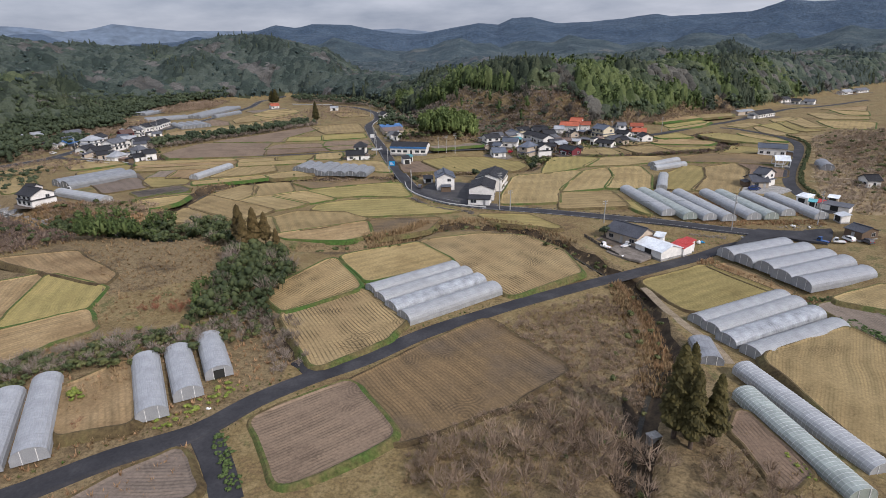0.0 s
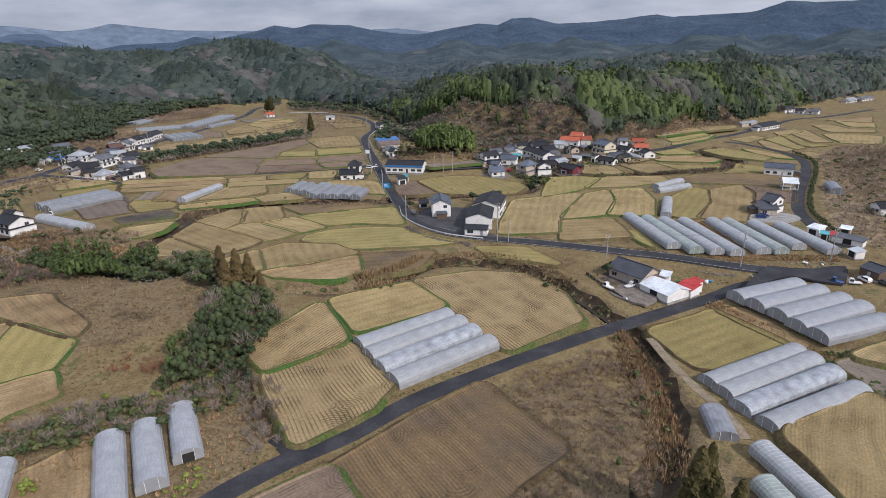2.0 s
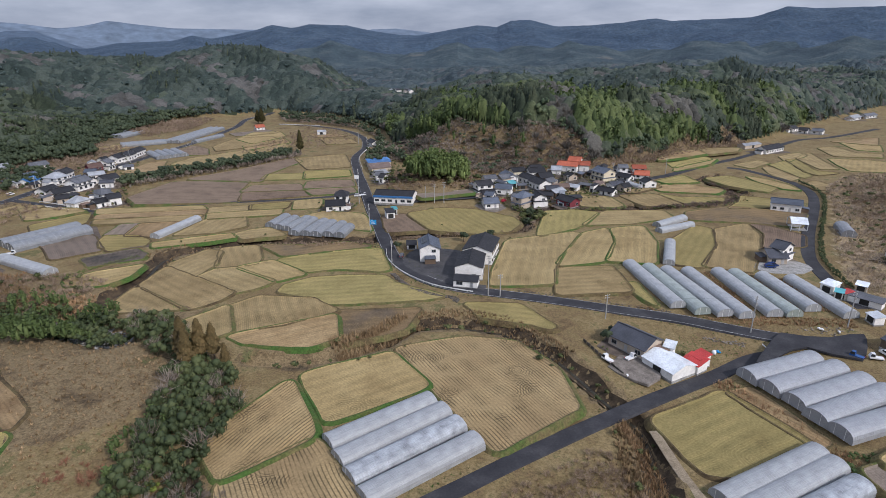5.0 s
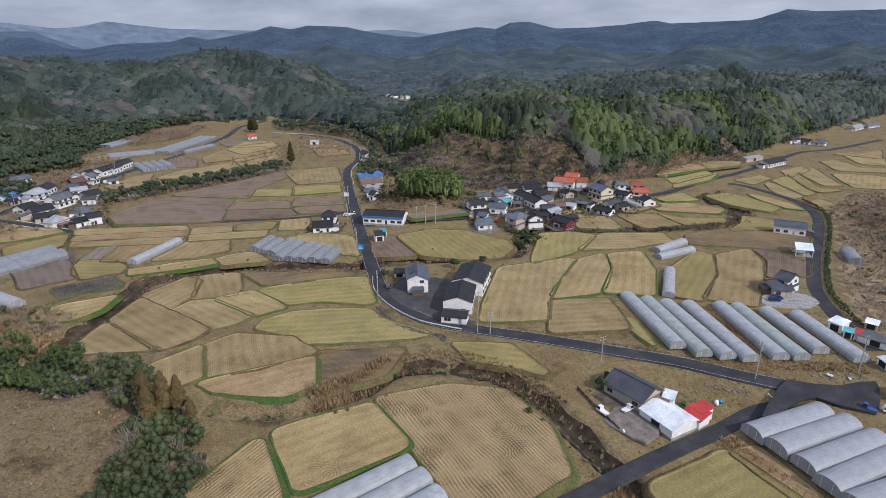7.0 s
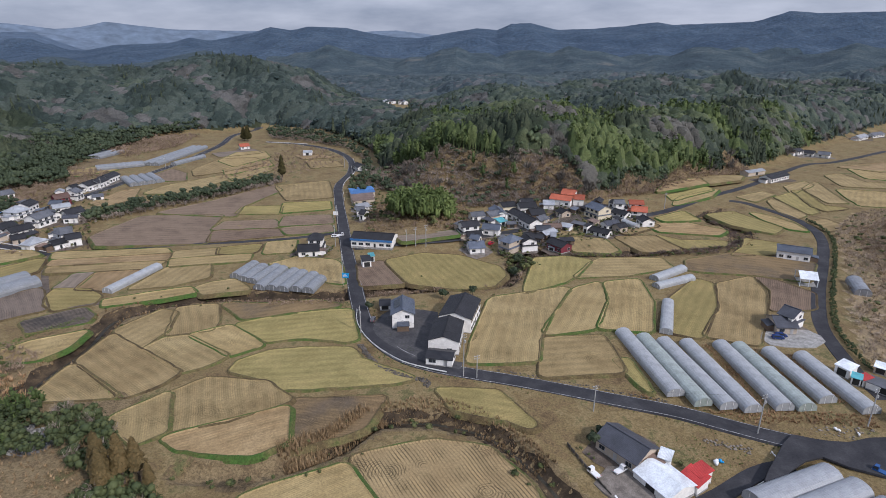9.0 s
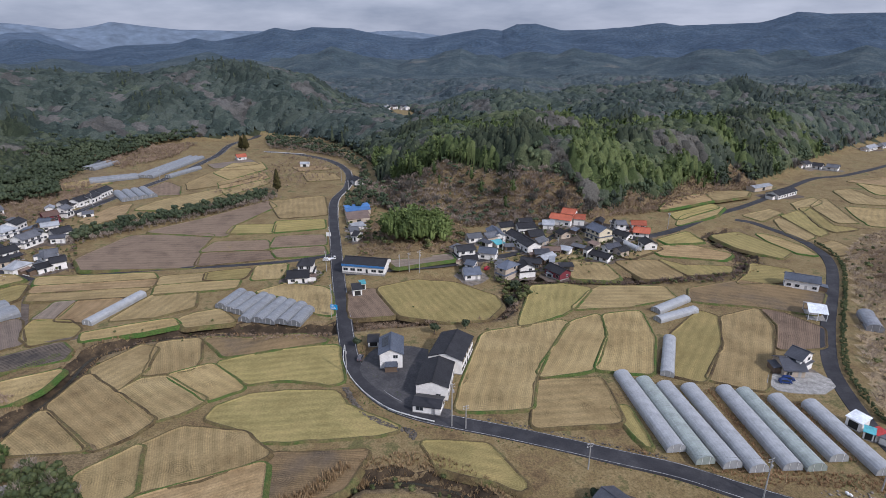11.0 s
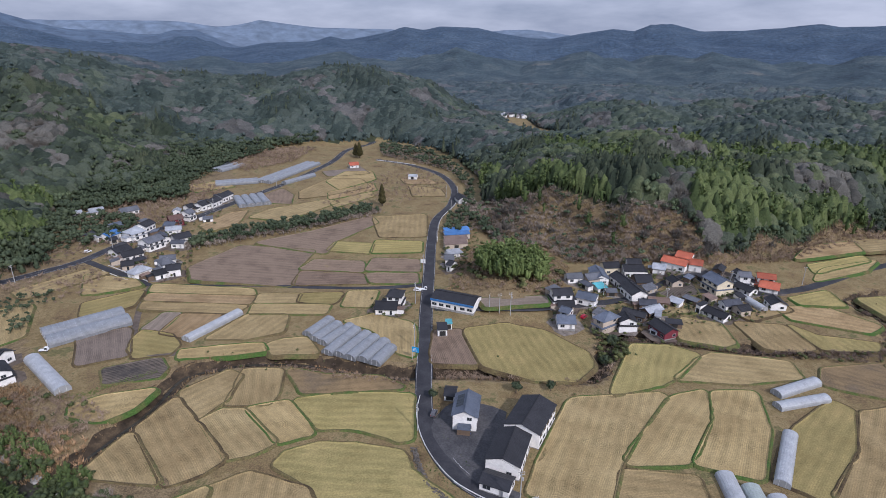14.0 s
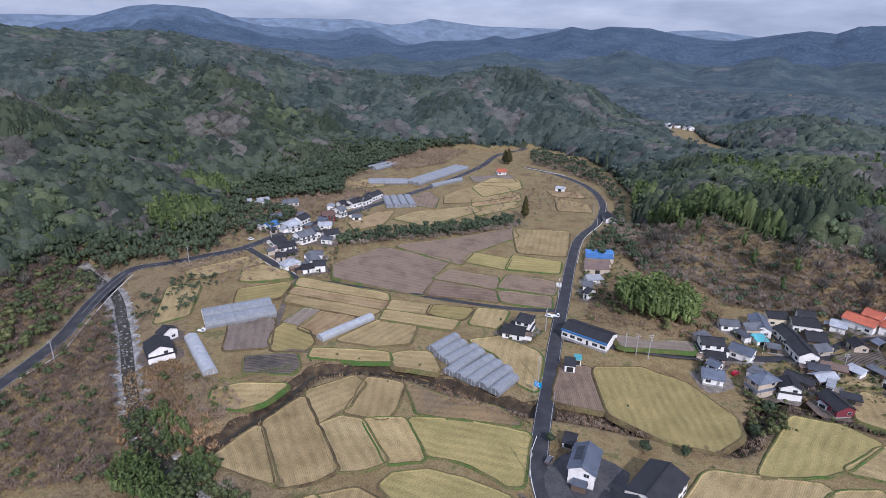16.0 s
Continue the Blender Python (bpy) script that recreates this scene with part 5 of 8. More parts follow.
            lv += [(a, b, c + 0.12) for a, b, c in lv]
            annex = part("annex", box_mesh("annex", 0, al, -aw / 2, aw / 2, -0.6, ah - 0.5, WALLS["brown" if own_rng.uniform() < 0.5 else wall][0]), top, "low lean-to annex", pose(s * (L + 0.02), 0, 0, 0, 0, 0 if s > 0 else 180))
            part("annex_roof", mesh_of("annex_roof", lv, [(3, 2, 1, 0), (4, 5, 6, 7), (0, 1, 5, 4), (1, 2, 6, 5), (2, 3, 7, 6), (3, 0, 4, 7)], ROOFS["rust" if own_rng.uniform() < 0.4 else roof][0]), annex)
    return top


house(29.7, 342.5, 20, 8.6, 7, 7.5, "dark", "white", "gable")
house(32, 338.5, 13, 7, 6, 4.2, "dark", "beige", "gable")
house(42.1, 348, -17, 8.5, 7, 5.5, "slate", "white", "gable")
house(35.5, 370.9, 21, 7.5, 6, 4.5, "grey", "white", "gable")
house(44.7, 372.9, 33, 8.1, 7, 5.5, "grey", "beige", "gable")
house(48.3, 378.3, -78, 13.7, 7, 5.5, "slate", "white", "gable")
house(54.6, 389.5, 19, 8.1, 7, 6, "dark", "cream", "gable")
house(67.3, 398.4, 8, 6.8, 6, 5, "dark", "white", "gable")
house(65.9, 388.1, 11, 9.9, 8, 6, "dark", "white", "gable")
house(59.9, 373.6, -63, 12.1, 7, 5.5, "dark", "white", "gable")
house(69.4, 375.9, 15, 7.8, 9, 6, "dark", "brown", "gable")
house(64.4, 361.5, -67, 11.6, 8, 6, "dark", "white", "gable")
house(71.1, 369, 40, 6.4, 6, 4, "grey", "beige", "gable")
house(48.6, 365.6, 33, 5.3, 5, 3, "teal", "white", "shed")
house(80.1, 393.9, -9, 5.9, 7, 5, "pale", "white", "gable")
house(89.3, 400.9, -27, 12.4, 8, 6, "red", "white", "gable")
house(94.5, 404.8, -26, 7.4, 8, 8, "red", "white", "gable")
house(99.4, 400.2, -13, 6.1, 7, 6, "red", "white", "gable")
house(32.5, 328.5, -24, 4.1, 5, 7, "slate", "white", "gable")
house(32.3, 325.6, 10, 7.2, 8, 5, "slate", "white", "gable")
house(49.8, 327, -45, 5.3, 10, 8.5, "slate", "beige", "hip")
house(58.4, 329.2, -78, 6.1, 7, 6.5, "dark", "white", "gable")
house(73.5, 326.8, -57, 10.1, 7, 5, "dark", "maroon", "gable")
house(72.8, 338.6, -11, 2.4, 5, 4, "pale", "white", "shed")
house(70.7, 326.7, -41, 3.2, 4, 2.5, "pale", "white", "shed")
house(-17.5, 329.8, -11, 20.7, 11, 6, "dark", "white", "store")
house(-47.7, 319.2, 9, 9.3, 8, 5, "dark", "white", "gable")
house(-45.3, 325.4, 3, 6.5, 8, 8.5, "dark", "white", "hip")
house(-18.7, 304.4, 17, 3.9, 5, 4, "dark", "white", "shed")
house(-16.9, 309.7, 16, 1.8, 3, 3.5, "teal", "white", "shed")
house(-37.4, 434.5, 28, 16, 5, 4, "blue", "beige", "shed")
house(-35.9, 427.4, 23, 15.7, 5, 4, "blue", "beige", "shed")
house(-34.7, 418, 24, 14.1, 5, 4, "rust", "beige", "shed")
house(-33.2, 410, 24, 13.5, 5, 4, "rust", "beige", "shed")
house(-32.2, 395.6, 36, 7.4, 6, 4, "pale", "white", "gable")
house(-31.1, 380.2, 13, 4.2, 6, 5.5, "grey", "white", "gable")
house(-27.6, 370.2, -24, 2.8, 6, 5, "dark", "white", "gable")
house(-186.6, 331.4, -16, 5.7, 10, 6, "pale", "white", "hip")
house(-178.6, 341.6, 56, 5.6, 9, 8, "grey", "white", "hip")
house(-171.9, 338.8, 39, 6.2, 7, 6, "dark", "white", "gable")
house(-176.3, 333.2, 56, 6, 6, 4.5, "dark", "white", "gable")
house(-217.8, 354.6, 77, 9, 8, 5, "dark", "white", "gable")
house(-208, 351.6, 60, 10.4, 8, 5, "dark", "white", "gable")
house(-208.6, 369.4, 77, 10.9, 9, 7, "grey", "white", "gable")
house(-205.9, 377.1, -18, 3.9, 6, 5, "dark", "white", "gable")
house(-197.7, 382, 58, 9.5, 8, 6, "dark", "white", "gable")
house(-241.4, 374.9, 88, 9.2, 7, 5, "blue", "white", "gable")
house(-246.1, 370.8, 69, 4, 6, 4, "pale", "white", "shed")
house(-228.6, 380.3, 75, 8.7, 10, 7, "pale", "white", "hip")
house(-232.9, 395, -85, 9.8, 8, 6, "dark", "white", "gable")
house(-222.1, 410.6, 50, 8, 8, 6.5, "brown", "maroon", "gable")
house(-220.8, 421.8, 87, 6.1, 8, 7, "grey", "white", "gable")
house(-232.5, 440.7, 74, 5.2, 7, 5, "dark", "white", "gable")
house(-225.8, 447, 83, 10.6, 8, 6, "dark", "white", "gable")
house(-223.4, 455.4, 90, 11.4, 8, 6, "dark", "white", "gable")
house(-224.3, 470.9, 88, 13.6, 8, 6, "dark", "white", "gable")
house(-297.9, 410.6, 47, 5.3, 6, 4, "pale", "white", "shed")
house(-287.7, 415.9, 56, 8.4, 7, 5, "pale", "white", "gable")
house(-267.8, 423.2, 59, 10.8, 8, 5, "grey", "white", "gable")
house(-167.9, 232.6, -28, 10.1, 9, 7, "dark", "white", "gable")
house(-176.3, 243.2, -5, 3.9, 7, 6, "dark", "white", "gable")
house(-48.7, 512.2, -65, 13, 7, 5, "dark", "white", "gable")
house(-170.5, 606.6, 32, 8.1, 8, 5, "red", "white", "gable")
house(-103.4, 575.1, 3, 7.3, 7, 4, "pale", "white", "shed")
house(105.5, 377.2, -64, 11, 9, 8, "slate", "cream", "gable")
house(119.2, 384.8, 1, 4.9, 6, 8, "grey", "white", "gable")
house(119.2, 378.1, -52, 8.6, 6, 4, "dark", "white", "gable")
house(130.2, 387.4, -8, 7.6, 6, 7, "red", "white", "gable")
house(131.3, 383.5, -20, 8.2, 9, 4.5, "red", "white", "gable")
house(99.2, 347, -44, 10.3, 6, 4, "dark", "white", "gable")
house(128.5, 364.1, -82, 7.3, 7, 5, "dark", "white", "gable")
house(93.2, 350.7, -55, 2.5, 4, 5, "dark", "white", "shed")
house(1.4, 248.9, -86, 11.5, 7.6, 7.6, "slate", "white", "gable", skirt_roof=False)
house(22.2, 249.0, 75, 17.1, 11.5, 7.5, "dark", "white", "store")
house(17.0, 232.7, 82, 15, 10, 6.5, "dark", "white", "store")
house(15.1, 220.9, -12, 8.4, 6, 3.6, "black", "white", "store")
house(-6.2, 260.8, 5, 3.9, 6, 3, "black", "white", "shed")
house(61.7, 179.4, -53, 11.8, 9, 5.5, "charcoal", "beige", "gable")
house(67.4, 168.8, -62, 10.3, 9, 4, "whiteroof", "white", "shed")
house(74.6, 169.2, -56, 4.9, 4.5, 3.4, "redsheet", "white", "shed")
house(76.7, 170.8, -66, 3.4, 4, 3.8, "redsheet", "white", "shed")
house(70, 175.4, -33, 2.7, 3.2, 4, "whiteroof", "white", "shed")
house(139.7, 244.2, -56, 4.7, 8, 7.5, "charcoal", "white", "gable")
house(135.8, 242.7, -5, 6.6, 9, 5, "charcoal", "beige", "gable")
house(181, 313.3, -27, 13.3, 7, 6, "slate", "white", "gable")
house(169.9, 284.4, -20, 6.4, 10, 5, "whiteroof", "steel", "frame")
house(138.7, 212.5, -64, 4.2, 4, 3.8, "whiteroof", "white", "shed")
house(150.5, 213.6, -44, 3.2, 3, 2.8, "whiteroof", "beige", "shed")
house(332.2, 569.7, 28, 8.6, 8, 5, "dark", "white", "gable")
house(344.7, 570.6, -45, 7.6, 8, 5, "dark", "white", "gable")
house(354.1, 564.4, -44, 8.6, 8, 5, "grey", "white", "gable")
house(453.5, 663, 37, 23.7, 8, 5, "pale", "white", "gable")
house(481.2, 679.1, 29, 23.1, 8, 5, "grey", "white", "gable")
house(261.1, 475.8, 34, 25.4, 9, 5.5, "dark", "white", "gable")
house(255.2, 494.7, 28, 20.1, 7, 4, "pale", "beige", "shed")
house(144.2, 202.5, -52, 9.5, 3.6, 3, "grey", "white", "shed")
house(140.6, 207.1, -77, 2.2, 3, 3, "redsheet", "white", "shed")
house(133.7, 173.9, -72, 5.9, 7, 4, "charcoal", "brown", "store")
house(182.2, 239.2, -3, 5.3, 7, 5, "dark", "white", "gable")
house(138.3, 190.1, -90, 3.9, 3, 3, "whiteroof", "white", "shed")
house(138.6, 207.5, -38, 1.2, 2.5, 3, "teal", "white", "shed")
house(114.1, 368.6, 30, 3.9, 3.9, 3.0, "dark", "white", "shed")
house(82.8, 356.5, -35, 6.1, 4.5, 3.0, "pale", "white", "shed")
house(90.4, 359.7, -40, 7.0, 3.1, 3.0, "grey", "brown", "shed")
house(101.1, 387.6, -64, 5.4, 4.5, 3.0, "dark", "brown", "shed")
house(78.8, 333.7, 3, 6.6, 3.6, 3.0, "dark", "brown", "shed")
house(47.6, 336.4, 67, 6.9, 4.5, 3.0, "grey", "white", "shed")
house(85.9, 378.5, -67, 5.7, 5.9, 4.6, "dark", "beige", "gable")
house(99.6, 363.8, -60, 6.0, 3.4, 3.0, "rust", "beige", "shed")
house(111.2, 353.5, 29, 5.6, 5.6, 4.6, "dark", "beige", "gable")
house(69.2, 349.9, 7, 7.1, 5.5, 4.6, "charcoal", "brown", "gable")
house(53.9, 360.6, 7, 5.0, 3.5, 3.0, "grey", "brown", "shed")
house(74.7, 353.2, 2, 8.7, 4.7, 4.6, "rust", "brown", "gable")
house(62.6, 337.8, -22, 9.7, 5.0, 4.6, "dark", "brown", "gable")
house(41.8, 365.0, -53, 7.5, 3.1, 3.0, "charcoal", "white", "shed")
house(110.5, 397.0, 66, 7.9, 4.5, 4.6, "dark", "brown", "gable")
house(70.6, 343.2, 42, 8.7, 5.1, 4.6, "pale", "brown", "gable")
house(26.1, 349.2, 53, 7.0, 4.4, 3.0, "grey", "beige", "shed")
house(93.7, 384.9, 57, 5.7, 3.1, 3.0, "slate", "brown", "shed")
house(121.3, 392.1, -62, 9.8, 4.8, 4.6, "dark", "white", "gable")
house(107.2, 358.1, 24, 8.4, 5.8, 4.6, "charcoal", "white", "gable")
house(-211.0, 381.2, -52, 7.5, 6.3, 4.6, "charcoal", "white", "gable")
house(-235.2, 370.0, 51, 4.4, 4.2, 3.0, "dark", "beige", "shed")
house(-212.1, 424.3, -56, 6.0, 3.4, 3.0, "dark", "white", "shed")
house(-251.7, 391.1, 70, 7.0, 5.4, 4.6, "slate", "white", "gable")
house(-185.0, 352.2, 30, 7.3, 5.7, 4.6, "grey", "white", "gable")
house(-194.3, 374.5, 16, 7.0, 4.7, 4.6, "charcoal", "white", "gable")
house(-212.4, 395.2, 37, 8.4, 6.0, 4.6, "pale", "white", "gable")
house(-219.3, 402.2, 5, 6.7, 5.7, 4.6, "slate", "brown", "gable")
house(-210.0, 341.3, -40, 3.8, 4.2, 3.0, "grey", "beige", "shed")
house(-232.7, 386.9, -47, 6.7, 6.2, 4.6, "pale", "brown", "gable")
house(-242.3, 405.8, 78, 6.1, 3.7, 3.0, "grey", "beige", "shed")
house(-234.7, 429.9, -62, 5.8, 4.6, 4.6, "pale", "white", "gable")
house(-205.5, 421.8, 32, 6.1, 4.8, 3.0, "grey", "white", "shed")
house(-252.7, 371.4, -80, 8.7, 5.2, 4.6, "charcoal", "brown", "gable")
house(-232.9, 475.1, -55, 3.7, 4.1, 3.0, "dark", "beige", "shed")
house(-198.9, 346.9, 58, 5.7, 3.5, 3.0, "dark", "brown", "shed")
house(-192.6, 337.5, -69, 6.2, 3.2, 3.0, "rust", "white", "shed")
house(-221.7, 389.5, -62, 5.3, 4.4, 3.0, "slate", "brown", "shed")
house(-233.8, 455.2, -60, 5.1, 3.4, 3.0, "grey", "brown", "shed")
house(-199.3, 338.3, 39, 5.5, 6.2, 4.6, "dark", "beige", "gable")

# blue fascia and pale shutters on the long roadside store
for store in [o for o in scene.objects if o.name.startswith("warehouse")][:1]:
    part("fascia", box_mesh("fascia", -10.6, 10.6, -5.98, -5.84, 3.3, 4.3, BLUE_FASCIA), store, "bright blue fascia board")
for white_house in [o for o in scene.objects if o.name.startswith("house")]:
    if abs(white_house.location.x - 1.4) < 0.5 and abs(white_house.location.y - 248.9) < 0.5:
        slope = math.degrees(math.atan2(0.24 * 7.6, 3.8))
        for gx_, gy_ in [(a, b) for a in (-3.2, -1.6, 0.0, 1.6) for b in (0.35, 0.65)]:
            solar = box_mesh("solar_panel", -0.75, 0.75, -0.6, 0.6, 0.0, 0.06, GLASS)
            part("solar_panel", solar, white_house, "dark solar panel", pose(gx_, -3.8 * gy_ - 0.1, 7.84 - 1.824 * gy_, slope, 0, 0))
YARD = mottled("yard_asphalt", (0.04, 0.04, 0.044), (0.085, 0.082, 0.082), 6.0, 0.6, 0.85, 0.15)


def yard(name, corners, mat, label):
    """A paved plot laid on the ground."""
    p = resample(corners, 4.0, True)
    top = float(np.max(crest(*p.T))) + 0.14
    k = len(p)
    mid = p.mean(0)
    verts = [(*(a + (a - mid) * 0.02), top - 0.6) for a in p] + [(*a, top) for a in p]
    faces = [(j, (j + 1) % k, k + (j + 1) % k, k + j) for j in range(k)] + [tuple(range(k, 2 * k))]
    return tagged(new(name, mesh_of(name, verts, faces, mat)), label, "yard", kind="structure")


yard("pavement", [(-9, 243), (-4, 258), (9, 258), (14, 256), (13, 226), (22, 220), (21, 216), (8, 222), (-1, 230)], YARD, "dark asphalt forecourt before the warehouse and house")
yard("pavement", [(51, 169), (56, 175), (66, 172), (63, 163), (59, 160)], GRAVEL, "gravel farmyard beside a white shed")
yard("pavement", [(126, 231), (128, 240), (145, 241), (146, 233), (140, 229)], CONCRETE, "pale concrete forecourt of a house")
yard("pavement", [(90.8, 168.2), (97.4, 175.8), (102.6, 181.4), (106.8, 184.9), (112.8, 182.6), (119.5, 181.7), (130.7, 183.6), (120.2, 169.2), (113.5, 172.6), (109.5, 176.2), (104.6, 174.9), (99.1, 171.6), (92.8, 166.4)], ASPHALT, "worn asphalt apron where the lane meets the road")


# ---- woods ----
def leaf_tuft(rng, centre, radii, count, size, up=0.25):
    """Loose three-cornered sprays over a rounded clump."""
    d = rng.normal(size=(count, 3))
    d /= np.linalg.norm(d, axis=1, keepdims=True)
    d[:, 2] = np.abs(d[:, 2]) * 0.9 - 0.25
    c = centre + d * radii * rng.uniform(0.75, 1.1, (count, 1))
    a = rng.normal(size=(count, 3))
    a -= (a * d).sum(1, keepdims=True) * d * 0.75
    a /= np.linalg.norm(a, axis=1, keepdims=True)
    b = np.cross(d, a) + 0.3 * rng.normal(size=(count, 3))
    s = size * rng.uniform(0.6, 1.3, (count, 1))
    v = np.stack([c + a * s, c - a * s * 0.6 + b * s * 0.8, c - a * s * 0.6 - b * s * 0.8], 1).reshape(-1, 3)
    return v, np.arange(3 * count).reshape(-1, 3)


def lump(rng, centre, radii, sides=6):
    """A rough closed clump: two rings and two poles."""
    v = [centre + np.array([0, 0, -0.8]) * radii]
    for h, r in ((-0.35, 0.9), (0.45, 0.82)):
        for k in range(sides):
            a = 2 * math.pi * (k + 0.5 * (h > 0)) / sides
            v.append(centre + np.array([math.cos(a) * r, math.sin(a) * r, h]) * radii * rng.uniform(0.8, 1.15))
    v.append(centre + np.array([0, 0, 1.0]) * radii)
    f = [(0, 1 + (k + 1) % sides, 1 + k) for k in range(sides)]
    for k in range(sides):
        n2, a, b = (k + 1) % sides, 1 + k, 1 + sides + k
        f += [(a, 1 + n2, b), (1 + n2, 1 + sides + n2, b), (b, 1 + sides + n2, 2 * sides + 1)]
    return np.array(v), np.array(f)


def joined(pieces):
    vs, fs, at = [], [], 0
    for v, f in pieces:
        vs.append(v)
        fs.append(f + at)
        at += len(v)
    return np.concatenate(vs), np.concatenate(fs)


def trunk_of(height, r, sides=4, lean=(0.0, 0.0)):
    v = [(r * math.cos(2 * math.pi * k / sides), r * math.sin(2 * math.pi * k / sides), -0.6) for k in range(sides)]
    v += [(0.35 * x + lean[0], 0.35 * y + lean[1], height) for x, y, _ in v]
    f = []
    for k in range(sides):
        j = (k + 1) % sides
        f += [(k, j, sides + j), (k, sides + j, sides + k)]
    return np.array(v, float), np.array(f)


def broadleaf(rng, sprays=26, clumps=3, sides=4):
    """Unit tree, one metre high and about 0.9 wide."""
    pieces = []
    for k in range(clumps):
        a, r = rng.uniform(0, 6.28), rng.uniform(0.08, 0.22) * (clumps > 1)
        c = np.array([math.cos(a) * r, math.sin(a) * r, rng.uniform(0.5, 0.72)])
        rad = np.array([0.27, 0.27, 0.25]) * rng.uniform(0.8, 1.15) * (1 + 0.22 * (3 - clumps))
        pieces.append(lump(rng, c, rad * np.array([0.85, 0.85, 0.66]) * rng.uniform(0.85, 1.15, 3), sides))
        pieces.append(leaf_tuft(rng, c, rad * np.array([1.1, 1.1, 0.85]), sprays // clumps, 0.1))
    return joined(pieces)


def conifer(rng, sprays=30):
    """Unit cedar: tiers of drooping sprays round a narrow cone."""
    sides = 6
    core = [(0.0, 0.0, 1.0)] + [(0.15 * math.cos(k), 0.15 * math.sin(k), 0.16) for k in np.linspace(0, 5.24, sides)]
    pieces = [(np.array(core), np.array([(0, 1 + k, 1 + (k + 1) % sides) for k in range(sides)]))]
    h = rng.uniform(0.1, 0.97, sprays)
    a = rng.uniform(0, 6.28, sprays)
    r = (1.0 - h) * 0.2 + 0.02
    out = np.stack([np.cos(a), np.sin(a), 0 * a], 1)
    sidew = np.stack([-np.sin(a), np.cos(a), 0 * a], 1)
    inner = out * (r * 0.4)[:, None] + np.stack([0 * h, 0 * h, h + 0.08], 1)
    tip = out * (r * rng.uniform(0.9, 1.3, sprays))[:, None] + np.stack([0 * h, 0 * h, h - 0.03], 1)
    w = (0.05 + 0.07 * (1 - h))[:, None]
    v = np.stack([inner, tip + sidew * w, tip - sidew * w], 1).reshape(-1, 3)
    pieces.append((v, np.arange(3 * sprays).reshape(-1, 3)))
    return joined(pieces)


def bamboo(rng, sprays=30):
    """Unit bamboo plume: a tall arching feather."""
    h = rng.uniform(0.3, 1.0, sprays)
    a = rng.uniform(0, 6.28, sprays)
    lean = np.stack([0.14 * h**3, 0 * h, h], 1)
    out = np.stack([np.cos(a), np.sin(a), 0.35 + 0 * a], 1)
    r = 0.2 * np.sin(np.pi * np.clip(h, 0, 1)) + 0.06
    c = lean + out * (r * rng.uniform(0.3, 1, sprays))[:, None]
    s = rng.uniform(0.05, 0.1, (sprays, 1))
    b = rng.normal(size=(sprays, 3)) * 0.6
    v = np.stack([c + out * s * 1.5, c - out * s * 0.7 + b * s, c - out * s * 0.7 - b * s], 1).reshape(-1, 3)
    return joined([(v, np.arange(3 * sprays).reshape(-1, 3)), lump(rng, np.array([0.03, 0, 0.58]), np.array([0.13, 0.13, 0.34]), 5)])


def planted(name, kinds, spots, mat, label, category="trees"):
    """Many plants as one mesh: spots are rows of x, y, z, height, spread."""
    if not len(spots):
        return None
    rng = np.random.default_rng(len(spots))
    spots = np.asarray(spots, float)
    pick = rng.integers(0, len(kinds), len(spots))
    turn = rng.uniform(0, 6.28, len(spots))
    vs, fs, at = [], [], 0
    for k, (v, f) in enumerate(kinds):
        mine = np.nonzero(pick == k)[0]
        if not len(mine):
            continue
        c, s = np.cos(turn[mine])[:, None], np.sin(turn[mine])[:, None]
        x = (v[None, :, 0] * c - v[None, :, 1] * s) * spots[mine, 4:5] + spots[mine, 0:1]
        y = (v[None, :, 0] * s + v[None, :, 1] * c) * spots[mine, 4:5] + spots[mine, 1:2]
        z = v[None, :, 2] * spots[mine, 3:4] + spots[mine, 2:3]
        vs.append(np.stack([x, y, z], -1).reshape(-1, 3))
        fs.append((f[None] + (np.arange(len(mine)) * len(v))[:, None, None] + at).reshape(-1, 3))
        at += len(mine) * len(v)
    me_ = tri_mesh(name, np.concatenate(vs), np.concatenate(fs), mat)
    me_.shade_smooth()
    return tagged(new(name, me_), label, category, kind="stuff")


def puff(rng, sprays=26, thick=0.055, long=1.0):
    """Unit leafless bush: a loose ball of fine upright twigs on a few limbs."""
    v = []
    for k in range(sprays):
        d = rng.normal(size=3)
        d /= np.linalg.norm(d)
        d[2] = abs(d[2])
        c = np.array([0, 0, 0.42]) + d * np.array([0.36, 0.36, 0.42]) * rng.uniform(0.45, 1.0)
        up = d * 0.5 + np.array([0, 0, 0.6]) + rng.normal(size=3) * 0.25
        up /= np.linalg.norm(up)
        w = np.cross(up, rng.normal(size=3))
        w *= thick / max(np.linalg.norm(w), 1e-6)
        v += [c + w - up * 0.1 * long, c - w - up * 0.1 * long, c + up * rng.uniform(0.12, 0.24) * long]
    for k in range(4):
        a = rng.uniform(0, 6.28)
        tip = np.array([0.25 * math.cos(a), 0.25 * math.sin(a), 0.65])
        w = np.array([-math.sin(a), math.cos(a), 0]) * 0.025
        v += [w, -w, tip]
    return np.array(v), np.arange(len(v)).reshape(-1, 3)


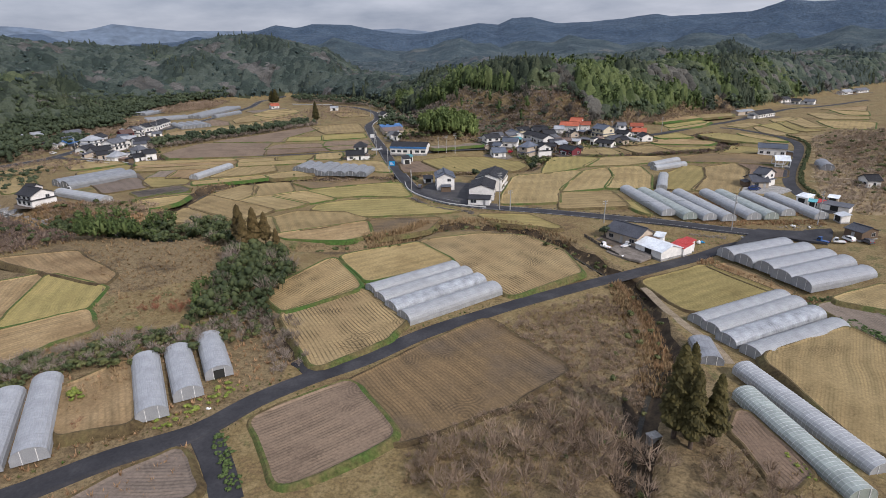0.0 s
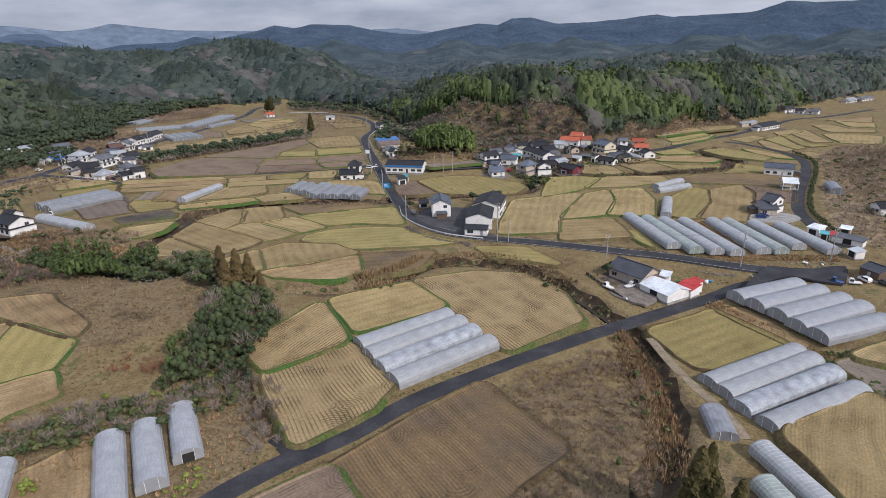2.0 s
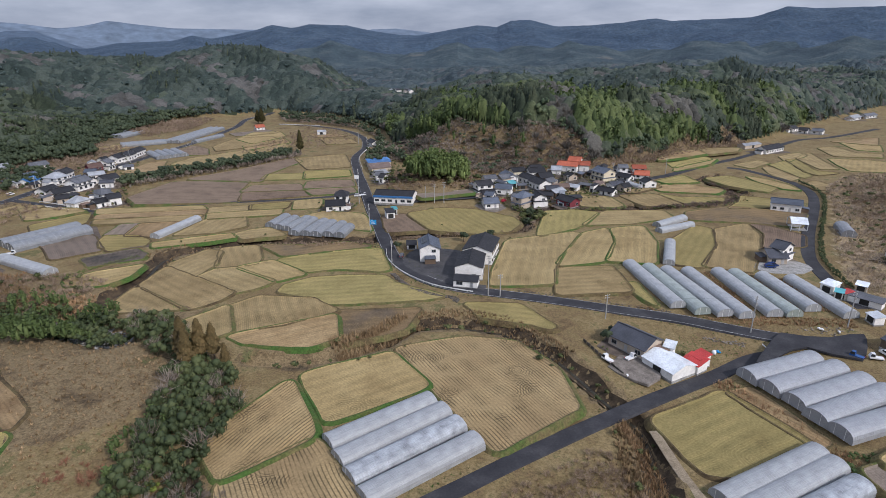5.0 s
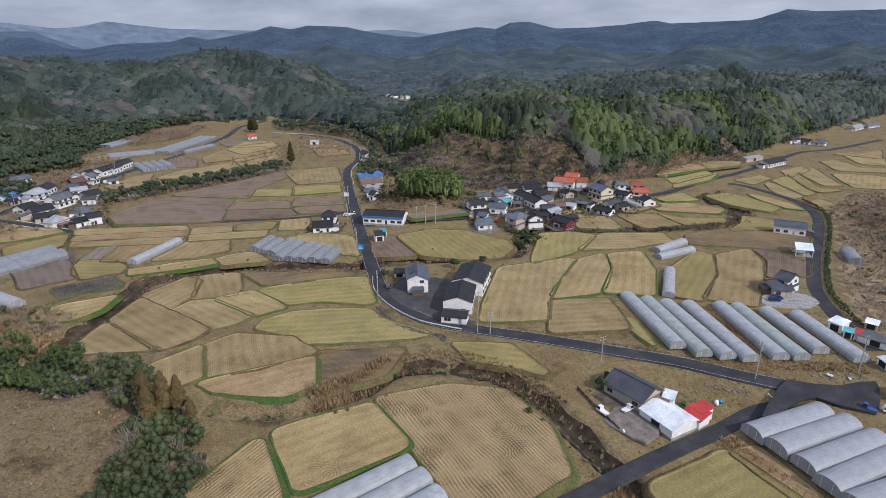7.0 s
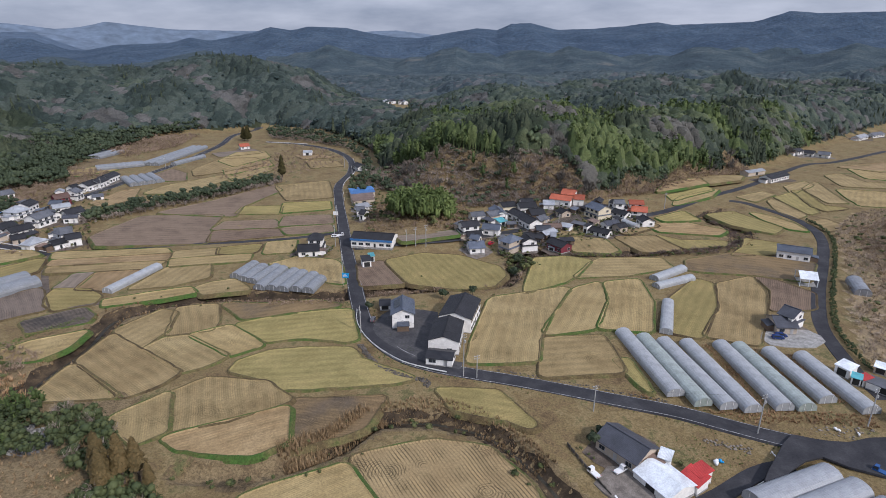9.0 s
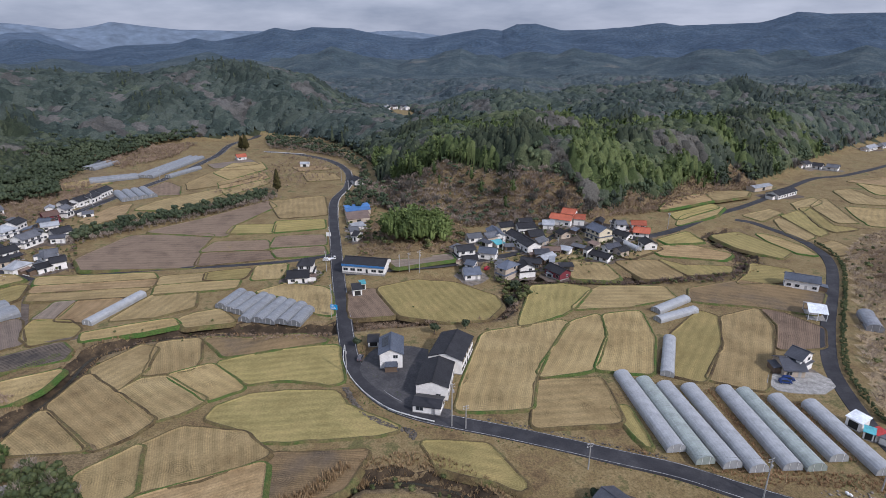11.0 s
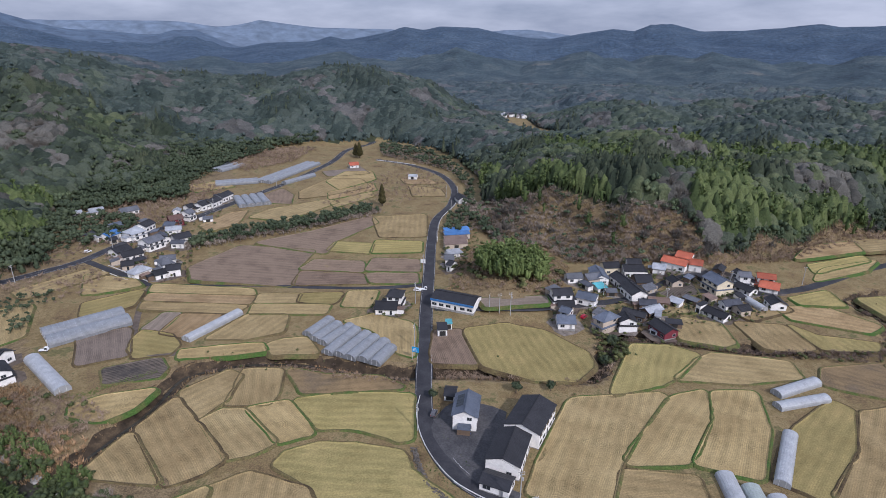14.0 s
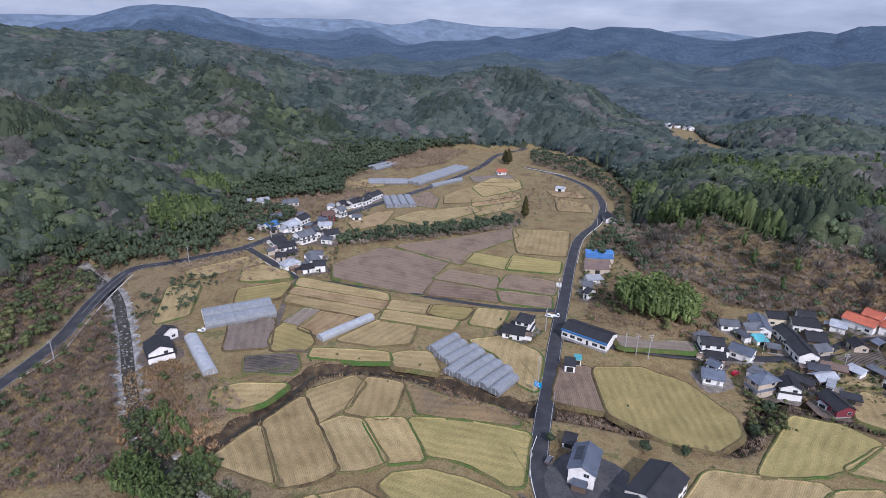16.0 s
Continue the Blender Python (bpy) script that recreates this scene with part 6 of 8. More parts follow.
LEAF_DARK = foliage("evergreen_leaves", (0.026, 0.038, 0.02), (0.07, 0.088, 0.045), (0.042, 0.058, 0.03))
LEAF_GLOSSY = foliage("light_evergreen_leaves", (0.036, 0.056, 0.032), (0.1, 0.125, 0.062), (0.062, 0.087, 0.045))
LEAF_THICKET = foliage("thicket_leaves", (0.025, 0.038, 0.016), (0.085, 0.1, 0.038), (0.048, 0.064, 0.025))
LEAF_CEDAR = foliage("cedar_needles", (0.03, 0.042, 0.026), (0.068, 0.08, 0.044), (0.046, 0.06, 0.034))
LEAF_SPIRE = foliage("brown_green_needles", (0.02, 0.018, 0.006), (0.085, 0.07, 0.02), (0.045, 0.04, 0.012))
LEAF_BAMBOO = foliage("bamboo_leaves", (0.036, 0.058, 0.018), (0.115, 0.148, 0.05), (0.068, 0.098, 0.03))
LEAF_GREY = foliage("grey_winter_crowns", (0.06, 0.055, 0.046), (0.17, 0.152, 0.128), (0.105, 0.096, 0.081))
LEAF_RUST = foliage("rusty_needles", (0.045, 0.032, 0.012), (0.13, 0.09, 0.035), (0.08, 0.06, 0.022))
# evergreen leaves of the middle distance, their green tinted with painted haze
LEAF_MIDWAY_HAZED = foliage("hazed_midway_leaves", (0.031, 0.049, 0.048), (0.066, 0.09, 0.08), (0.044, 0.066, 0.062))
TWIG = foliage("bare_twigs", (0.125, 0.088, 0.06), (0.35, 0.265, 0.19), (0.23, 0.17, 0.122))
TWIG_GREY = foliage("grey_bare_twigs", (0.11, 0.088, 0.07), (0.34, 0.285, 0.235), (0.2, 0.165, 0.135))
REED = foliage("dry_reeds", (0.12, 0.08, 0.042), (0.36, 0.255, 0.14), (0.23, 0.158, 0.083))
REED_RUST = foliage("orange_brown_reeds", (0.15, 0.088, 0.045), (0.42, 0.27, 0.15), (0.28, 0.175, 0.092))
SHRUB = foliage("shrub_leaves", (0.03, 0.042, 0.014), (0.14, 0.14, 0.055), (0.07, 0.082, 0.028))
TWIG_DARK = foliage("dark_bare_twigs", (0.07, 0.05, 0.042), (0.21, 0.155, 0.12), (0.13, 0.096, 0.078))
BARK = mottled("bark", (0.06, 0.045, 0.035), (0.14, 0.11, 0.085), 0.6, 0.12, 0.95, 0.6)


def full_crown(rng, lumps=3, sprays=48, leaf=0.066):
    """Unit broadleaf crown for trees seen near: several clumps with fine sprays, gaps between."""
    pieces = [trunk_of(0.5, 0.03, 3)]
    for k in range(lumps):
        a, r = 6.28 * k / lumps + rng.uniform(-0.4, 0.4), rng.uniform(0.1, 0.26)
        c = np.array([math.cos(a) * r, math.sin(a) * r, rng.uniform(0.42, 0.74)])
        rad = np.array([0.23, 0.23, 0.21]) * rng.uniform(0.8, 1.25)
        pieces.append(lump(rng, c, rad * 0.78, 4))
        pieces.append(leaf_tuft(rng, c, rad * 1.05, sprays // lumps, leaf))
    return joined(pieces)


maker = np.random.default_rng(5)
NEAR_BROADS = [full_crown(maker) for _ in range(7)]
THICKETS = [full_crown(maker, 4, 150, 0.045) for _ in range(5)]
MISTS = [puff(maker, 42, 0.022, 1.3) for _ in range(6)]
HAZES = [puff(maker, 85, 0.011, 1.5) for _ in range(6)]
CEDARS = [conifer(maker, 34) for _ in range(6)]
PLUMES = [bamboo(maker, 36) for _ in range(5)]
GREYS = [puff(maker, 60, 0.03, 1.5) for _ in range(6)]


def jittered(x0, x1, y0, y1, step, rng):
    xs, ys = np.meshgrid(np.arange(x0, x1, step), np.arange(y0, y1, step))
    xs = xs.ravel() + rng.uniform(-0.48, 0.48, xs.size) * step
    ys = ys.ravel() + rng.uniform(-0.48, 0.48, ys.size) * step
    return xs, ys


wood = np.random.default_rng(11)


def wooded(tx, ty):
    """Where the woods stand: a yes or no, and the scrub at their foot."""
    west_d, mid_d = -side(tx, ty, FOOT_WEST), -side(tx, ty, FOOT_MID)
    az = np.degrees(np.arctan2(tx - 20, ty - 60))
    ok = (hills(tx, ty) > 2.0) & (np.maximum(west_d, mid_d) > 1) & (away(tx, ty, HIGHWAY) > 8) & (away(tx, ty, MAIN_ROAD) > 7) & (away(tx, ty, SIDE_VALLEY) > 16)
    ok |= (np.maximum(west_d, mid_d) > 45) & (away(tx, ty, SIDE_VALLEY) > 16) & (away(tx, ty, HIGHWAY) > 8)
    ok |= (ranges(tx, ty) > 4) | (ty > 1000)
    scrub = (mid_d > -3) & (mid_d < 10 + 13 * rough(tx, ty, 17, 3)) & (tx > 36) & (tx < 260) & (ty < 520)
    scrub |= (west_d > -2) & (west_d < 22) & (ty < 330) & (rough(tx, ty, 30, 4) > -0.3)
    scrub |= inside(tx, ty, BARE_SLOPE)
    return ok & (az > -76) & (az < 44), scrub, west_d, mid_d


def growth(tx, ty):
    """Kind of wood at a spot: 0 dark evergreen, 1 light evergreen, 2 leafless grey, 3 bamboo, 4 cedar."""
    west_d = -side(tx, ty, FOOT_WEST)
    # few light kinds in the west: their darker colour stands in for cloud shade
    kind_ = np.where(rough(tx, ty, 37, 15) + 0.5 * rough(tx, ty, 11, 7) > np.where(tx < -60, 0.62, 0.05), 1, 0)
    kind_ = np.where(rough(tx, ty, 26, 2) + 0.6 * rough(tx, ty, 8, 3) > 0.42, 2, kind_)
    middle = (tx > -60) & (ty < 640)
    kind_ = np.where(middle & (rough(tx, ty, 20, 9) + 0.4 * rough(tx, ty, 7, 3) > 0.34), 3, kind_)
    kind_ = np.where((west_d > 0) & (west_d < 70) & (ty < 460) & (ty > 270) & (rough(tx, ty, 19, 12) > 0.35), 3, kind_)
    # lighter kinds on the right slopes stand in for sunlight falling there
    kind_ = np.where((tx + 60 * rough(tx, ty, 40, 1) > 230 + 0.12 * ty) & (kind_ < 2), np.where(rough(tx, ty, 9, 4) > 0.35, 2, 1), kind_)
    kind_ = np.where(rough(tx, ty, 29, 6) + 0.2 * rough(tx, ty, 9, 1) > 0.55, 4, kind_)
    kind_ = np.where(bump(tx, ty, 58, 466, 34, 20, 1.0, -30) > 0.5, 4, kind_)
    kind_ = np.where((bump(tx, ty, 120, 446, 22, 22, 1.0) > 0.5) | (bump(tx, ty, 95, 500, 70, 22, 1.0, 10) > 0.6), 3, kind_)
    return kind_


def crowns_over(ux, uy, cell, want, seed, near):
    """Upper envelope of the crowns of a jittered stand: height over the ground, the crown's number and its kind."""
    ix, iy = np.floor(ux / cell).astype(int), np.floor(uy / cell).astype(int)
    best, who, sort = np.zeros(ux.shape), np.zeros(ux.shape, int), np.zeros(ux.shape, int)
    for ox in (-1, 0, 1):
        for oy in (-1, 0, 1):
            jx, jy = ix + ox, iy + oy
            key = ((jx * 73856093) ^ (jy * 19349663) ^ (seed * 83492791)) & 0xFFFFFFFF
            key = ((key ^ (key >> 15)) * 224682251) & 0xFFFFFFFF
            key = ((key ^ (key >> 13)) * 326648991) & 0xFFFFFFFF
            key = key ^ (key >> 16)
            draw = [(((key * m) & 0xFFFFFFFF) >> 8) / 2.0**24 for m in (1, 48271, 69621, 16807)]
            px, py = (jx + 0.12 + 0.76 * draw[0]) * cell, (jy + 0.12 + 0.76 * draw[1]) * cell
            kind_ = growth(px, py)
            d = np.hypot(ux - px, uy - py)
            if want == "round":
                r = cell * (0.56 + 0.3 * draw[2])
                tall = np.where(kind_ == 2, 6.8, 7.8) * (0.72 + 0.62 * draw[3]) * near
                h = tall * (0.4 + 0.6 * np.sqrt(np.clip(1 - (d / r) ** 2, 0, 1)))
                ok = (kind_ < 3) & (d < r)
            else:
                r = cell * (0.74 + 0.3 * draw[2])
                cone = 14.5 * (0.8 + 0.4 * draw[3]) * (1 - 0.58 * d / r)
                plume = 12.0 * (0.7 + 0.5 * draw[3]) * (1 - 0.55 * (d / r) ** 1.4)
                h = np.where(kind_ == 4, cone, plume) * near
                ok = (kind_ >= 3) & (d < r)
            take = ok & (h > best)
            best, who, sort = np.where(take, h, best), np.where(take, key * 2 + (want == "round"), who), np.where(take, kind_, sort)
    return best, who, sort


def canopy_leaves(name, dark, light, third, leaf=0.9):
    """Leaf canopy: every crown has its own shade, broken up by clumps and sprays."""
    m, n, l, b = material(name, 0.85)
    geo = n.new("ShaderNodeNewGeometry")
    patch_, clump, spray = noise_of(n, l, 34.0, 3), noise_of(n, l, leaf * 2.6, 4, 0.6), noise_of(n, l, leaf, 5, 0.7)
    add, spread = n.new("ShaderNodeMath"), n.new("ShaderNodeMath")
    add.operation = "MULTIPLY_ADD"
    add.inputs[1].default_value = 0.42
    l.new(geo.outputs["Random Per Island"], add.inputs[0])
    l.new(patch_, add.inputs[2])
    spread.operation = "MULTIPLY_ADD"
    spread.inputs[1].default_value = 0.35
    l.new(clump, spread.inputs[0])
    l.new(add.outputs[0], spread.inputs[2])
    c = ramp_of(n, l, spread.outputs[0], (0.55, dark), (0.85, third), (1.15, light))
    g = ramp_of(n, l, spray, (0.3, (0.5,) * 3), (0.7, (1.5,) * 3))
    l.new(blend(n, l, c, g, 1.0, "MULTIPLY"), b.inputs["Base Color"])
    both = n.new("ShaderNodeMath")
    both.operation = "MULTIPLY_ADD"
    both.inputs[1].default_value = 0.5
    l.new(spray, both.inputs[0])
    l.new(clump, both.inputs[2])
    relief(n, l, b, both.outputs[0], 0.75, leaf * 1.2)
    return m


CANOPY = [
    canopy_leaves("evergreen_canopy", (0.012, 0.019, 0.013), (0.056, 0.07, 0.046), (0.028, 0.039, 0.026)),
    canopy_leaves("light_evergreen_canopy", (0.02, 0.031, 0.015), (0.078, 0.094, 0.046), (0.043, 0.058, 0.028)),
    canopy_leaves("leafless_canopy", (0.036, 0.036, 0.031), (0.1, 0.096, 0.083), (0.061, 0.06, 0.051)),
    canopy_leaves("bamboo_canopy", (0.022, 0.036, 0.012), (0.085, 0.108, 0.038), (0.046, 0.066, 0.021), 0.7),
    canopy_leaves("cedar_canopy", (0.014, 0.022, 0.013), (0.046, 0.057, 0.032), (0.026, 0.037, 0.021), 0.7),
]
# the same five kinds farther off, haze mixed in as a bluer colour
CANOPY_MID_HAZED = [
    canopy_leaves("hazed_midway_evergreen_canopy", (0.019, 0.03, 0.026), (0.056, 0.072, 0.06), (0.033, 0.048, 0.041), 1.4),
    canopy_leaves("hazed_midway_light_canopy", (0.024, 0.037, 0.028), (0.068, 0.085, 0.059), (0.042, 0.058, 0.042), 1.4),
    canopy_leaves("hazed_midway_leafless_canopy", (0.044, 0.044, 0.042), (0.1, 0.098, 0.092), (0.067, 0.067, 0.062), 1.4),
    canopy_leaves("hazed_midway_bamboo_canopy", (0.027, 0.042, 0.026), (0.078, 0.098, 0.056), (0.048, 0.067, 0.04), 1.2),
    canopy_leaves("hazed_midway_cedar_canopy", (0.017, 0.027, 0.023), (0.044, 0.058, 0.048), (0.028, 0.041, 0.034), 1.2),
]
# beyond 1 km: still more blue haze put into the leaf colours
CANOPY_FAR_HAZED = [
    canopy_leaves("hazed_far_evergreen_canopy", (0.03, 0.045, 0.055), (0.06, 0.079, 0.085), (0.042, 0.061, 0.069), 2.2),
    canopy_leaves("hazed_far_light_canopy", (0.033, 0.05, 0.055), (0.068, 0.087, 0.085), (0.047, 0.067, 0.069), 2.2),
    canopy_leaves("hazed_far_leafless_canopy", (0.05, 0.056, 0.062), (0.09, 0.095, 0.098), (0.068, 0.073, 0.077), 2.2),
    canopy_leaves("hazed_far_bamboo_canopy", (0.033, 0.05, 0.055), (0.068, 0.087, 0.085), (0.047, 0.067, 0.069), 2.2),
    canopy_leaves("hazed_far_cedar_canopy", (0.027, 0.042, 0.05), (0.055, 0.073, 0.08), (0.038, 0.056, 0.064), 2.2),
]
fringe = []
for x0, x1, y0, y1, step, mats_ in ((-430, 432, 100, 500, 1.35, CANOPY), (-432, 432, 498, 641, 1.9, CANOPY), (-640, -429, 100, 641, 2.1, CANOPY), (430, 640, 380, 641, 2.1, CANOPY), (-860, 900, 639, 1011, 2.9, CANOPY_MID_HAZED), (-860, -639, 100, 641, 2.9, CANOPY_MID_HAZED), (-1320, -858, 300, 1011, 4.6, CANOPY_MID_HAZED), (639, 900, 380, 641, 2.9, CANOPY_MID_HAZED), (-1250, 1300, 1008, 1500, 5.5, CANOPY_FAR_HAZED)):
    ux, uy = np.meshgrid(np.arange(x0, x1 + step, step), np.arange(y0, y1 + step, step))
    ok, scrub, west_d, mid_d = wooded(ux, uy)
    ok &= ~scrub
    rows_ok, cols_ok = np.nonzero(ok.any(1))[0], np.nonzero(ok.any(0))[0]
    if not len(rows_ok):
        continue
    jig = wood.uniform(-0.3, 0.3, (2, *ux.shape)) * step
    ux, uy = ux + jig[0], uy + jig[1]
    stand = 1.0 if step < 2.5 else 1.1 if step < 5 else 1.3
    h1, w1, k1 = crowns_over(ux, uy, 6.2 * stand, "round", 1, stand)
    h2, w2, k2 = crowns_over(ux, uy, 3.7 * stand, "slim", 2, 1.0)
    tall = np.maximum(np.maximum(h1, h2), 3.0)
    rim = ok.copy()
    rim[[0, -1]], rim[:, [0, -1]] = False, False
    rim[1:-1, 1:-1] = ok[:-2, 1:-1] & ok[2:, 1:-1] & ok[1:-1, :-2] & ok[1:-1, 2:]
    deep = rim.astype(float) * 0.5
    for share in (0.3, 0.2):
        rim[1:-1, 1:-1] = rim[1:-1, 1:-1] & rim[:-2, 1:-1] & rim[2:, 1:-1] & rim[1:-1, :-2] & rim[1:-1, 2:]
        deep = deep + share * rim
    tall = np.maximum(tall * deep, 0.1)
    who, sort = np.where(h2 > h1, w2, w1), np.where(h2 > h1, k2, k1)
    if y0 < 1000:
        tall = tall * (0.3 + 0.7 * ramp(np.maximum(west_d, mid_d), 0, 7))
    uz = land(ux, uy) + tall + (0.35 * rough(ux, uy, 0.7, 2) + wood.normal(0, 0.22, ux.shape)) * min(1.6, step * 0.75)
    fringe.append(np.stack([ux, uy], -1)[ok & (deep < 0.95) & (wood.uniform(size=ux.shape) < 0.085 * step)])
    cell = ok[:-1, :-1] & ok[1:, :-1] & ok[:-1, 1:] & ok[1:, 1:]
    number = np.arange(ux.size).reshape(ux.shape)
    a_, b_, c_, d_ = number[:-1, :-1][cell], number[:-1, 1:][cell], number[1:, 1:][cell], number[1:, :-1][cell]
    tris_ = np.concatenate([np.stack([a_, b_, c_], 1), np.stack([a_, c_, d_], 1)])
    # each crown is a shell of its own
    lead = tris_[np.arange(len(tris_)), np.argmax(uz.ravel()[tris_], 1)]
    owner, sort_ = who.ravel()[lead], sort.ravel()[lead]
    pair_ = tris_ + owner[:, None].astype(np.int64) * ux.size
    used, tris_ = np.unique(pair_, return_inverse=True)
    corners_ = np.stack([ux.ravel(), uy.ravel(), uz.ravel()], 1)[used % ux.size]
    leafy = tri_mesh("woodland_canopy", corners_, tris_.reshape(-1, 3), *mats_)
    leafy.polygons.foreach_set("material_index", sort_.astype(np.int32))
    leafy.shade_smooth()
    tagged(new("woodland_canopy", leafy), "closed winter canopy of evergreen, bamboo and leafless crowns", "woods", kind="stuff")

spots = {}
for reach, x0, x1, y0, y1, step in (("near", -560, 430, 100, 620, 5.6), ("midway", -820, -560, 100, 620, 8.5), ("midway", -820, 430, 620, 1000, 8.5), ("midway", 430, 900, 380, 1000, 8.5)):
    tx, ty = jittered(x0, x1, y0, y1, step, wood)
    ok, scrub, west_d, mid_d = wooded(tx, ty)
    u = wood.uniform(size=tx.size)
    rim = (np.maximum(west_d, mid_d) < 16) | scrub
    ok &= ~(scrub & (u < 0.8)) & (rim | (u < 0.55))
    tx, ty, scrub = tx[ok], ty[ok], scrub[ok]
    tz, sort = land(tx, ty), growth(tx, ty)
    size = wood.uniform(0.65, 1.1, tx.size)
    sort = np.where(scrub & (sort != 3), 2, sort)
    for key, number, tall, wide in (("cedar", 4, 17.0, 13.0), ("bamboo", 3, 15.5, 10.5), ("grey", 2, 8.5, 9.0), ("light", 1, 11.5, 8.5), ("broad", 0, 11.5, 8.5)):
        spots.setdefault((reach, key), []).append(np.stack([tx, ty, tz, tall * size, wide * size], 1)[sort == number])
edge_ = np.concatenate(fringe)
edge_ = edge_[edge_[:, 1] < 660]
e_sort, e_size = growth(edge_[:, 0], edge_[:, 1]), wood.uniform(0.5, 0.95, len(edge_))
for key, number, tall, wide in (("cedar", 4, 14.0, 13.0), ("bamboo", 3, 12.0, 10.5), ("grey", 2, 8.0, 9.0), ("light", 1, 9.0, 8.5), ("broad", 0, 9.0, 8.5)):
    spots[("near", key)].append(np.stack([edge_[:, 0], edge_[:, 1], land(edge_[:, 0], edge_[:, 1]), tall * e_size, wide * e_size], 1)[e_sort == number])
spots = {k: np.concatenate(v) for k, v in spots.items()}
for (reach, key), some in spots.items():
    kinds_ = {"cedar": CEDARS, "bamboo": PLUMES, "grey": GREYS, "broad": NEAR_BROADS, "light": NEAR_BROADS}[key]
    mat_ = {"near": {"cedar": LEAF_CEDAR, "bamboo": LEAF_BAMBOO, "grey": LEAF_GREY, "broad": LEAF_DARK, "light": LEAF_GLOSSY}, "midway": {"cedar": LEAF_CEDAR, "bamboo": LEAF_BAMBOO, "grey": LEAF_GREY, "broad": LEAF_MIDWAY_HAZED, "light": LEAF_MIDWAY_HAZED}}[reach][key]
    word_ = {"cedar": "dark pointed cedars", "bamboo": "yellow-green feathery bamboo", "grey": "grey leafless winter trees", "broad": "dense dark evergreen broadleaf trees", "light": "olive green broadleaf trees"}[key]
    name_ = {"cedar": "cedar_woodland", "bamboo": "bamboo_woodland", "grey": "bare_woodland", "broad": "broadleaf_woodland", "light": "broadleaf_woodland"}[key]
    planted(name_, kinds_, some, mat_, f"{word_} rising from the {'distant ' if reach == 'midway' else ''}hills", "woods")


# ---- plants of the valley ----
def band(line, half, step, rng, low, high, wide=0.9):
    """Plants scattered along a line: rows of x, y, z, height, spread."""
    p = resample(line, step)
    n = across(p)
    rows_ = []
    for a, u in zip(p, n):
        for s in np.arange(-half, half + 0.01, step):
            q = a + u * (s + rng.uniform(-0.5, 0.5) * step) + rng.uniform(-0.5, 0.5, 2) * step
            h = rng.uniform(low, high)
            rows_.append((q[0], q[1], 0.0, h, h * wide * rng.uniform(0.8, 1.3)))
    r = np.array(rows_)
    r = r[(away(r[:, 0], r[:, 1], MAIN_ROAD) > 3.7) & (away(r[:, 0], r[:, 1], LANE) > 2.7)]
    r[:, 2] = land(r[:, 0], r[:, 1])
    return r


def patch(corners, step, rng, low, high, wide=0.9, keep=1.0):
    xs, ys = [c[0] for c in corners], [c[1] for c in corners]
    px, py = jittered(min(xs), max(xs), min(ys), max(ys), step, rng)
    ok = inside(px, py, corners) & (rng.uniform(size=px.size) < keep)
    for paved in (HIGHWAY, MAIN_ROAD, EAST_ROAD, BRIDGE_LANE):
        ok &= away(px, py, paved) > 5.5
    for paved in (LANE, SIDE_LANE, FIELD_ROAD, VILLAGE_ROAD):
        ok &= away(px, py, paved) > 3.2
    ok &= away(px, py, RIVER) > 3.4
    px, py = px[ok], py[ok]
    h = rng.uniform(low, high, px.size)
    return np.stack([px, py, land(px, py), h, h * wide * rng.uniform(0.8, 1.3, px.size)], 1)


def grass_tuft(rng, count=9):
    """Unit tussock of arching blades."""
    v = []
    for _ in range(count):
        a, t, r = rng.uniform(0, 6.28), rng.uniform(0.1, 0.6), rng.uniform(0, 0.25)
        foot = np.array([r * math.cos(a), r * math.sin(a), 0])
        tip = foot + np.array([math.cos(a) * math.sin(t), math.sin(a) * math.sin(t), math.cos(t)]) * rng.uniform(0.6, 1.1)
        w = np.array([-math.sin(a), math.cos(a), 0]) * 0.09
        v += [foot + w, foot - w, tip]
    return np.array(v), np.arange(len(v)).reshape(-1, 3)


def boulder(rng):
    """Unit rounded stone."""
    return lump(rng, np.array([0, 0, 0.1]), np.array([0.5, 0.42, 0.3]), 6)


grow = np.random.default_rng(23)
TUFTS = [grass_tuft(grow) for _ in range(5)]
BUSHES = [broadleaf(grow, 42) for _ in range(5)]
GROVE = [(-90, 193), (-70, 188), (-52, 163), (-44, 160), (-40, 140), (-44, 118), (-56, 112), (-60, 150), (-66, 166), (-80, 176)]
ORCHARD = [(12, 116), (40, 136), (46, 122), (42, 100), (34, 84), (28, 66), (-6, 66), (-6, 76), (12, 86), (25, 97)]
planted("grove", THICKETS, np.concatenate([patch(GROVE, 2.6, grow, 3.0, 6.5), band([(-142, 203), (-117, 196), (-95, 189)], 5, 2.6, grow, 3, 5.5)]), LEAF_THICKET, "dense dark green thicket beside the fallow meadow", "thicket")
planted("young_bamboo", PLUMES, np.concatenate([patch([(-140, 200), (-95, 186), (-92, 196), (-138, 210)], 2.4, grow, 4, 6.5, 0.7), patch([(-124, 184), (-112, 194), (-92, 186), (-98, 174), (-114, 174)], 2.2, grow, 5, 8, 0.7), patch([(-62, 120), (-50, 116), (-50, 150), (-60, 150)], 3.4, grow, 3, 5, 0.8)]), LEAF_BAMBOO, "light green bamboo thickets by the stream", "bamboo")
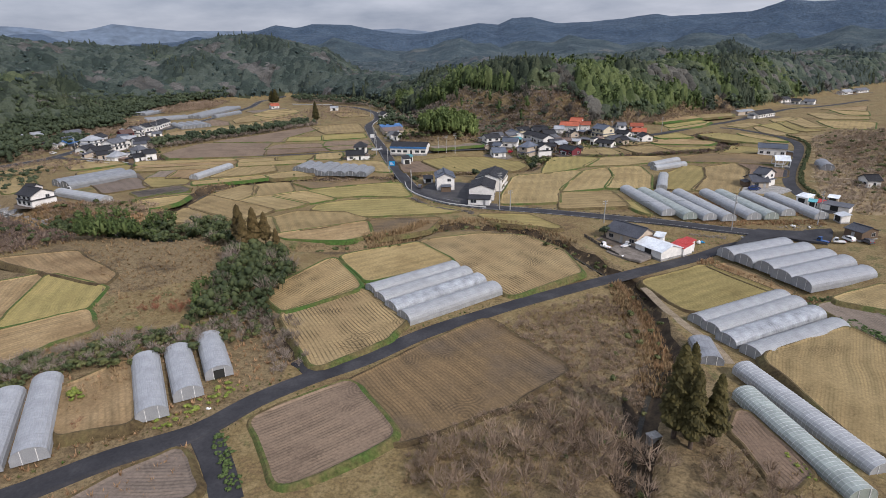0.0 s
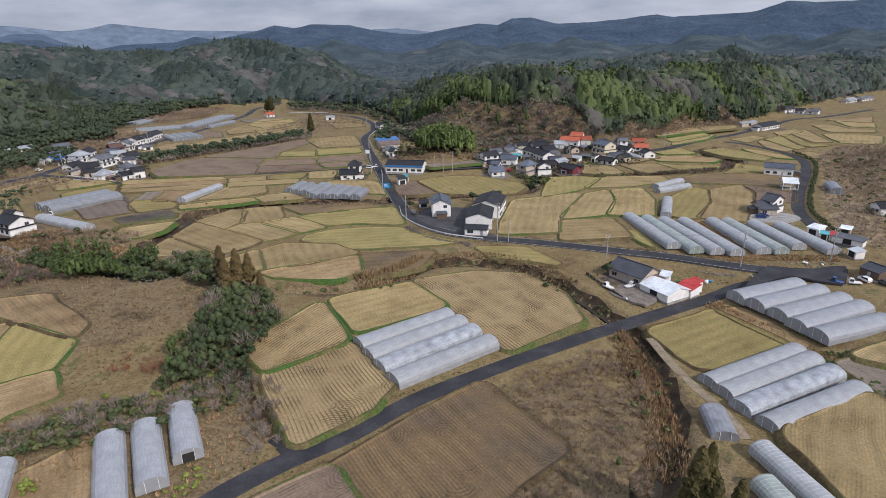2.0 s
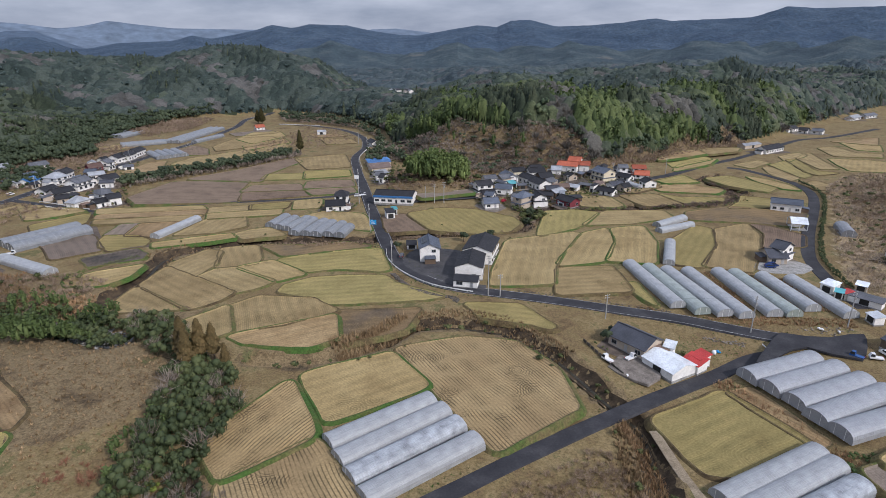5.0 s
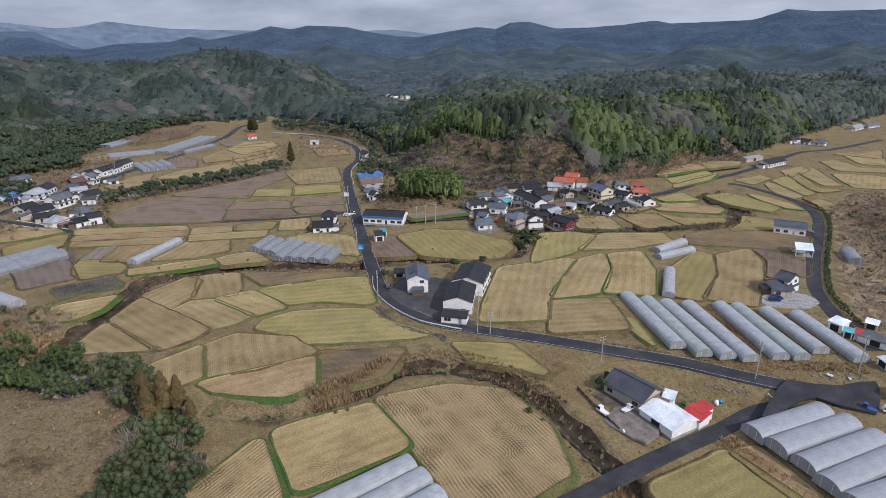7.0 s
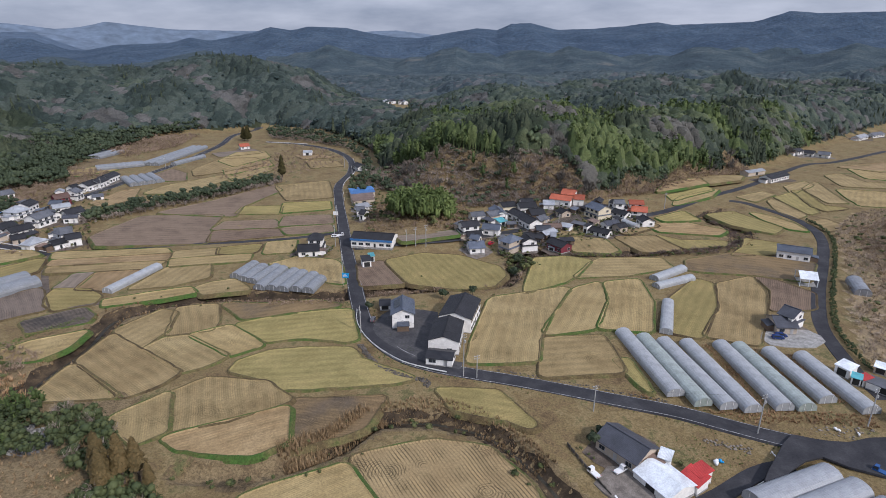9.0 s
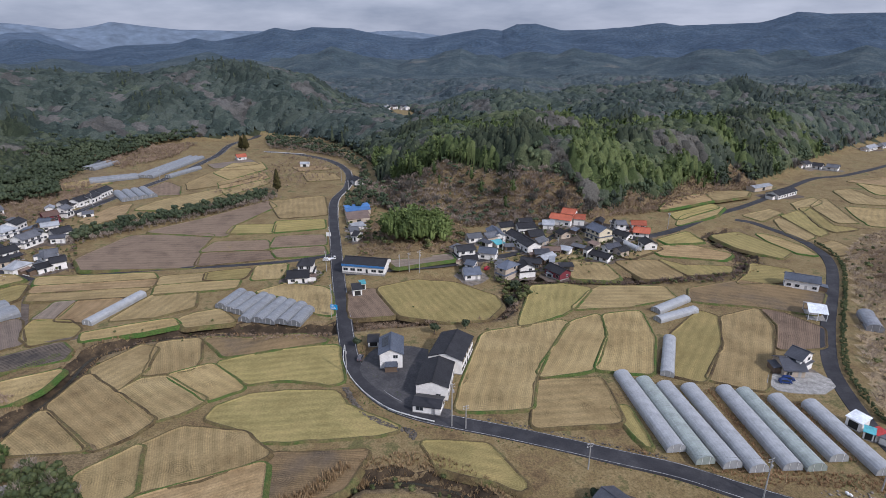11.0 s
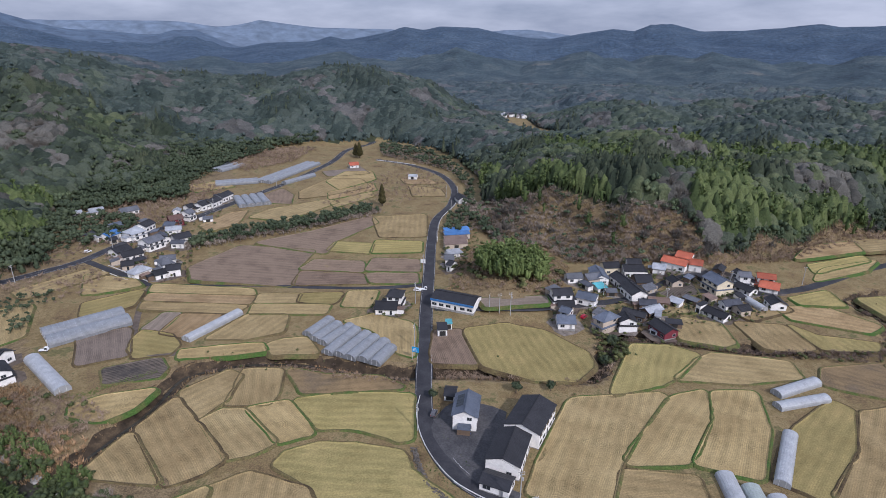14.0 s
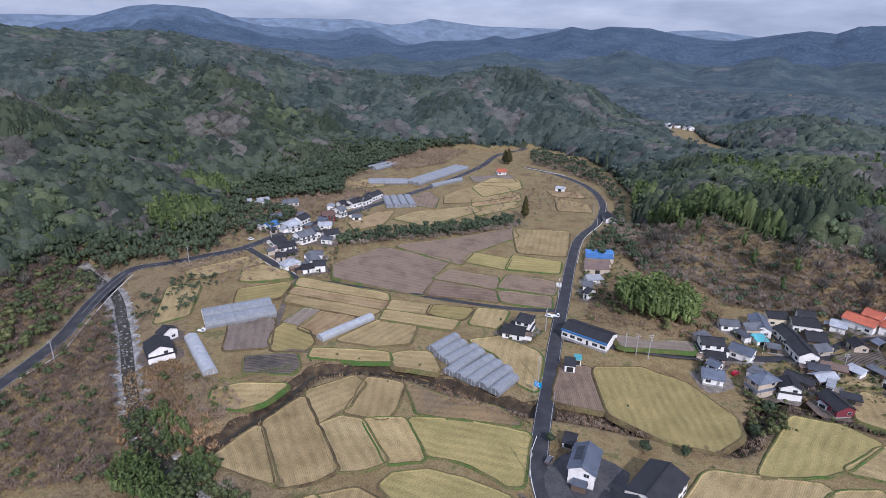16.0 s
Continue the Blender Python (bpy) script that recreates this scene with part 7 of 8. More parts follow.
planted("knoll_bamboo", PLUMES, patch([(-14, 362), (-4, 374), (14, 376), (24, 366), (20, 352), (6, 346), (-8, 350)], 1.9, grow, 8, 15, 0.6), foliage("bright_bamboo_leaves", (0.06, 0.09, 0.026), (0.19, 0.24, 0.08), (0.115, 0.155, 0.05)), "bright bamboo grove on the brown knoll", "bamboo")
planted("hedge_wood", THICKETS, band([(-189, 380), (-168, 404), (-142, 426), (-121, 452), (-108, 470)], 6, 3.0, grow, 4, 8), LEAF_DARK, "long dark hedge wood between fields", "hedge")
planted("bare_hedge", HAZES, np.concatenate([band([(-84, 94), (-75, 97), (-66, 103), (-57, 106), (-47, 112), (-42, 119)], 4, 2.4, grow, 2.0, 3.8, 1.3), patch(GROVE, 8.0, grow, 4, 7, 1.0), band([(-38, 118), (-34, 108), (-30, 98)], 2.5, 2.2, grow, 1.8, 3.2, 1.2)]), TWIG_GREY, "grey leafless shrubs along the field edge", "shrubs")
planted("edge_shrubs", BUSHES, np.concatenate([band([(-84, 92), (-75, 95), (-66, 101), (-57, 104), (-47, 110), (-42, 117)], 4.5, 2.1, grow, 1.0, 2.6, 1.2), band(NORTH_BROOK, 5, 9.0, grow, 0.8, 1.8, 1.2), band(SOUTH_BROOK, 4.5, 5.0, grow, 0.8, 2.4, 1.2), patch([(45, 300), (46, 330), (60, 328), (56, 296)], 2.6, grow, 2, 5)]), SHRUB, "low green shrubs along brooks and banks", "shrubs")
planted("orchard_brush", HAZES, np.concatenate([patch(ORCHARD, 1.5, grow, 0.9, 2.0, 1.4, 0.62), patch([(-6, 74), (28, 84), (34, 66), (0, 60)], 3.6, grow, 3.5, 5.5, 1.1), patch([(40, 80), (36, 62), (52, 60), (46, 74)], 2.4, grow, 1.2, 3.0, 1.2)]), TWIG, "leafless brown orchard brush in rows", "shrubs")
nb_reeds = band(NORTH_BROOK, 5.6, 1.15, grow, 0.6, 1.5, 0.9)
nb_reeds = nb_reeds[(grow.uniform(size=len(nb_reeds)) < 0.55) & (away(nb_reeds[:, 0], nb_reeds[:, 1], NORTH_BROOK) > 3.3)]
planted("brook_reeds", TUFTS, np.concatenate([nb_reeds, band([(49, 146), (47, 125), (44, 103), (40, 92)], 4.0, 0.9, grow, 0.9, 2.0, 0.8), band([(-24, 176), (-11, 184), (-4, 194)], 4.5, 0.8, grow, 1.4, 2.8, 0.6), band([(-2, 194), (14, 197), (30, 188), (40, 174)], 3.5, 1.0, grow, 0.7, 1.6, 0.9), band([(-116, 200), (-150, 214), (-165, 226), (-108, 190)], 9, 1.5, grow, 0.8, 2.0)]), REED, "tall dry tan reeds along the water", "reeds")
planted("meadow_tussocks", TUFTS, np.concatenate([patch([(-125, 180), (-70, 182), (-62, 150), (-62, 118), (-80, 112), (-84, 135), (-110, 165)], 1.7, grow, 0.4, 1.0, 1.4, 0.8), patch([(-66, 80), (-52, 72), (-48, 80), (-62, 102)], 1.1, grow, 0.5, 1.1, 1.2), patch(ORCHARD, 1.4, grow, 0.3, 0.8, 1.5), patch([(42, 62), (60, 62), (52, 86), (38, 84)], 1.6, grow, 0.4, 0.9, 1.3)]), REED, "rough brown dead grass tussocks", "grass")
EAST_HEDGE = resample(EAST_ROAD, 4.0)
EAST_HEDGE = (EAST_HEDGE - 4.6 * across(EAST_HEDGE))[4:44]
planted("road_hedge", BUSHES, band([tuple(p) for p in EAST_HEDGE], 0.5, 0.8, grow, 1.1, 2.0, 0.9), LEAF_THICKET, "dark clipped hedge along the winding road", "hedge")
WEST_SLOPE = [(-330, 120), (-215, 130), (-206, 180), (-218, 215), (-262, 275), (-300, 300), (-360, 220)]
RIVERSIDE = [(-205, 150), (-140, 160), (-118, 178), (-150, 200), (-185, 226), (-222, 252), (-240, 255), (-214, 215), (-204, 186)]
EAST_SCRUB = [(168, 196), (190, 206), (262, 220), (310, 390), (238, 360), (220, 320), (196, 270)]
MID_SCRUB = [(36, 412), (60, 404), (110, 406), (150, 424), (196, 460), (260, 505), (250, 520), (180, 475), (120, 440), (50, 432)]
KNOLL = [(-25, 342), (28, 343), (34, 392), (20, 428), (-10, 430), (-28, 400)]
planted("east_brush", MISTS, patch(EAST_ROUGH, 3.0, grow, 1.2, 3.6, 1.4, 0.75), foliage("pale_bare_twigs", (0.16, 0.12, 0.085), (0.42, 0.34, 0.25), (0.28, 0.22, 0.16)), "pale leafless scrub on the dry slope", "shrubs")
planted("east_grass", TUFTS, patch(EAST_ROUGH, 2.0, grow, 0.5, 1.2, 1.6, 0.8), foliage("pale_dry_grass", (0.2, 0.145, 0.08), (0.46, 0.36, 0.21), (0.33, 0.25, 0.14)), "pale dry grass on the slope beside the road", "grass")
planted("east_shrubs", BUSHES, patch(EAST_ROUGH, 7.0, grow, 1.2, 3.2, 1.2, 0.6), SHRUB, "olive shrubs scattered over the dry slope", "shrubs")
planted("lane_thicket", THICKETS, np.concatenate([band([(-96, 90), (-84, 93), (-75, 96), (-66, 102), (-57, 105.5), (-48, 111)], 4.5, 2.5, grow, 1.4, 3.2, 1.2), band([(-44, 118), (-50, 128), (-54, 140)], 4.0, 3.0, grow, 1.6, 3.4, 1.1)]), LEAF_THICKET, "dark hedge thicket behind the greenhouses", "hedge")
planted("lane_weeds", TUFTS, patch(LANE_ROUGH, 1.6, grow, 0.4, 1.0, 1.4, 0.75), REED_RUST, "rust-brown dead weeds between greenhouses", "grass")
planted("valley_brush", MISTS, np.concatenate([patch(EAST_SCRUB, 2.9, grow, 1.2, 3.4, 1.4, 0.7), patch(MID_SCRUB, 2.5, grow, 1.5, 4.5, 1.2, 0.8), patch(KNOLL, 2.6, grow, 1.0, 3.2, 1.3, 0.6), patch([(-152, 200), (-120, 190), (-112, 225), (-130, 232), (-162, 224)], 2.2, grow, 1.0, 3.0, 1.3, 0.85), patch([(-70, 264), (-45, 262), (-22, 264), (-22, 269), (-70, 268)], 1.8, grow, 0.8, 2.0, 1.3)]), TWIG, "bare brown winter scrub on slopes", "shrubs")
planted("bare_slope_brush", MISTS, patch(BARE_SLOPE, 2.6, grow, 2.0, 5.5, 1.2, 0.8), TWIG_GREY, "grey leafless brush on the cleared slope", "shrubs")
planted("bare_slope_trees", NEAR_BROADS, patch(BARE_SLOPE, 5.0, grow, 2.5, 6.5, 1.0, 0.6), LEAF_GLOSSY, "scattered olive evergreens on the cleared slope", "trees")
planted("hillside_grass", TUFTS, np.concatenate([patch(BARE_SLOPE, 1.9, grow, 0.6, 1.4, 1.6), patch(WEST_SLOPE, 3.0, grow, 0.6, 1.4, 1.6), patch(RIVERSIDE, 2.0, grow, 0.5, 1.3, 1.6), patch(EAST_SCRUB, 2.2, grow, 0.5, 1.2, 1.6), patch(MID_SCRUB, 2.0, grow, 0.6, 1.4, 1.6), patch(KNOLL, 1.8, grow, 0.5, 1.2, 1.6)]), REED, "long dead brown grass on the slopes", "grass")
planted("garden_shrubs", BUSHES, np.concatenate([patch([(24, 322), (110, 340), (140, 372), (120, 392), (95, 398), (60, 390), (26, 350)], 3.2, grow, 0.8, 2.6, 1.1, 0.55), patch([(-250, 345), (-172, 322), (-166, 345), (-190, 395), (-215, 480), (-235, 480), (-245, 400)], 4.0, grow, 1.0, 3.2, 1.1, 0.5), patch([(-60, 312), (-36, 314), (-36, 334), (-58, 330)], 2.2, grow, 0.8, 2.2, 1.1, 0.5), patch([(-40, 372), (-24, 365), (-20, 440), (-36, 446)], 3.0, grow, 1, 3, 1.1, 0.5), patch([(48, 186), (60, 190), (72, 180), (80, 172), (62, 184), (52, 176)], 2.2, grow, 0.5, 1.6, 1.1, 0.5)]), SHRUB, "garden shrubs and hedges between the houses", "shrubs")
planted("slope_shrubs", BUSHES, np.concatenate([patch(EAST_SCRUB, 6.5, grow, 1.5, 4.0, 1.2, 0.6), patch(WEST_SLOPE, 6.0, grow, 3, 7, 1.1, 0.7), patch([(-150, 200), (-120, 190), (-112, 225), (-130, 230), (-160, 222)], 5, grow, 1.5, 3.5, 1.2, 0.7), patch([(30, 335), (110, 345), (135, 372), (95, 398), (60, 385), (30, 350)], 6.0, grow, 1.0, 3.0, 1.1, 0.6), patch([(-25, 345), (28, 345), (30, 395), (-10, 430), (-28, 400)], 5, grow, 2, 5, 1.1, 0.7)]), SHRUB, "scattered olive shrubs on the slopes", "shrubs")
planted("village_thicket", NEAR_BROADS, np.concatenate([patch([(-300, 330), (-262, 330), (-235, 372), (-240, 400), (-268, 420), (-300, 400)], 3.6, grow, 3.5, 8, 1.0, 0.75), patch([(-222, 262), (-200, 240), (-190, 262), (-205, 300), (-222, 300)], 3.4, grow, 2, 5, 1.0, 0.5), patch([(-330, 560), (-300, 505), (-275, 500), (-285, 560), (-320, 610)], 3.6, grow, 2.5, 6, 1.0, 0.6)]), LEAF_DARK, "dark evergreen thickets at the foot of the hill", "thicket")
planted("foothill_brush", MISTS, np.concatenate([patch([(-300, 400), (-240, 380), (-222, 420), (-240, 500), (-285, 520), (-300, 460)], 2.8, grow, 1.5, 4.0, 1.3, 0.7), patch([(-330, 620), (-255, 560), (-235, 620), (-245, 690), (-290, 670)], 3.0, grow, 2.0, 5.0, 1.2, 0.8), patch([(-260, 300), (-200, 290), (-182, 330), (-215, 370), (-262, 372)], 3.2, grow, 1.2, 3.5, 1.3, 0.6), patch([(-150, 480), (-110, 470), (-60, 540), (-95, 640), (-150, 700), (-130, 600)], 3.4, grow, 1.0, 3.5, 1.3, 0.45)]), TWIG, "bare brown brush along the hill foot", "shrubs")
HILL_FOOT = [(-334.6, 260.2), (-332.1, 296.4), (-294.4, 295.5), (-298.5, 325.1), (-297.2, 373), (-343.3, 431.8), (-319.7, 426.8), (-309.1, 399.4), (-241.7, 332.6), (-238, 304.1), (-245.2, 291.5), (-293, 268.3), (-292.4, 237.4)]
planted("hill_foot_wood", NEAR_BROADS + CEDARS[:2], patch(HILL_FOOT, 4.2, grow, 6.5, 11, 0.85, 0.95), LEAF_DARK, "dark evergreen trees reaching down to the village", "woods")
HEAD_FOOT = [(-266.4, 369.2), (-316.8, 429.9), (-316.3, 448.3), (-298.4, 491.6), (-302.5, 547.2), (-317.2, 597.1), (-300.7, 626.3), (-284.7, 672.9), (-254.2, 716.1), (-257.8, 723.6), (-322.5, 661.4), (-365.1, 612.8), (-337.1, 492.3), (-317.1, 418.3), (-281.7, 371.3)]
planted("hill_foot_wood", NEAR_BROADS, patch(HEAD_FOOT, 4.4, grow, 7, 12, 0.9, 0.95), LEAF_DARK, "dark evergreen trees closing the head of the valley", "woods")
TOWN_FOOT = [(-302.3, 408.2), (-281.1, 435.6), (-252.1, 465.9), (-281.0, 512.2), (-289.8, 557.6), (-285.4, 633.4), (-278.6, 671.0), (-311.6, 572.0), (-319.7, 488.3), (-319.7, 436.4)]
planted("hill_foot_wood", NEAR_BROADS, patch(TOWN_FOOT, 3.8, grow, 6, 11, 0.9, 0.95), LEAF_DARK, "dark evergreen trees close behind the village houses", "woods")
ROAD_SIDE = [(-46, 425), (-48, 470), (-44, 505), (-53, 557), (-78, 611), (-118, 645), (-160, 660), (-185, 735), (-120, 700), (-85, 650), (-50, 570), (-40, 514), (-26, 470), (-8, 425), (-26, 445)]
planted("roadside_brush", MISTS, patch(ROAD_SIDE, 2.8, grow, 1.5, 4.5, 1.3, 0.8), TWIG_GREY, "grey leafless brush between road and hill", "shrubs")
planted("roadside_trees", NEAR_BROADS, patch(ROAD_SIDE, 4.5, grow, 4, 9, 0.9, 0.65), LEAF_DARK, "dark evergreen trees between road and hill", "trees")
planted("river_brush", MISTS, np.concatenate([patch(WEST_SLOPE, 2.5, grow, 1.8, 5.0, 1.2, 0.85), patch(RIVERSIDE, 2.1, grow, 1.2, 4.0, 1.3, 0.8)]), TWIG_DARK, "dark leafless brush along the stony river", "shrubs")
planted("river_trees", NEAR_BROADS, np.concatenate([patch(WEST_SLOPE, 4.6, grow, 3.0, 7.5, 1.0, 0.6), patch(RIVERSIDE, 4.6, grow, 2.0, 5.0, 1.1, 0.5)]), LEAF_THICKET, "scattered dark green bushes beside the river", "shrubs")
VILLAGE_BROOK = [(49.6, 306.4), (58.1, 320.4), (77.1, 320.6), (114.4, 319.9), (147.6, 322.8), (162.4, 335.1), (174.6, 355.7), (166.6, 367.4)]
planted("brook_brush", MISTS, band(VILLAGE_BROOK, 3.5, 1.9, grow, 1.2, 3.2, 1.3), TWIG_DARK, "dark bare brush along the village brook", "shrubs")
planted("brook_bushes", BUSHES, band(VILLAGE_BROOK, 3.0, 3.4, grow, 1.0, 2.6, 1.2), SHRUB, "olive bushes along the village brook", "shrubs")
planted("village_brush", MISTS, np.concatenate([patch([(-255, 330), (-180, 318), (-160, 330), (-168, 348), (-200, 400), (-214, 480), (-238, 480), (-250, 400)], 3.6, grow, 0.8, 2.6, 1.3, 0.6), patch([(26, 325), (110, 342), (138, 372), (118, 396), (60, 396), (28, 352)], 3.4, grow, 0.7, 2.2, 1.3, 0.5)]), TWIG_DARK, "bare garden brush between village houses", "shrubs")
planted("village_trees", THICKETS, np.concatenate([patch([(-250, 350), (-200, 325), (-172, 322), (-190, 350), (-205, 395), (-240, 398)], 9.0, grow, 2.5, 4.5, 1.0, 0.6), patch([(44, 318), (56, 330), (52, 345), (44, 338)], 3.2, grow, 2.0, 4.0, 1.0, 0.8), patch([(28, 350), (60, 395), (110, 396), (134, 374), (100, 350)], 9.0, grow, 2.0, 3.8, 1.0, 0.5)]), LEAF_THICKET, "dark garden trees among village houses", "trees")
planted("hedge_brush", MISTS, band([(-192, 376), (-168, 401), (-142, 423), (-119, 449), (-104, 472)], 8, 2.6, grow, 2.0, 5.0, 1.1), TWIG_GREY, "grey leafless trees mixed into the long hedge", "hedge")
planted("stream_thicket", THICKETS, band([(-112, 192), (-101.5, 188), (-90, 183), (-84, 180)], 6.5, 2.6, grow, 2.8, 5.0, 1.1), LEAF_THICKET, "dark green thicket closing over the stream", "thicket")
planted("strip_reeds", TUFTS, np.concatenate([band([(79, 163), (86, 149), (90.5, 137), (93, 131)], 2.6, 0.8, grow, 0.7, 1.5, 0.8), band([(47.7, 145), (49.9, 133.7), (48, 117), (45.5, 103.4)], 1.8, 0.7, grow, 0.8, 1.7, 0.8)]), REED_RUST, "orange-brown dead reeds along the ditch", "reeds")
planted("field_hedge", BUSHES, np.concatenate([band([(91.5, 131.5), (95.1, 121), (96.5, 108), (97, 96)], 0.9, 0.8, grow, 0.9, 1.5, 1.2), band([(94, 134.5), (103.2, 131.1), (107, 122)], 0.8, 0.8, grow, 0.6, 1.2, 1.2), band([(-36.4, 77.5), (-33, 71), (-30, 66)], 0.9, 0.7, grow, 0.5, 1.0, 1.3)]), foliage("clipped_hedge_leaves", (0.04, 0.07, 0.02), (0.1, 0.14, 0.045), (0.065, 0.1, 0.03)), "low dark green hedge along the field edge", "hedge")
planted("bank_weeds", BUSHES, np.concatenate([band([(-70, 104), (-62, 108), (-55, 111), (-50, 122)], 3.0, 1.9, grow, 0.6, 1.4, 1.5), band([(-38, 92), (-42, 86), (-46, 78)], 1.6, 1.3, grow, 0.5, 1.3, 1.4), patch([(52, 74), (54, 74), (55, 66), (52.5, 66)], 0.9, grow, 0.4, 0.8, 1.3), band([(-65, 87), (-63.5, 86)], 0.7, 0.8, grow, 1.0, 1.8, 1.1)]), foliage("yellow_green_weeds", (0.09, 0.12, 0.02), (0.24, 0.28, 0.06), (0.15, 0.185, 0.035)), "bright yellow-green weeds and leaf rows", "weeds")
planted("red_shrubs", HAZES, np.concatenate([band([(-70, 125), (-60, 123)], 2.5, 2.0, grow, 1.0, 2.0, 1.3), band([(-60, 80), (-59, 78)], 0.8, 0.9, grow, 0.8, 1.4, 1.2)]), foliage("russet_twigs", (0.14, 0.06, 0.04), (0.34, 0.17, 0.1), (0.24, 0.11, 0.065)), "russet-red winter shrubs in the meadow", "shrubs")
planted("rust_grass", TUFTS, np.concatenate([band([(106, 199), (104, 231)], 1.0, 0.7, grow, 0.5, 1.1, 1.1), band([(120.6, 199), (118.6, 228)], 1.0, 0.7, grow, 0.5, 1.0, 1.1), band([(128.8, 198), (127, 224)], 1.4, 0.8, grow, 0.5, 1.0, 1.1), band([(71, 202.9), (78.8, 197.2), (90, 193.9), (102.8, 193.6), (115.3, 192.6), (132, 190)], 2.6, 0.8, grow, 0.4, 1.1, 1.1), band([(-62, 271), (-30, 268)], 2.0, 0.9, grow, 0.6, 1.4, 1.0)]), REED_RUST, "rust-coloured dead grass between the greenhouses", "grass")
planted("river_bracken", TUFTS + MISTS[:2], np.concatenate([patch([(-150, 205), (-130, 214), (-112, 213), (-104, 200), (-118, 188), (-140, 192)], 1.5, grow, 0.8, 2.2, 1.3, 0.9), patch([(-165, 226), (-150, 235), (-146, 222), (-158, 215)], 1.6, grow, 0.8, 1.8, 1.3, 0.9)]), REED_RUST, "rust-red dead bracken on the river bank", "bracken")
planted("green_bank_grass", TUFTS, np.concatenate([band([(-146, 227.4), (-130.6, 232.7), (-128, 237.6), (-116, 251.7)], 1.2, 0.6, grow, 0.3, 0.6, 1.6), band([(-99.6, 219.4), (-75.5, 199.4)], 1.0, 0.6, grow, 0.3, 0.6, 1.6), band([(121, 420), (150, 434), (176, 452)], 1.2, 0.9, grow, 0.3, 0.7, 1.6), patch([(70, 184), (80, 187), (94, 180), (88, 172), (76, 170)], 1.1, grow, 0.2, 0.5, 1.6, 0.7), band([(-14, 120), (-22, 132), (-30, 143)], 0.8, 0.6, grow, 0.2, 0.5, 1.6)]), foliage("fresh_grass", (0.07, 0.095, 0.026), (0.15, 0.19, 0.055), (0.1, 0.14, 0.036)), "fresh green grass on field banks", "grass")
planted("bank_rocks", [boulder(grow) for _ in range(4)], np.concatenate([patch([(108.9, 187.7), (119.6, 189), (130.6, 186.6), (125.7, 182.5), (115.7, 182), (108.4, 184.5)], 1.0, grow, 0.3, 0.9, 1.1, 0.6), band([(84, 184.3), (89, 182.6), (94, 180.4)], 0.8, 0.7, grow, 0.4, 0.9, 1.2)]), mottled("pale_broken_rock", (0.12, 0.1, 0.08), (0.28, 0.245, 0.2), 1.2, 0.2, 0.95, 0.5), "pale broken rocks on a cut bank", "rocks")
box = thing("concrete_hut", "small pale concrete pump box beside the cedars", "hut", "", pose(34.0, 78.0, ground(34, 78), 0, 0, 20))
part("hut_walls", box_mesh("hut_walls", -0.9, 0.9, -0.7, 0.7, -0.3, 1.5, CONCRETE), box)
part("hut_roof", box_mesh("hut_roof", -1.05, 1.05, -0.85, 0.85, 1.5, 1.64, CONCRETE), box)
verge_lines = [LANE, MAIN_ROAD[11:], VILLAGE_ROAD[:8]]
planted("verge_grass", TUFTS, np.concatenate([band([(x + 4.2 * s, y + 1.2 * s) for x, y in v], 1.6, 1.15, grow, 0.25, 0.6, 1.4) for v in verge_lines for s in (-1, 1)]), BANK, "short dry grass on the road verges", "grass")


def spire(rng, sprays, bare):
    """Unit cedar seen near: fine drooping sprays in uneven tiers round a narrow core."""
    h = bare + (1 - bare) * rng.uniform(0, 1, sprays) ** 1.25
    a = rng.uniform(0, 6.28, sprays)
    full = np.clip((h - bare) / 0.1, 0.25, 1) * (1 - h) ** 0.75
    r = 0.2 * full * (1 + 0.22 * np.sin(a * 3 + h * 31) + 0.14 * np.sin(a * 5 - h * 57)) + 0.008
    r = r * rng.uniform(0.55, 1.05, sprays)
    out, sw = np.stack([np.cos(a), np.sin(a), 0 * a], 1), np.stack([-np.sin(a), np.cos(a), 0 * a], 1)
    up = np.array([0, 0, 1.0])
    c = out * r[:, None] + up * h[:, None]
    s = rng.uniform(0.012, 0.03, (sprays, 1))
    v = np.stack([c - out * s + up * s, c + out * s + sw * s * 0.8 - up * s * rng.uniform(0, 1.4, (sprays, 1)), c + out * s - sw * s * 0.8 - up * s * rng.uniform(0, 1.4, (sprays, 1))], 1).reshape(-1, 3)
    core_h = np.linspace(bare, 0.97, 7)
    cv = [(0.15 * (1 - z) ** 0.8 * math.cos(k), 0.15 * (1 - z) ** 0.8 * math.sin(k), z) for z in core_h for k in np.linspace(0, 5.2, 7)]
    cf = [t for i in range(6) for k in range(7) for t in ((7 * i + k, 7 * i + (k + 1) % 7, 7 * i + 7 + k), (7 * i + (k + 1) % 7, 7 * i + 7 + (k + 1) % 7, 7 * i + 7 + k))]
    return joined([(v, np.arange(3 * sprays).reshape(-1, 3)), (np.array(cv), np.array(cf))])


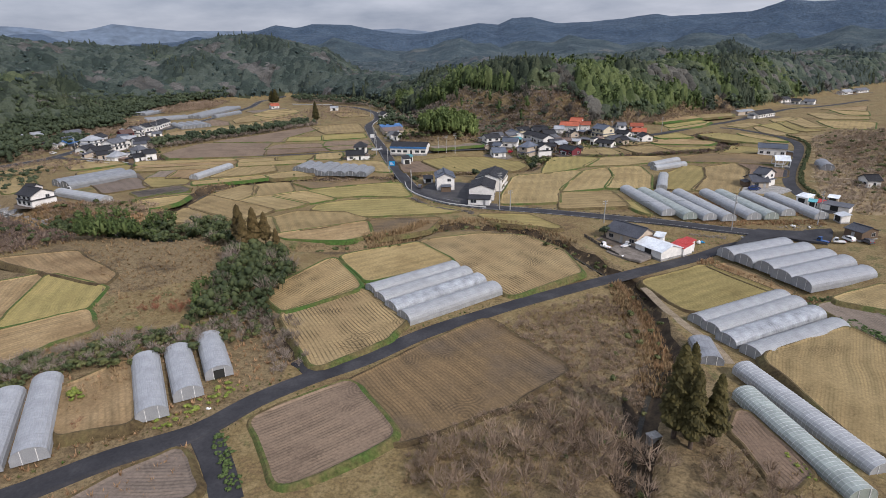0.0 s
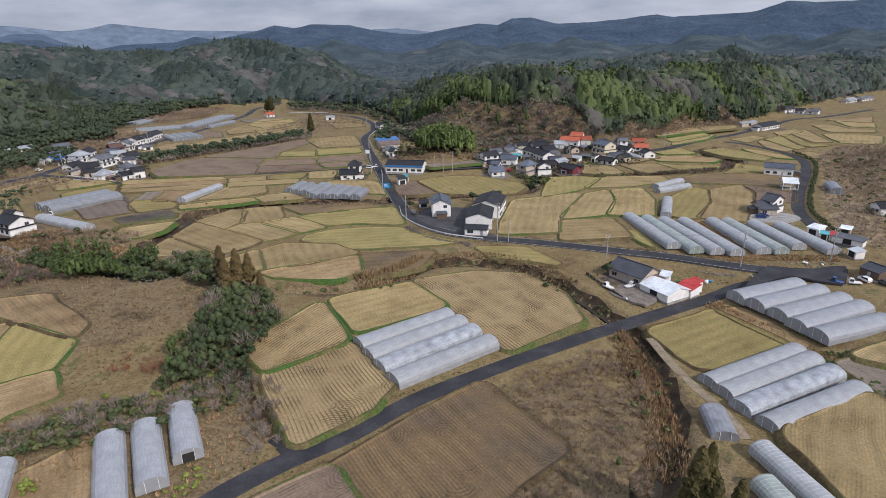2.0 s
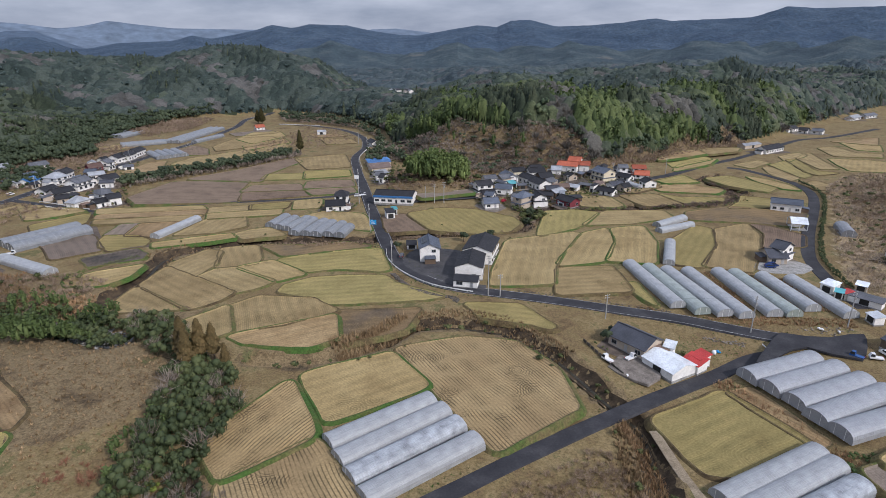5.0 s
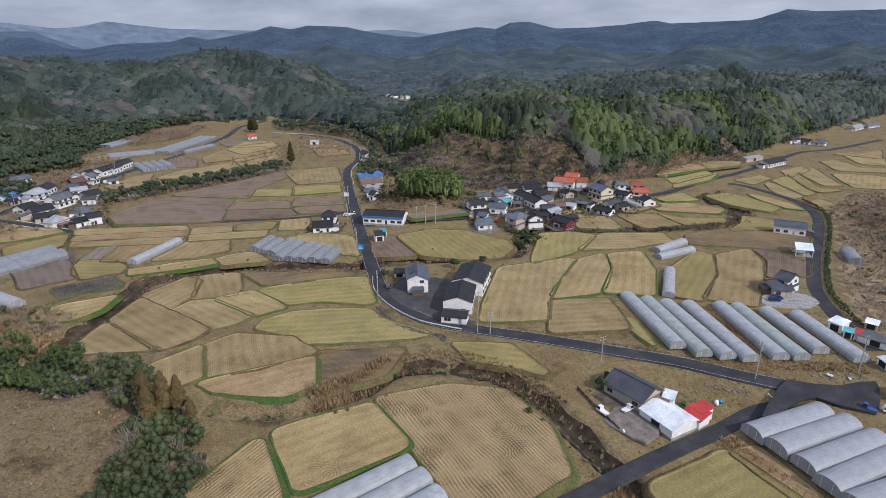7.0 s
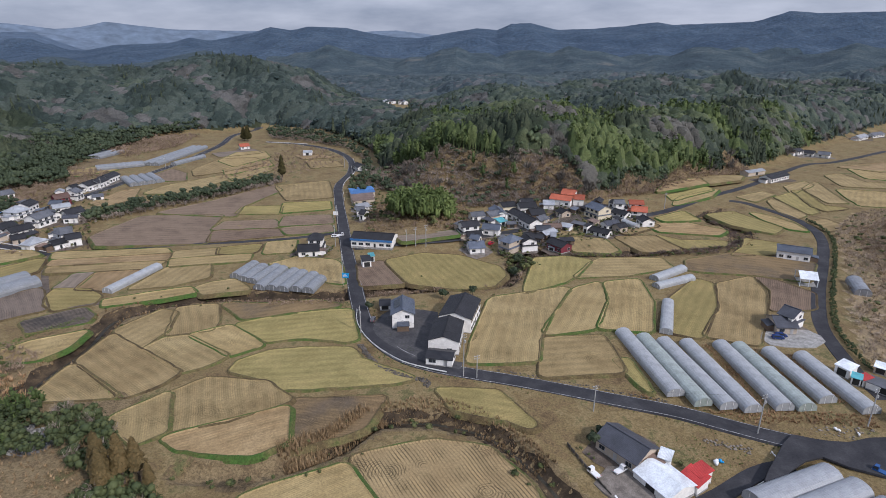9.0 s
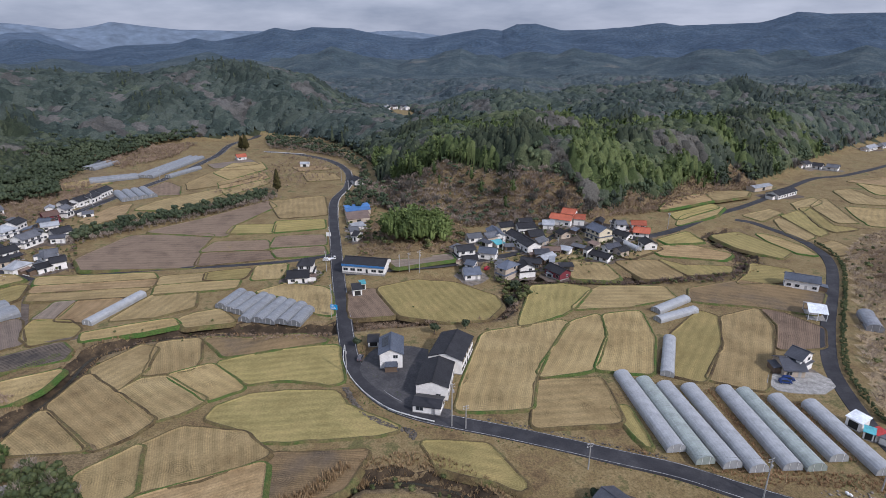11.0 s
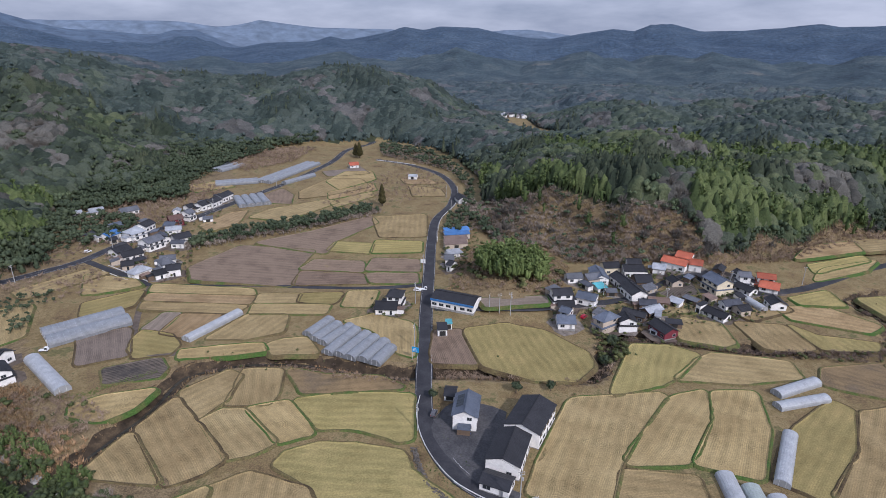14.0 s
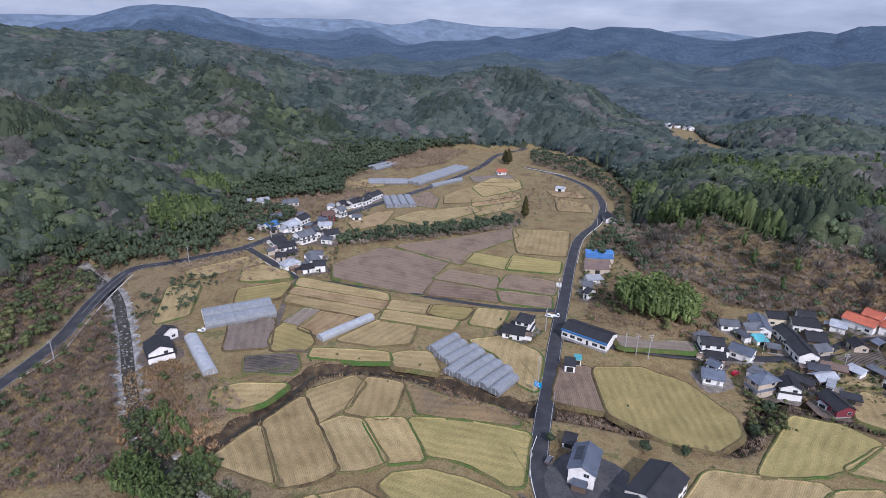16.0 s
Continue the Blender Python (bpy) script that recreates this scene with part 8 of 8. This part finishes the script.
def tall_tree(x, y, height, kind, label, sprays=420, spread=None):
    """A single tree: a tapered trunk and a crown of many sprays."""
    rng = np.random.default_rng(int(abs(x * 7 + y * 13)))
    z = ground(x, y)
    top = thing("tree", label, "tree", "", pose(x, y, z))
    bare = 0.16 if kind == "cedar" else 0.3
    tv, tf = trunk_of(height * (0.9 if kind == "cedar" else 0.6), height * 0.022 + 0.08, 7)
    part("trunk", tri_mesh("trunk", tv, tf, BARK), top)
    if kind in ("cedar", "rust"):
        v, f = spire(rng, sprays, bare)
        v = v * np.array([height * (spread or 1.0), height * (spread or 1.0), height])
    else:
        v, f = full_crown(rng, 9, 500)
        v = v * np.array([height, height, height])
    part("crown", tri_mesh("crown", v, f, {"cedar": LEAF_SPIRE, "rust": LEAF_RUST, "broad": LEAF_DARK}[kind]), top)
    return top


for tx_, ty_, th_, tk_, tw_ in ((36.8, 77, 17.0, "cedar", 0.82), (39.4, 79.2, 16.0, "cedar", 0.7), (42.6, 76, 12.5, "cedar", 0.85), (38.4, 74.4, 14.0, "cedar", 0.75), (-103, 485, 17, "cedar", 0.9), (-181, 652, 16, "cedar", 1.3), (-186, 655, 14, "cedar", 1.3)):
    tall_tree(tx_, ty_, th_, tk_, "tall dark conical cedar standing at a field edge", 6500, tw_)
for tx_, ty_, th_ in ((-61, 165, 14.5), (-57, 166, 13.5), (-54, 167, 12), (-59, 162, 12.5), (-50, 164, 8)):
    tall_tree(tx_, ty_, th_, "rust", "tall rust-green cedar with a bare lower trunk", 4500, 1.0)
for tx_, ty_, th_ in ((52, 318, 6.5), (48, 300, 5.5), (54, 182, 4.5), (57, 186, 3.5), (16, 268, 5), (28, 272, 4.5), (-12, 258, 4)):
    tall_tree(tx_, ty_, th_, "broad", "rounded evergreen tree by the brook or yard")


# ---- road furniture ----
GALVANISED = plain("weathered_concrete_pole", (0.34, 0.34, 0.33), 0.8)
SIGN_BLUE = plain("blue_sign_face", (0.02, 0.28, 0.6), 0.4, vary=0.04)
CABLE = plain("black_cable", (0.02, 0.02, 0.02), 0.6)


def rod(name, r0, r1, h, mat, sides=8, z0=-0.5):
    v = [(r * math.cos(2 * math.pi * k / sides), r * math.sin(2 * math.pi * k / sides), z) for r, z in ((r0, z0), (r1, h)) for k in range(sides)]
    f = [(k, (k + 1) % sides, sides + (k + 1) % sides, sides + k) for k in range(sides)] + [tuple(range(sides, 2 * sides))]
    return mesh_of(name, v, f, mat)


def utility_pole(x, y, h=10.0, turn=0.0):
    top = thing("utility_pole", "grey concrete utility pole with short crossarms beside the road", "utility pole", "utility poles", pose(x, y, ground(x, y), 0, 0, turn))
    part("pole", rod("pole", 0.2, 0.12, h, GALVANISED), top)
    for k, z in enumerate((h - 0.5, h - 1.3)):
        arm = part("crossarm", box_mesh("crossarm", -0.9, 0.9, -0.06, 0.06, -0.06, 0.06, GALVANISED), top, m=pose(0, 0.16, z))
        for s in (-0.75, 0.0, 0.75):
            part("insulator", rod("insulator", 0.06, 0.04, 0.22, WHITE_PAINT, 6, 0.0), arm, m=pose(s, 0, 0.06))
    if h > 10:
        part("transformer", rod("transformer", 0.28, 0.28, 0.8, GALVANISED, 10, 0.0), top, m=pose(0.4, 0, h - 3))
    return top


poles = [(-42, 366, 11), (-37, 330, 11), (-27, 290, 11), (-12.8, 240, 10.5), (22, 212.4, 14.5), (26, 211.5, 8), (57.7, 196.1, 8.5), (98.6, 186.3, 12.5), (128.8, 188, 12)]
row_village = [(8, 325.7, 11.5), (3, 326, 10), (-1.5, 326, 9), (50, 357, 10), (78.5, 354.6, 9.5), (112, 380, 10), (150, 394, 10)]
row_west = [(-200.1, 209.6, 9.5), (-239.6, 307.4, 9.5), (-229, 362, 9), (-216, 445, 9), (-206, 520, 9), (-50, 480, 10), (-62, 520, 10)]
for px_, py_, ph_ in poles + row_village + row_west:
    utility_pole(px_, py_, ph_, 90 if py_ > 200 and px_ < 0 else 20)


def wire(a, b, sag=0.8):
    """A sagging cable from one pole's head to the next one's."""
    pa, pb = Vector((a[0], a[1], ground(a[0], a[1]) + a[2] - 0.3)), Vector((b[0], b[1], ground(b[0], b[1]) + b[2] - 0.3))
    v, f = [], []
    for k in range(9):
        t = k / 8
        c = pa.lerp(pb, t) - Vector((0, 0, 4 * sag * t * (1 - t)))
        v += [(c.x, c.y, c.z + 0.02), (c.x + 0.02, c.y, c.z - 0.012), (c.x - 0.02, c.y, c.z - 0.012)]
        if k:
            i = 3 * (k - 1)
            f += [(i + j, i + (j + 1) % 3, i + 3 + (j + 1) % 3, i + 3 + j) for j in range(3)]
    tagged(new("overhead_cable", mesh_of("overhead_cable", v, f, CABLE)), "thin black overhead cable between utility poles", "cable", "overhead cables")


for run in (poles[:5], poles[6:8], row_village[3:6]):
    for a_, b_ in zip(run, run[1:]):
        wire(a_, b_)


def guard_rail(line, label, high=0.75):
    p = resample(line, 2.0)
    n = across(p)
    z = crest(*p.T) + 0.1
    top = thing("guard_rail", label, "guard rail", "", pose(p[0][0], p[0][1], z[0]))
    for lo, hi in ((high - 0.35, high),):
        v, f = [], []
        for k, (a, u, h) in enumerate(zip(p, n, z)):
            for s, q in ((-0.05, lo), (0.05, lo), (0.09, (lo + hi) / 2), (0.05, hi), (-0.05, hi)):
                v.append((a[0] + u[0] * s - p[0][0], a[1] + u[1] * s - p[0][1], h + q - z[0]))
            if k:
                i = 5 * (k - 1)
                f += [(i + j, i + (j + 1) % 5, i + 5 + (j + 1) % 5, i + 5 + j) for j in range(5)]
        part("rail", mesh_of("rail", v, f, WHITE_PAINT), top)
    post = rod("post", 0.06, 0.06, high, WHITE_PAINT, 6)
    for a, h in list(zip(p, z))[::2]:
        part("post", post, top, m=pose(a[0] - p[0][0], a[1] - p[0][1], h - z[0]))
    return top


guard_rail([(-16.6, 258), (-15.2, 248), (-11.2, 237.5), (-5, 228), (3, 220), (11, 216), (17, 213.8)], "white steel guard rail round the road bend")
guard_rail([(86, 166.6), (92, 169.8), (96, 172.2), (98.6, 175.2), (98.4, 179.2)], "white guard rail at the lane junction")
guard_rail([(-160, 643), (-138, 638), (-116, 631)], "white guard rail beside the far road bend")
guard_rail([(-198, 196), (-203, 214), (-219, 235), (-235, 257), (-249, 279)], "white guard rail along the hillside road")
guard_rail([(-212, 338.2), (-195, 332.4), (-178, 326)], "pale bridge parapet rail over the brook")
guard_rail([(-209.5, 331), (-192, 325.4), (-176, 320)], "pale bridge parapet rail over the brook")
guard_rail([(-60, 556), (-51.5, 505), (-53.6, 462), (-46, 416)], "white guard rail on the village road bend")

# painted lines
PAINT = mottled("worn_road_paint", (0.1, 0.1, 0.1), (0.5, 0.5, 0.49), 2.0, 0.2, 0.7, 0.05)
for line_, off_, label_ in ((MAIN_ROAD, 2.75, "worn white edge line"), (MAIN_ROAD, -2.75, "worn white edge line"), (HIGHWAY, 3.0, "white edge line"), (HIGHWAY, -3.0, "white edge line"), (HIGHWAY, 0.0, "white centre line")):
    tagged(new("road_line", strip("road_line", line_, 0.14, 0.135 + (0.07 if off_ == 0 else 0.015), PAINT, 0.02, 3.0, off_)), label_ + " painted on the asphalt", "road marking", kind="structure")


def sign(x, y, turn, high, wide, tall, face, label):
    top = thing("road_sign", label, "road sign", "", pose(x, y, ground(x, y), 0, 0, turn))
    part("post", rod("post", 0.1, 0.09, high, GALVANISED), top)
    board = part("board", box_mesh("board", -wide / 2, wide / 2, -0.05, 0.05, high - tall, high, face, 0.02), top, m=pose(wide * 0.45, -0.12, 0))
    part("arm", box_mesh("arm", 0, wide * 0.8, -0.05, 0.05, high - tall * 0.5 - 0.05, high - tall * 0.5 + 0.05, GALVANISED), top)
    for k in range(3):
        part("marking", box_mesh("marking", -wide * 0.36, wide * (0.1 + 0.1 * k), -0.066, -0.054, high - tall * (0.3 + 0.25 * k), high - tall * (0.22 + 0.25 * k), WHITE_PAINT), board)
    return top


sign(-25.5, 281, -8, 6.0, 2.9, 2.2, SIGN_BLUE, "bright blue road direction sign on a grey post")
sign(-45, 372, -8, 6.0, 2.8, 2.2, WHITE_PAINT, "white road sign board on a grey post")


# ---- vehicles ----
TYRE = plain("tyre_rubber", (0.02, 0.02, 0.02), 0.9)
RIM = plain("wheel_rim", (0.4, 0.4, 0.42), 0.35, 0.7)
LAMP = plain("lamp_glass", (0.6, 0.6, 0.58), 0.2)
TAIL = plain("tail_lamp", (0.4, 0.02, 0.02), 0.3)
car_paints = {}


def vehicle(x, y, turn, colour, word, kind="car"):
    """A parked vehicle, its nose along +x."""
    if word not in car_paints:
        car_paints[word] = plain(word + "_car_paint", colour, 0.25, 0.1, 0.05)
    paint = car_paints[word]
    top = thing("car" if kind == "car" else "kei_truck", f"small {word} {'car' if kind == 'car' else 'flatbed truck'} parked on the ground", "car" if kind == "car" else "truck", "", pose(x, y, float(crest(x, y)) + 0.18, 0, 0, turn))
    L, W = (3.8, 1.6) if kind == "car" else (3.4, 1.5)
    if kind == "car":
        prof = [(-1.9, 0.35), (1.85, 0.35), (1.9, 0.75), (1.1, 0.95), (0.6, 1.5), (-1.4, 1.55), (-1.88, 1.0)]
        glass = [(0.98, 0.98), (0.58, 1.44), (-1.38, 1.48), (-1.72, 1.0)]
    else:
        prof = [(-1.7, 0.45), (1.65, 0.4), (1.7, 0.9), (1.35, 1.75), (0.45, 1.78), (0.4, 0.75), (-1.7, 0.75)]
        glass = [(1.62, 1.0), (1.36, 1.66), (0.52, 1.68), (0.52, 1.0)]

    def loft(name, outline, half, taper, mat):
        v = [(a, s * (half - taper * max(0, b - 0.95)), b) for s in (-1, 1) for a, b in outline]
        k = len(outline)
        f = [tuple(range(k))[::-1], tuple(range(k, 2 * k))] + [(j, (j + 1) % k, k + (j + 1) % k, k + j) for j in range(k)]
        return mesh_of(name, v, f, mat)

    part("body", loft("body", prof, W / 2, 0.2, paint), top)
    part("side_glass", loft("side_glass", glass, W / 2 + 0.012, 0.2, GLASS), top)
    tyre = rod("tyre", 0.3, 0.3, 0.2, TYRE, 12, 0.0)
    rim = rod("rim", 0.17, 0.17, 0.215, RIM, 10, 0.0)
    for a in (-1.2, 1.2):
        for s in (-1, 1):
            wh_ = part("wheel", tyre, top, m=pose(a, s * (W / 2 - 0.2 * (s > 0)) + (0.02 if s > 0 else 0.18), 0.3, 90, 0, 0))
            part("rim", rim, wh_)
    for s in (-1, 1):
        part("headlight", box_mesh("headlight", -0.04, 0.04, -0.16, 0.16, -0.08, 0.08, LAMP), top, m=pose(L / 2 - 0.03, s * 0.52, 0.72))
        part("tail_light", box_mesh("tail_light", -0.03, 0.03, -0.1, 0.1, -0.12, 0.12, TAIL), top, m=pose(-L / 2 + 0.02, s * 0.6, 0.8))
    return top


for vx, vy, vt, vc, vw, vk in (
    (3.0, 243.0, 100, (0.03, 0.09, 0.25), "blue", "car"), (-9.5, 249.0, 85, (0.1, 0.1, 0.11), "dark grey", "car"), (130.7, 235.0, -8, (0.025, 0.05, 0.16), "navy blue", "car"),
    (132.6, 236.6, -8, (0.03, 0.06, 0.18), "navy blue", "car"), (51.7, 171.7, 120, (0.75, 0.75, 0.74), "white", "truck"), (58.4, 173.0, 30, (0.75, 0.75, 0.74), "white", "truck"), (64.0, 174.5, -40, (0.75, 0.75, 0.74), "white", "car"),
    (124.4, 169.8, 160, (0.75, 0.75, 0.74), "white", "truck"), (120.0, 171.0, 130, (0.03, 0.09, 0.3), "blue", "truck"), (128.5, 171.5, 100, (0.75, 0.75, 0.74), "white", "car"), (132.3, 168.6, 95, (0.1, 0.1, 0.11), "dark grey", "car"),
    (-237, 352, 70, (0.75, 0.75, 0.74), "white", "car"), (-169.1, 254.5, 20, (0.75, 0.75, 0.74), "white", "truck"), (-39.5, 343.5, 0, (0.75, 0.75, 0.74), "white", "car"), (-36.8, 345, 10, (0.75, 0.75, 0.74), "white", "truck"),
    (40.5, 334, 60, (0.35, 0.02, 0.04), "red", "car"), (44.5, 345.5, -20, (0.4, 0.42, 0.45), "silver", "car"),
):
    vehicle(vx, vy, vt, vc, vw, vk)


# ---- the river bed ----
STONE = mottled("river_boulders", (0.13, 0.13, 0.125), (0.4, 0.39, 0.37), 2.5, 0.3, 0.9, 0.4)
planted("river_stones", [boulder(grow) for _ in range(5)], band(RIVER, 5.0, 1.35, grow, 0.4, 1.5, 1.0), STONE, "grey rounded stones in the shallow river", "stones")

# ---- a far village in the side valley ----
far_rng = np.random.default_rng(40)
for cx_, cy_, n_ in ((-52, 1005, 9), (5, 822, 8)):
    for _ in range(n_):
        hx_, hy_ = cx_ + far_rng.normal() * 16, cy_ + far_rng.normal() * 12
        house(round(hx_, 1), round(hy_, 1), int(far_rng.integers(-80, 80)), 9, 7, 6.0, ("dark", "grey", "pale")[int(far_rng.integers(0, 3))], "white", "gable", "far village houses")


for bx, by, bs, bm, bl in ((83.2, 176, 1.1, WHITE_PAINT, "white sheeting bundled on the grass"), (85, 176.4, 0.8, SIGN_BLUE, "blue sheeting bundled on the grass"), (120, 186.4, 0.9, WHITE_PAINT, "white wrapped bundle on the cut bank"), (124.3, 185.2, 0.7, WHITE_PAINT, "small white wrapped bundle on the bank"), (55, 165, 0.8, WHITE_PAINT, "white sacks piled in the farmyard"), (-40.5, 84.5, 0.5, WHITE_PAINT, "small white sack beside the lane")):
    rng_ = np.random.default_rng(int(bx * 10) % 997)
    bv, bf = joined([lump(rng_, np.array([0.5 * k, 0.3 * (k % 2), 0.45]), np.array([0.6, 0.5, 0.5]) * rng_.uniform(0.7, 1.1), 8) for k in range(3)])
    sack = tagged(new("wrapped_bundle", tri_mesh("wrapped_bundle", bv * bs, bf, bm)), bl, "bundle")
    sack.matrix_world = pose(bx, by, ground(bx, by) + 0.05, 0, 0, bx * 31)


# ---- timber on the dry slope ----
TIMBER = mottled("weathered_timber", (0.2, 0.15, 0.1), (0.46, 0.37, 0.26), 1.2, 0.15, 0.9, 0.3)
plank_mesh = box_mesh("plank", -2.4, 2.4, -0.12, 0.12, 0.0, 0.07, TIMBER, 0.01)
bearer_mesh = box_mesh("bearer", -0.08, 0.08, -0.75, 0.75, 0.0, 0.14, TIMBER, 0.01)


def timber_stack(x, y, turn, layers):
    """Sawn planks in layers on two bearers."""
    top = thing("timber_stack", "stack of weathered sawn planks lying on dry grass", "timber stack", "timber stacks beside the road", pose(x, y, ground(x, y) + 0.05, 0, 0, turn))
    for bx_ in (-1.6, 1.6):
        part("bearer", bearer_mesh, top, m=pose(bx_, 0, 0))
    rng = np.random.default_rng(int(x * 10))
    for k in range(layers):
        for j in range(5):
            part("plank", plank_mesh, top, m=pose(rng.uniform(-0.25, 0.25), -0.56 + 0.28 * j, 0.14 + 0.075 * k, 0, 0, rng.uniform(-1.5, 1.5)))
    return top


for (tx_, ty_), tt_, tn_ in zip([(174.3, 249.0), (174.4, 242.9), (167.8, 238.3), (169.3, 234.2), (180.6, 252.3)], (8, -12, 20, 4, -6), (7, 5, 8, 4, 6)):
    timber_stack(tx_, ty_, tt_, tn_)


# ---- stone banks and brush along the road ----
DARK_STONE = mottled("dark_bank_stone", (0.045, 0.04, 0.034), (0.15, 0.132, 0.11), 1.5, 0.25, 0.95, 0.6)
STONES = [boulder(grow) for _ in range(5)]
planted("stone_bank", STONES, np.concatenate([band([(-11.7, 231.8), (-8.0, 223.8), (-3.4, 218.0), (3.6, 212.7), (10.2, 210.3), (11.3, 206.8)], 0.7, 0.55, grow, 0.5, 1.1, 1.1), band([(33, 215.6), (51, 210), (66, 205), (80, 200.4)], 1.0, 0.7, grow, 0.3, 0.8, 1.2)]), DARK_STONE, "dark rough stone bank between field and road", "stone bank")
planted("brook_scrub", MISTS, band([(-14, 276), (5, 279), (22, 282.5), (40, 285), (46, 297)], 4.2, 1.7, grow, 1.0, 2.8, 1.3), TWIG, "brown leafless scrub along the brook", "shrubs")
planted("brook_scrub", MISTS, band([(-100, 259), (-92, 266), (-72, 272), (-48, 272)], 3.4, 2.6, grow, 0.8, 1.8, 1.3), TWIG_DARK, "brown leafless scrub along the brook", "shrubs")


def garden_wall(line, high, label):
    """A low block wall that follows a line, its blocks laid one by one."""
    p = resample(line, 1.6)
    top = thing("garden_wall", label, "wall", "", pose(p[0][0], p[0][1], ground(*p[0])))
    z0 = ground(*p[0])
    block = box_mesh("block", -0.78, 0.78, -0.09, 0.09, -0.5, high, DARK_STONE, 0.02)
    for a, b in zip(p, p[1:]):
        m_ = (a + b) / 2
        part("block", block, top, m=pose(m_[0] - p[0][0], m_[1] - p[0][1], ground(*m_) - z0, 0, 0, math.degrees(math.atan2(b[1] - a[1], b[0] - a[0]))))
    return top


garden_wall([(47.4, 182.2), (50.7, 173.4), (54.2, 165.2)], 0.9, "low dark block wall beside the farmyard")
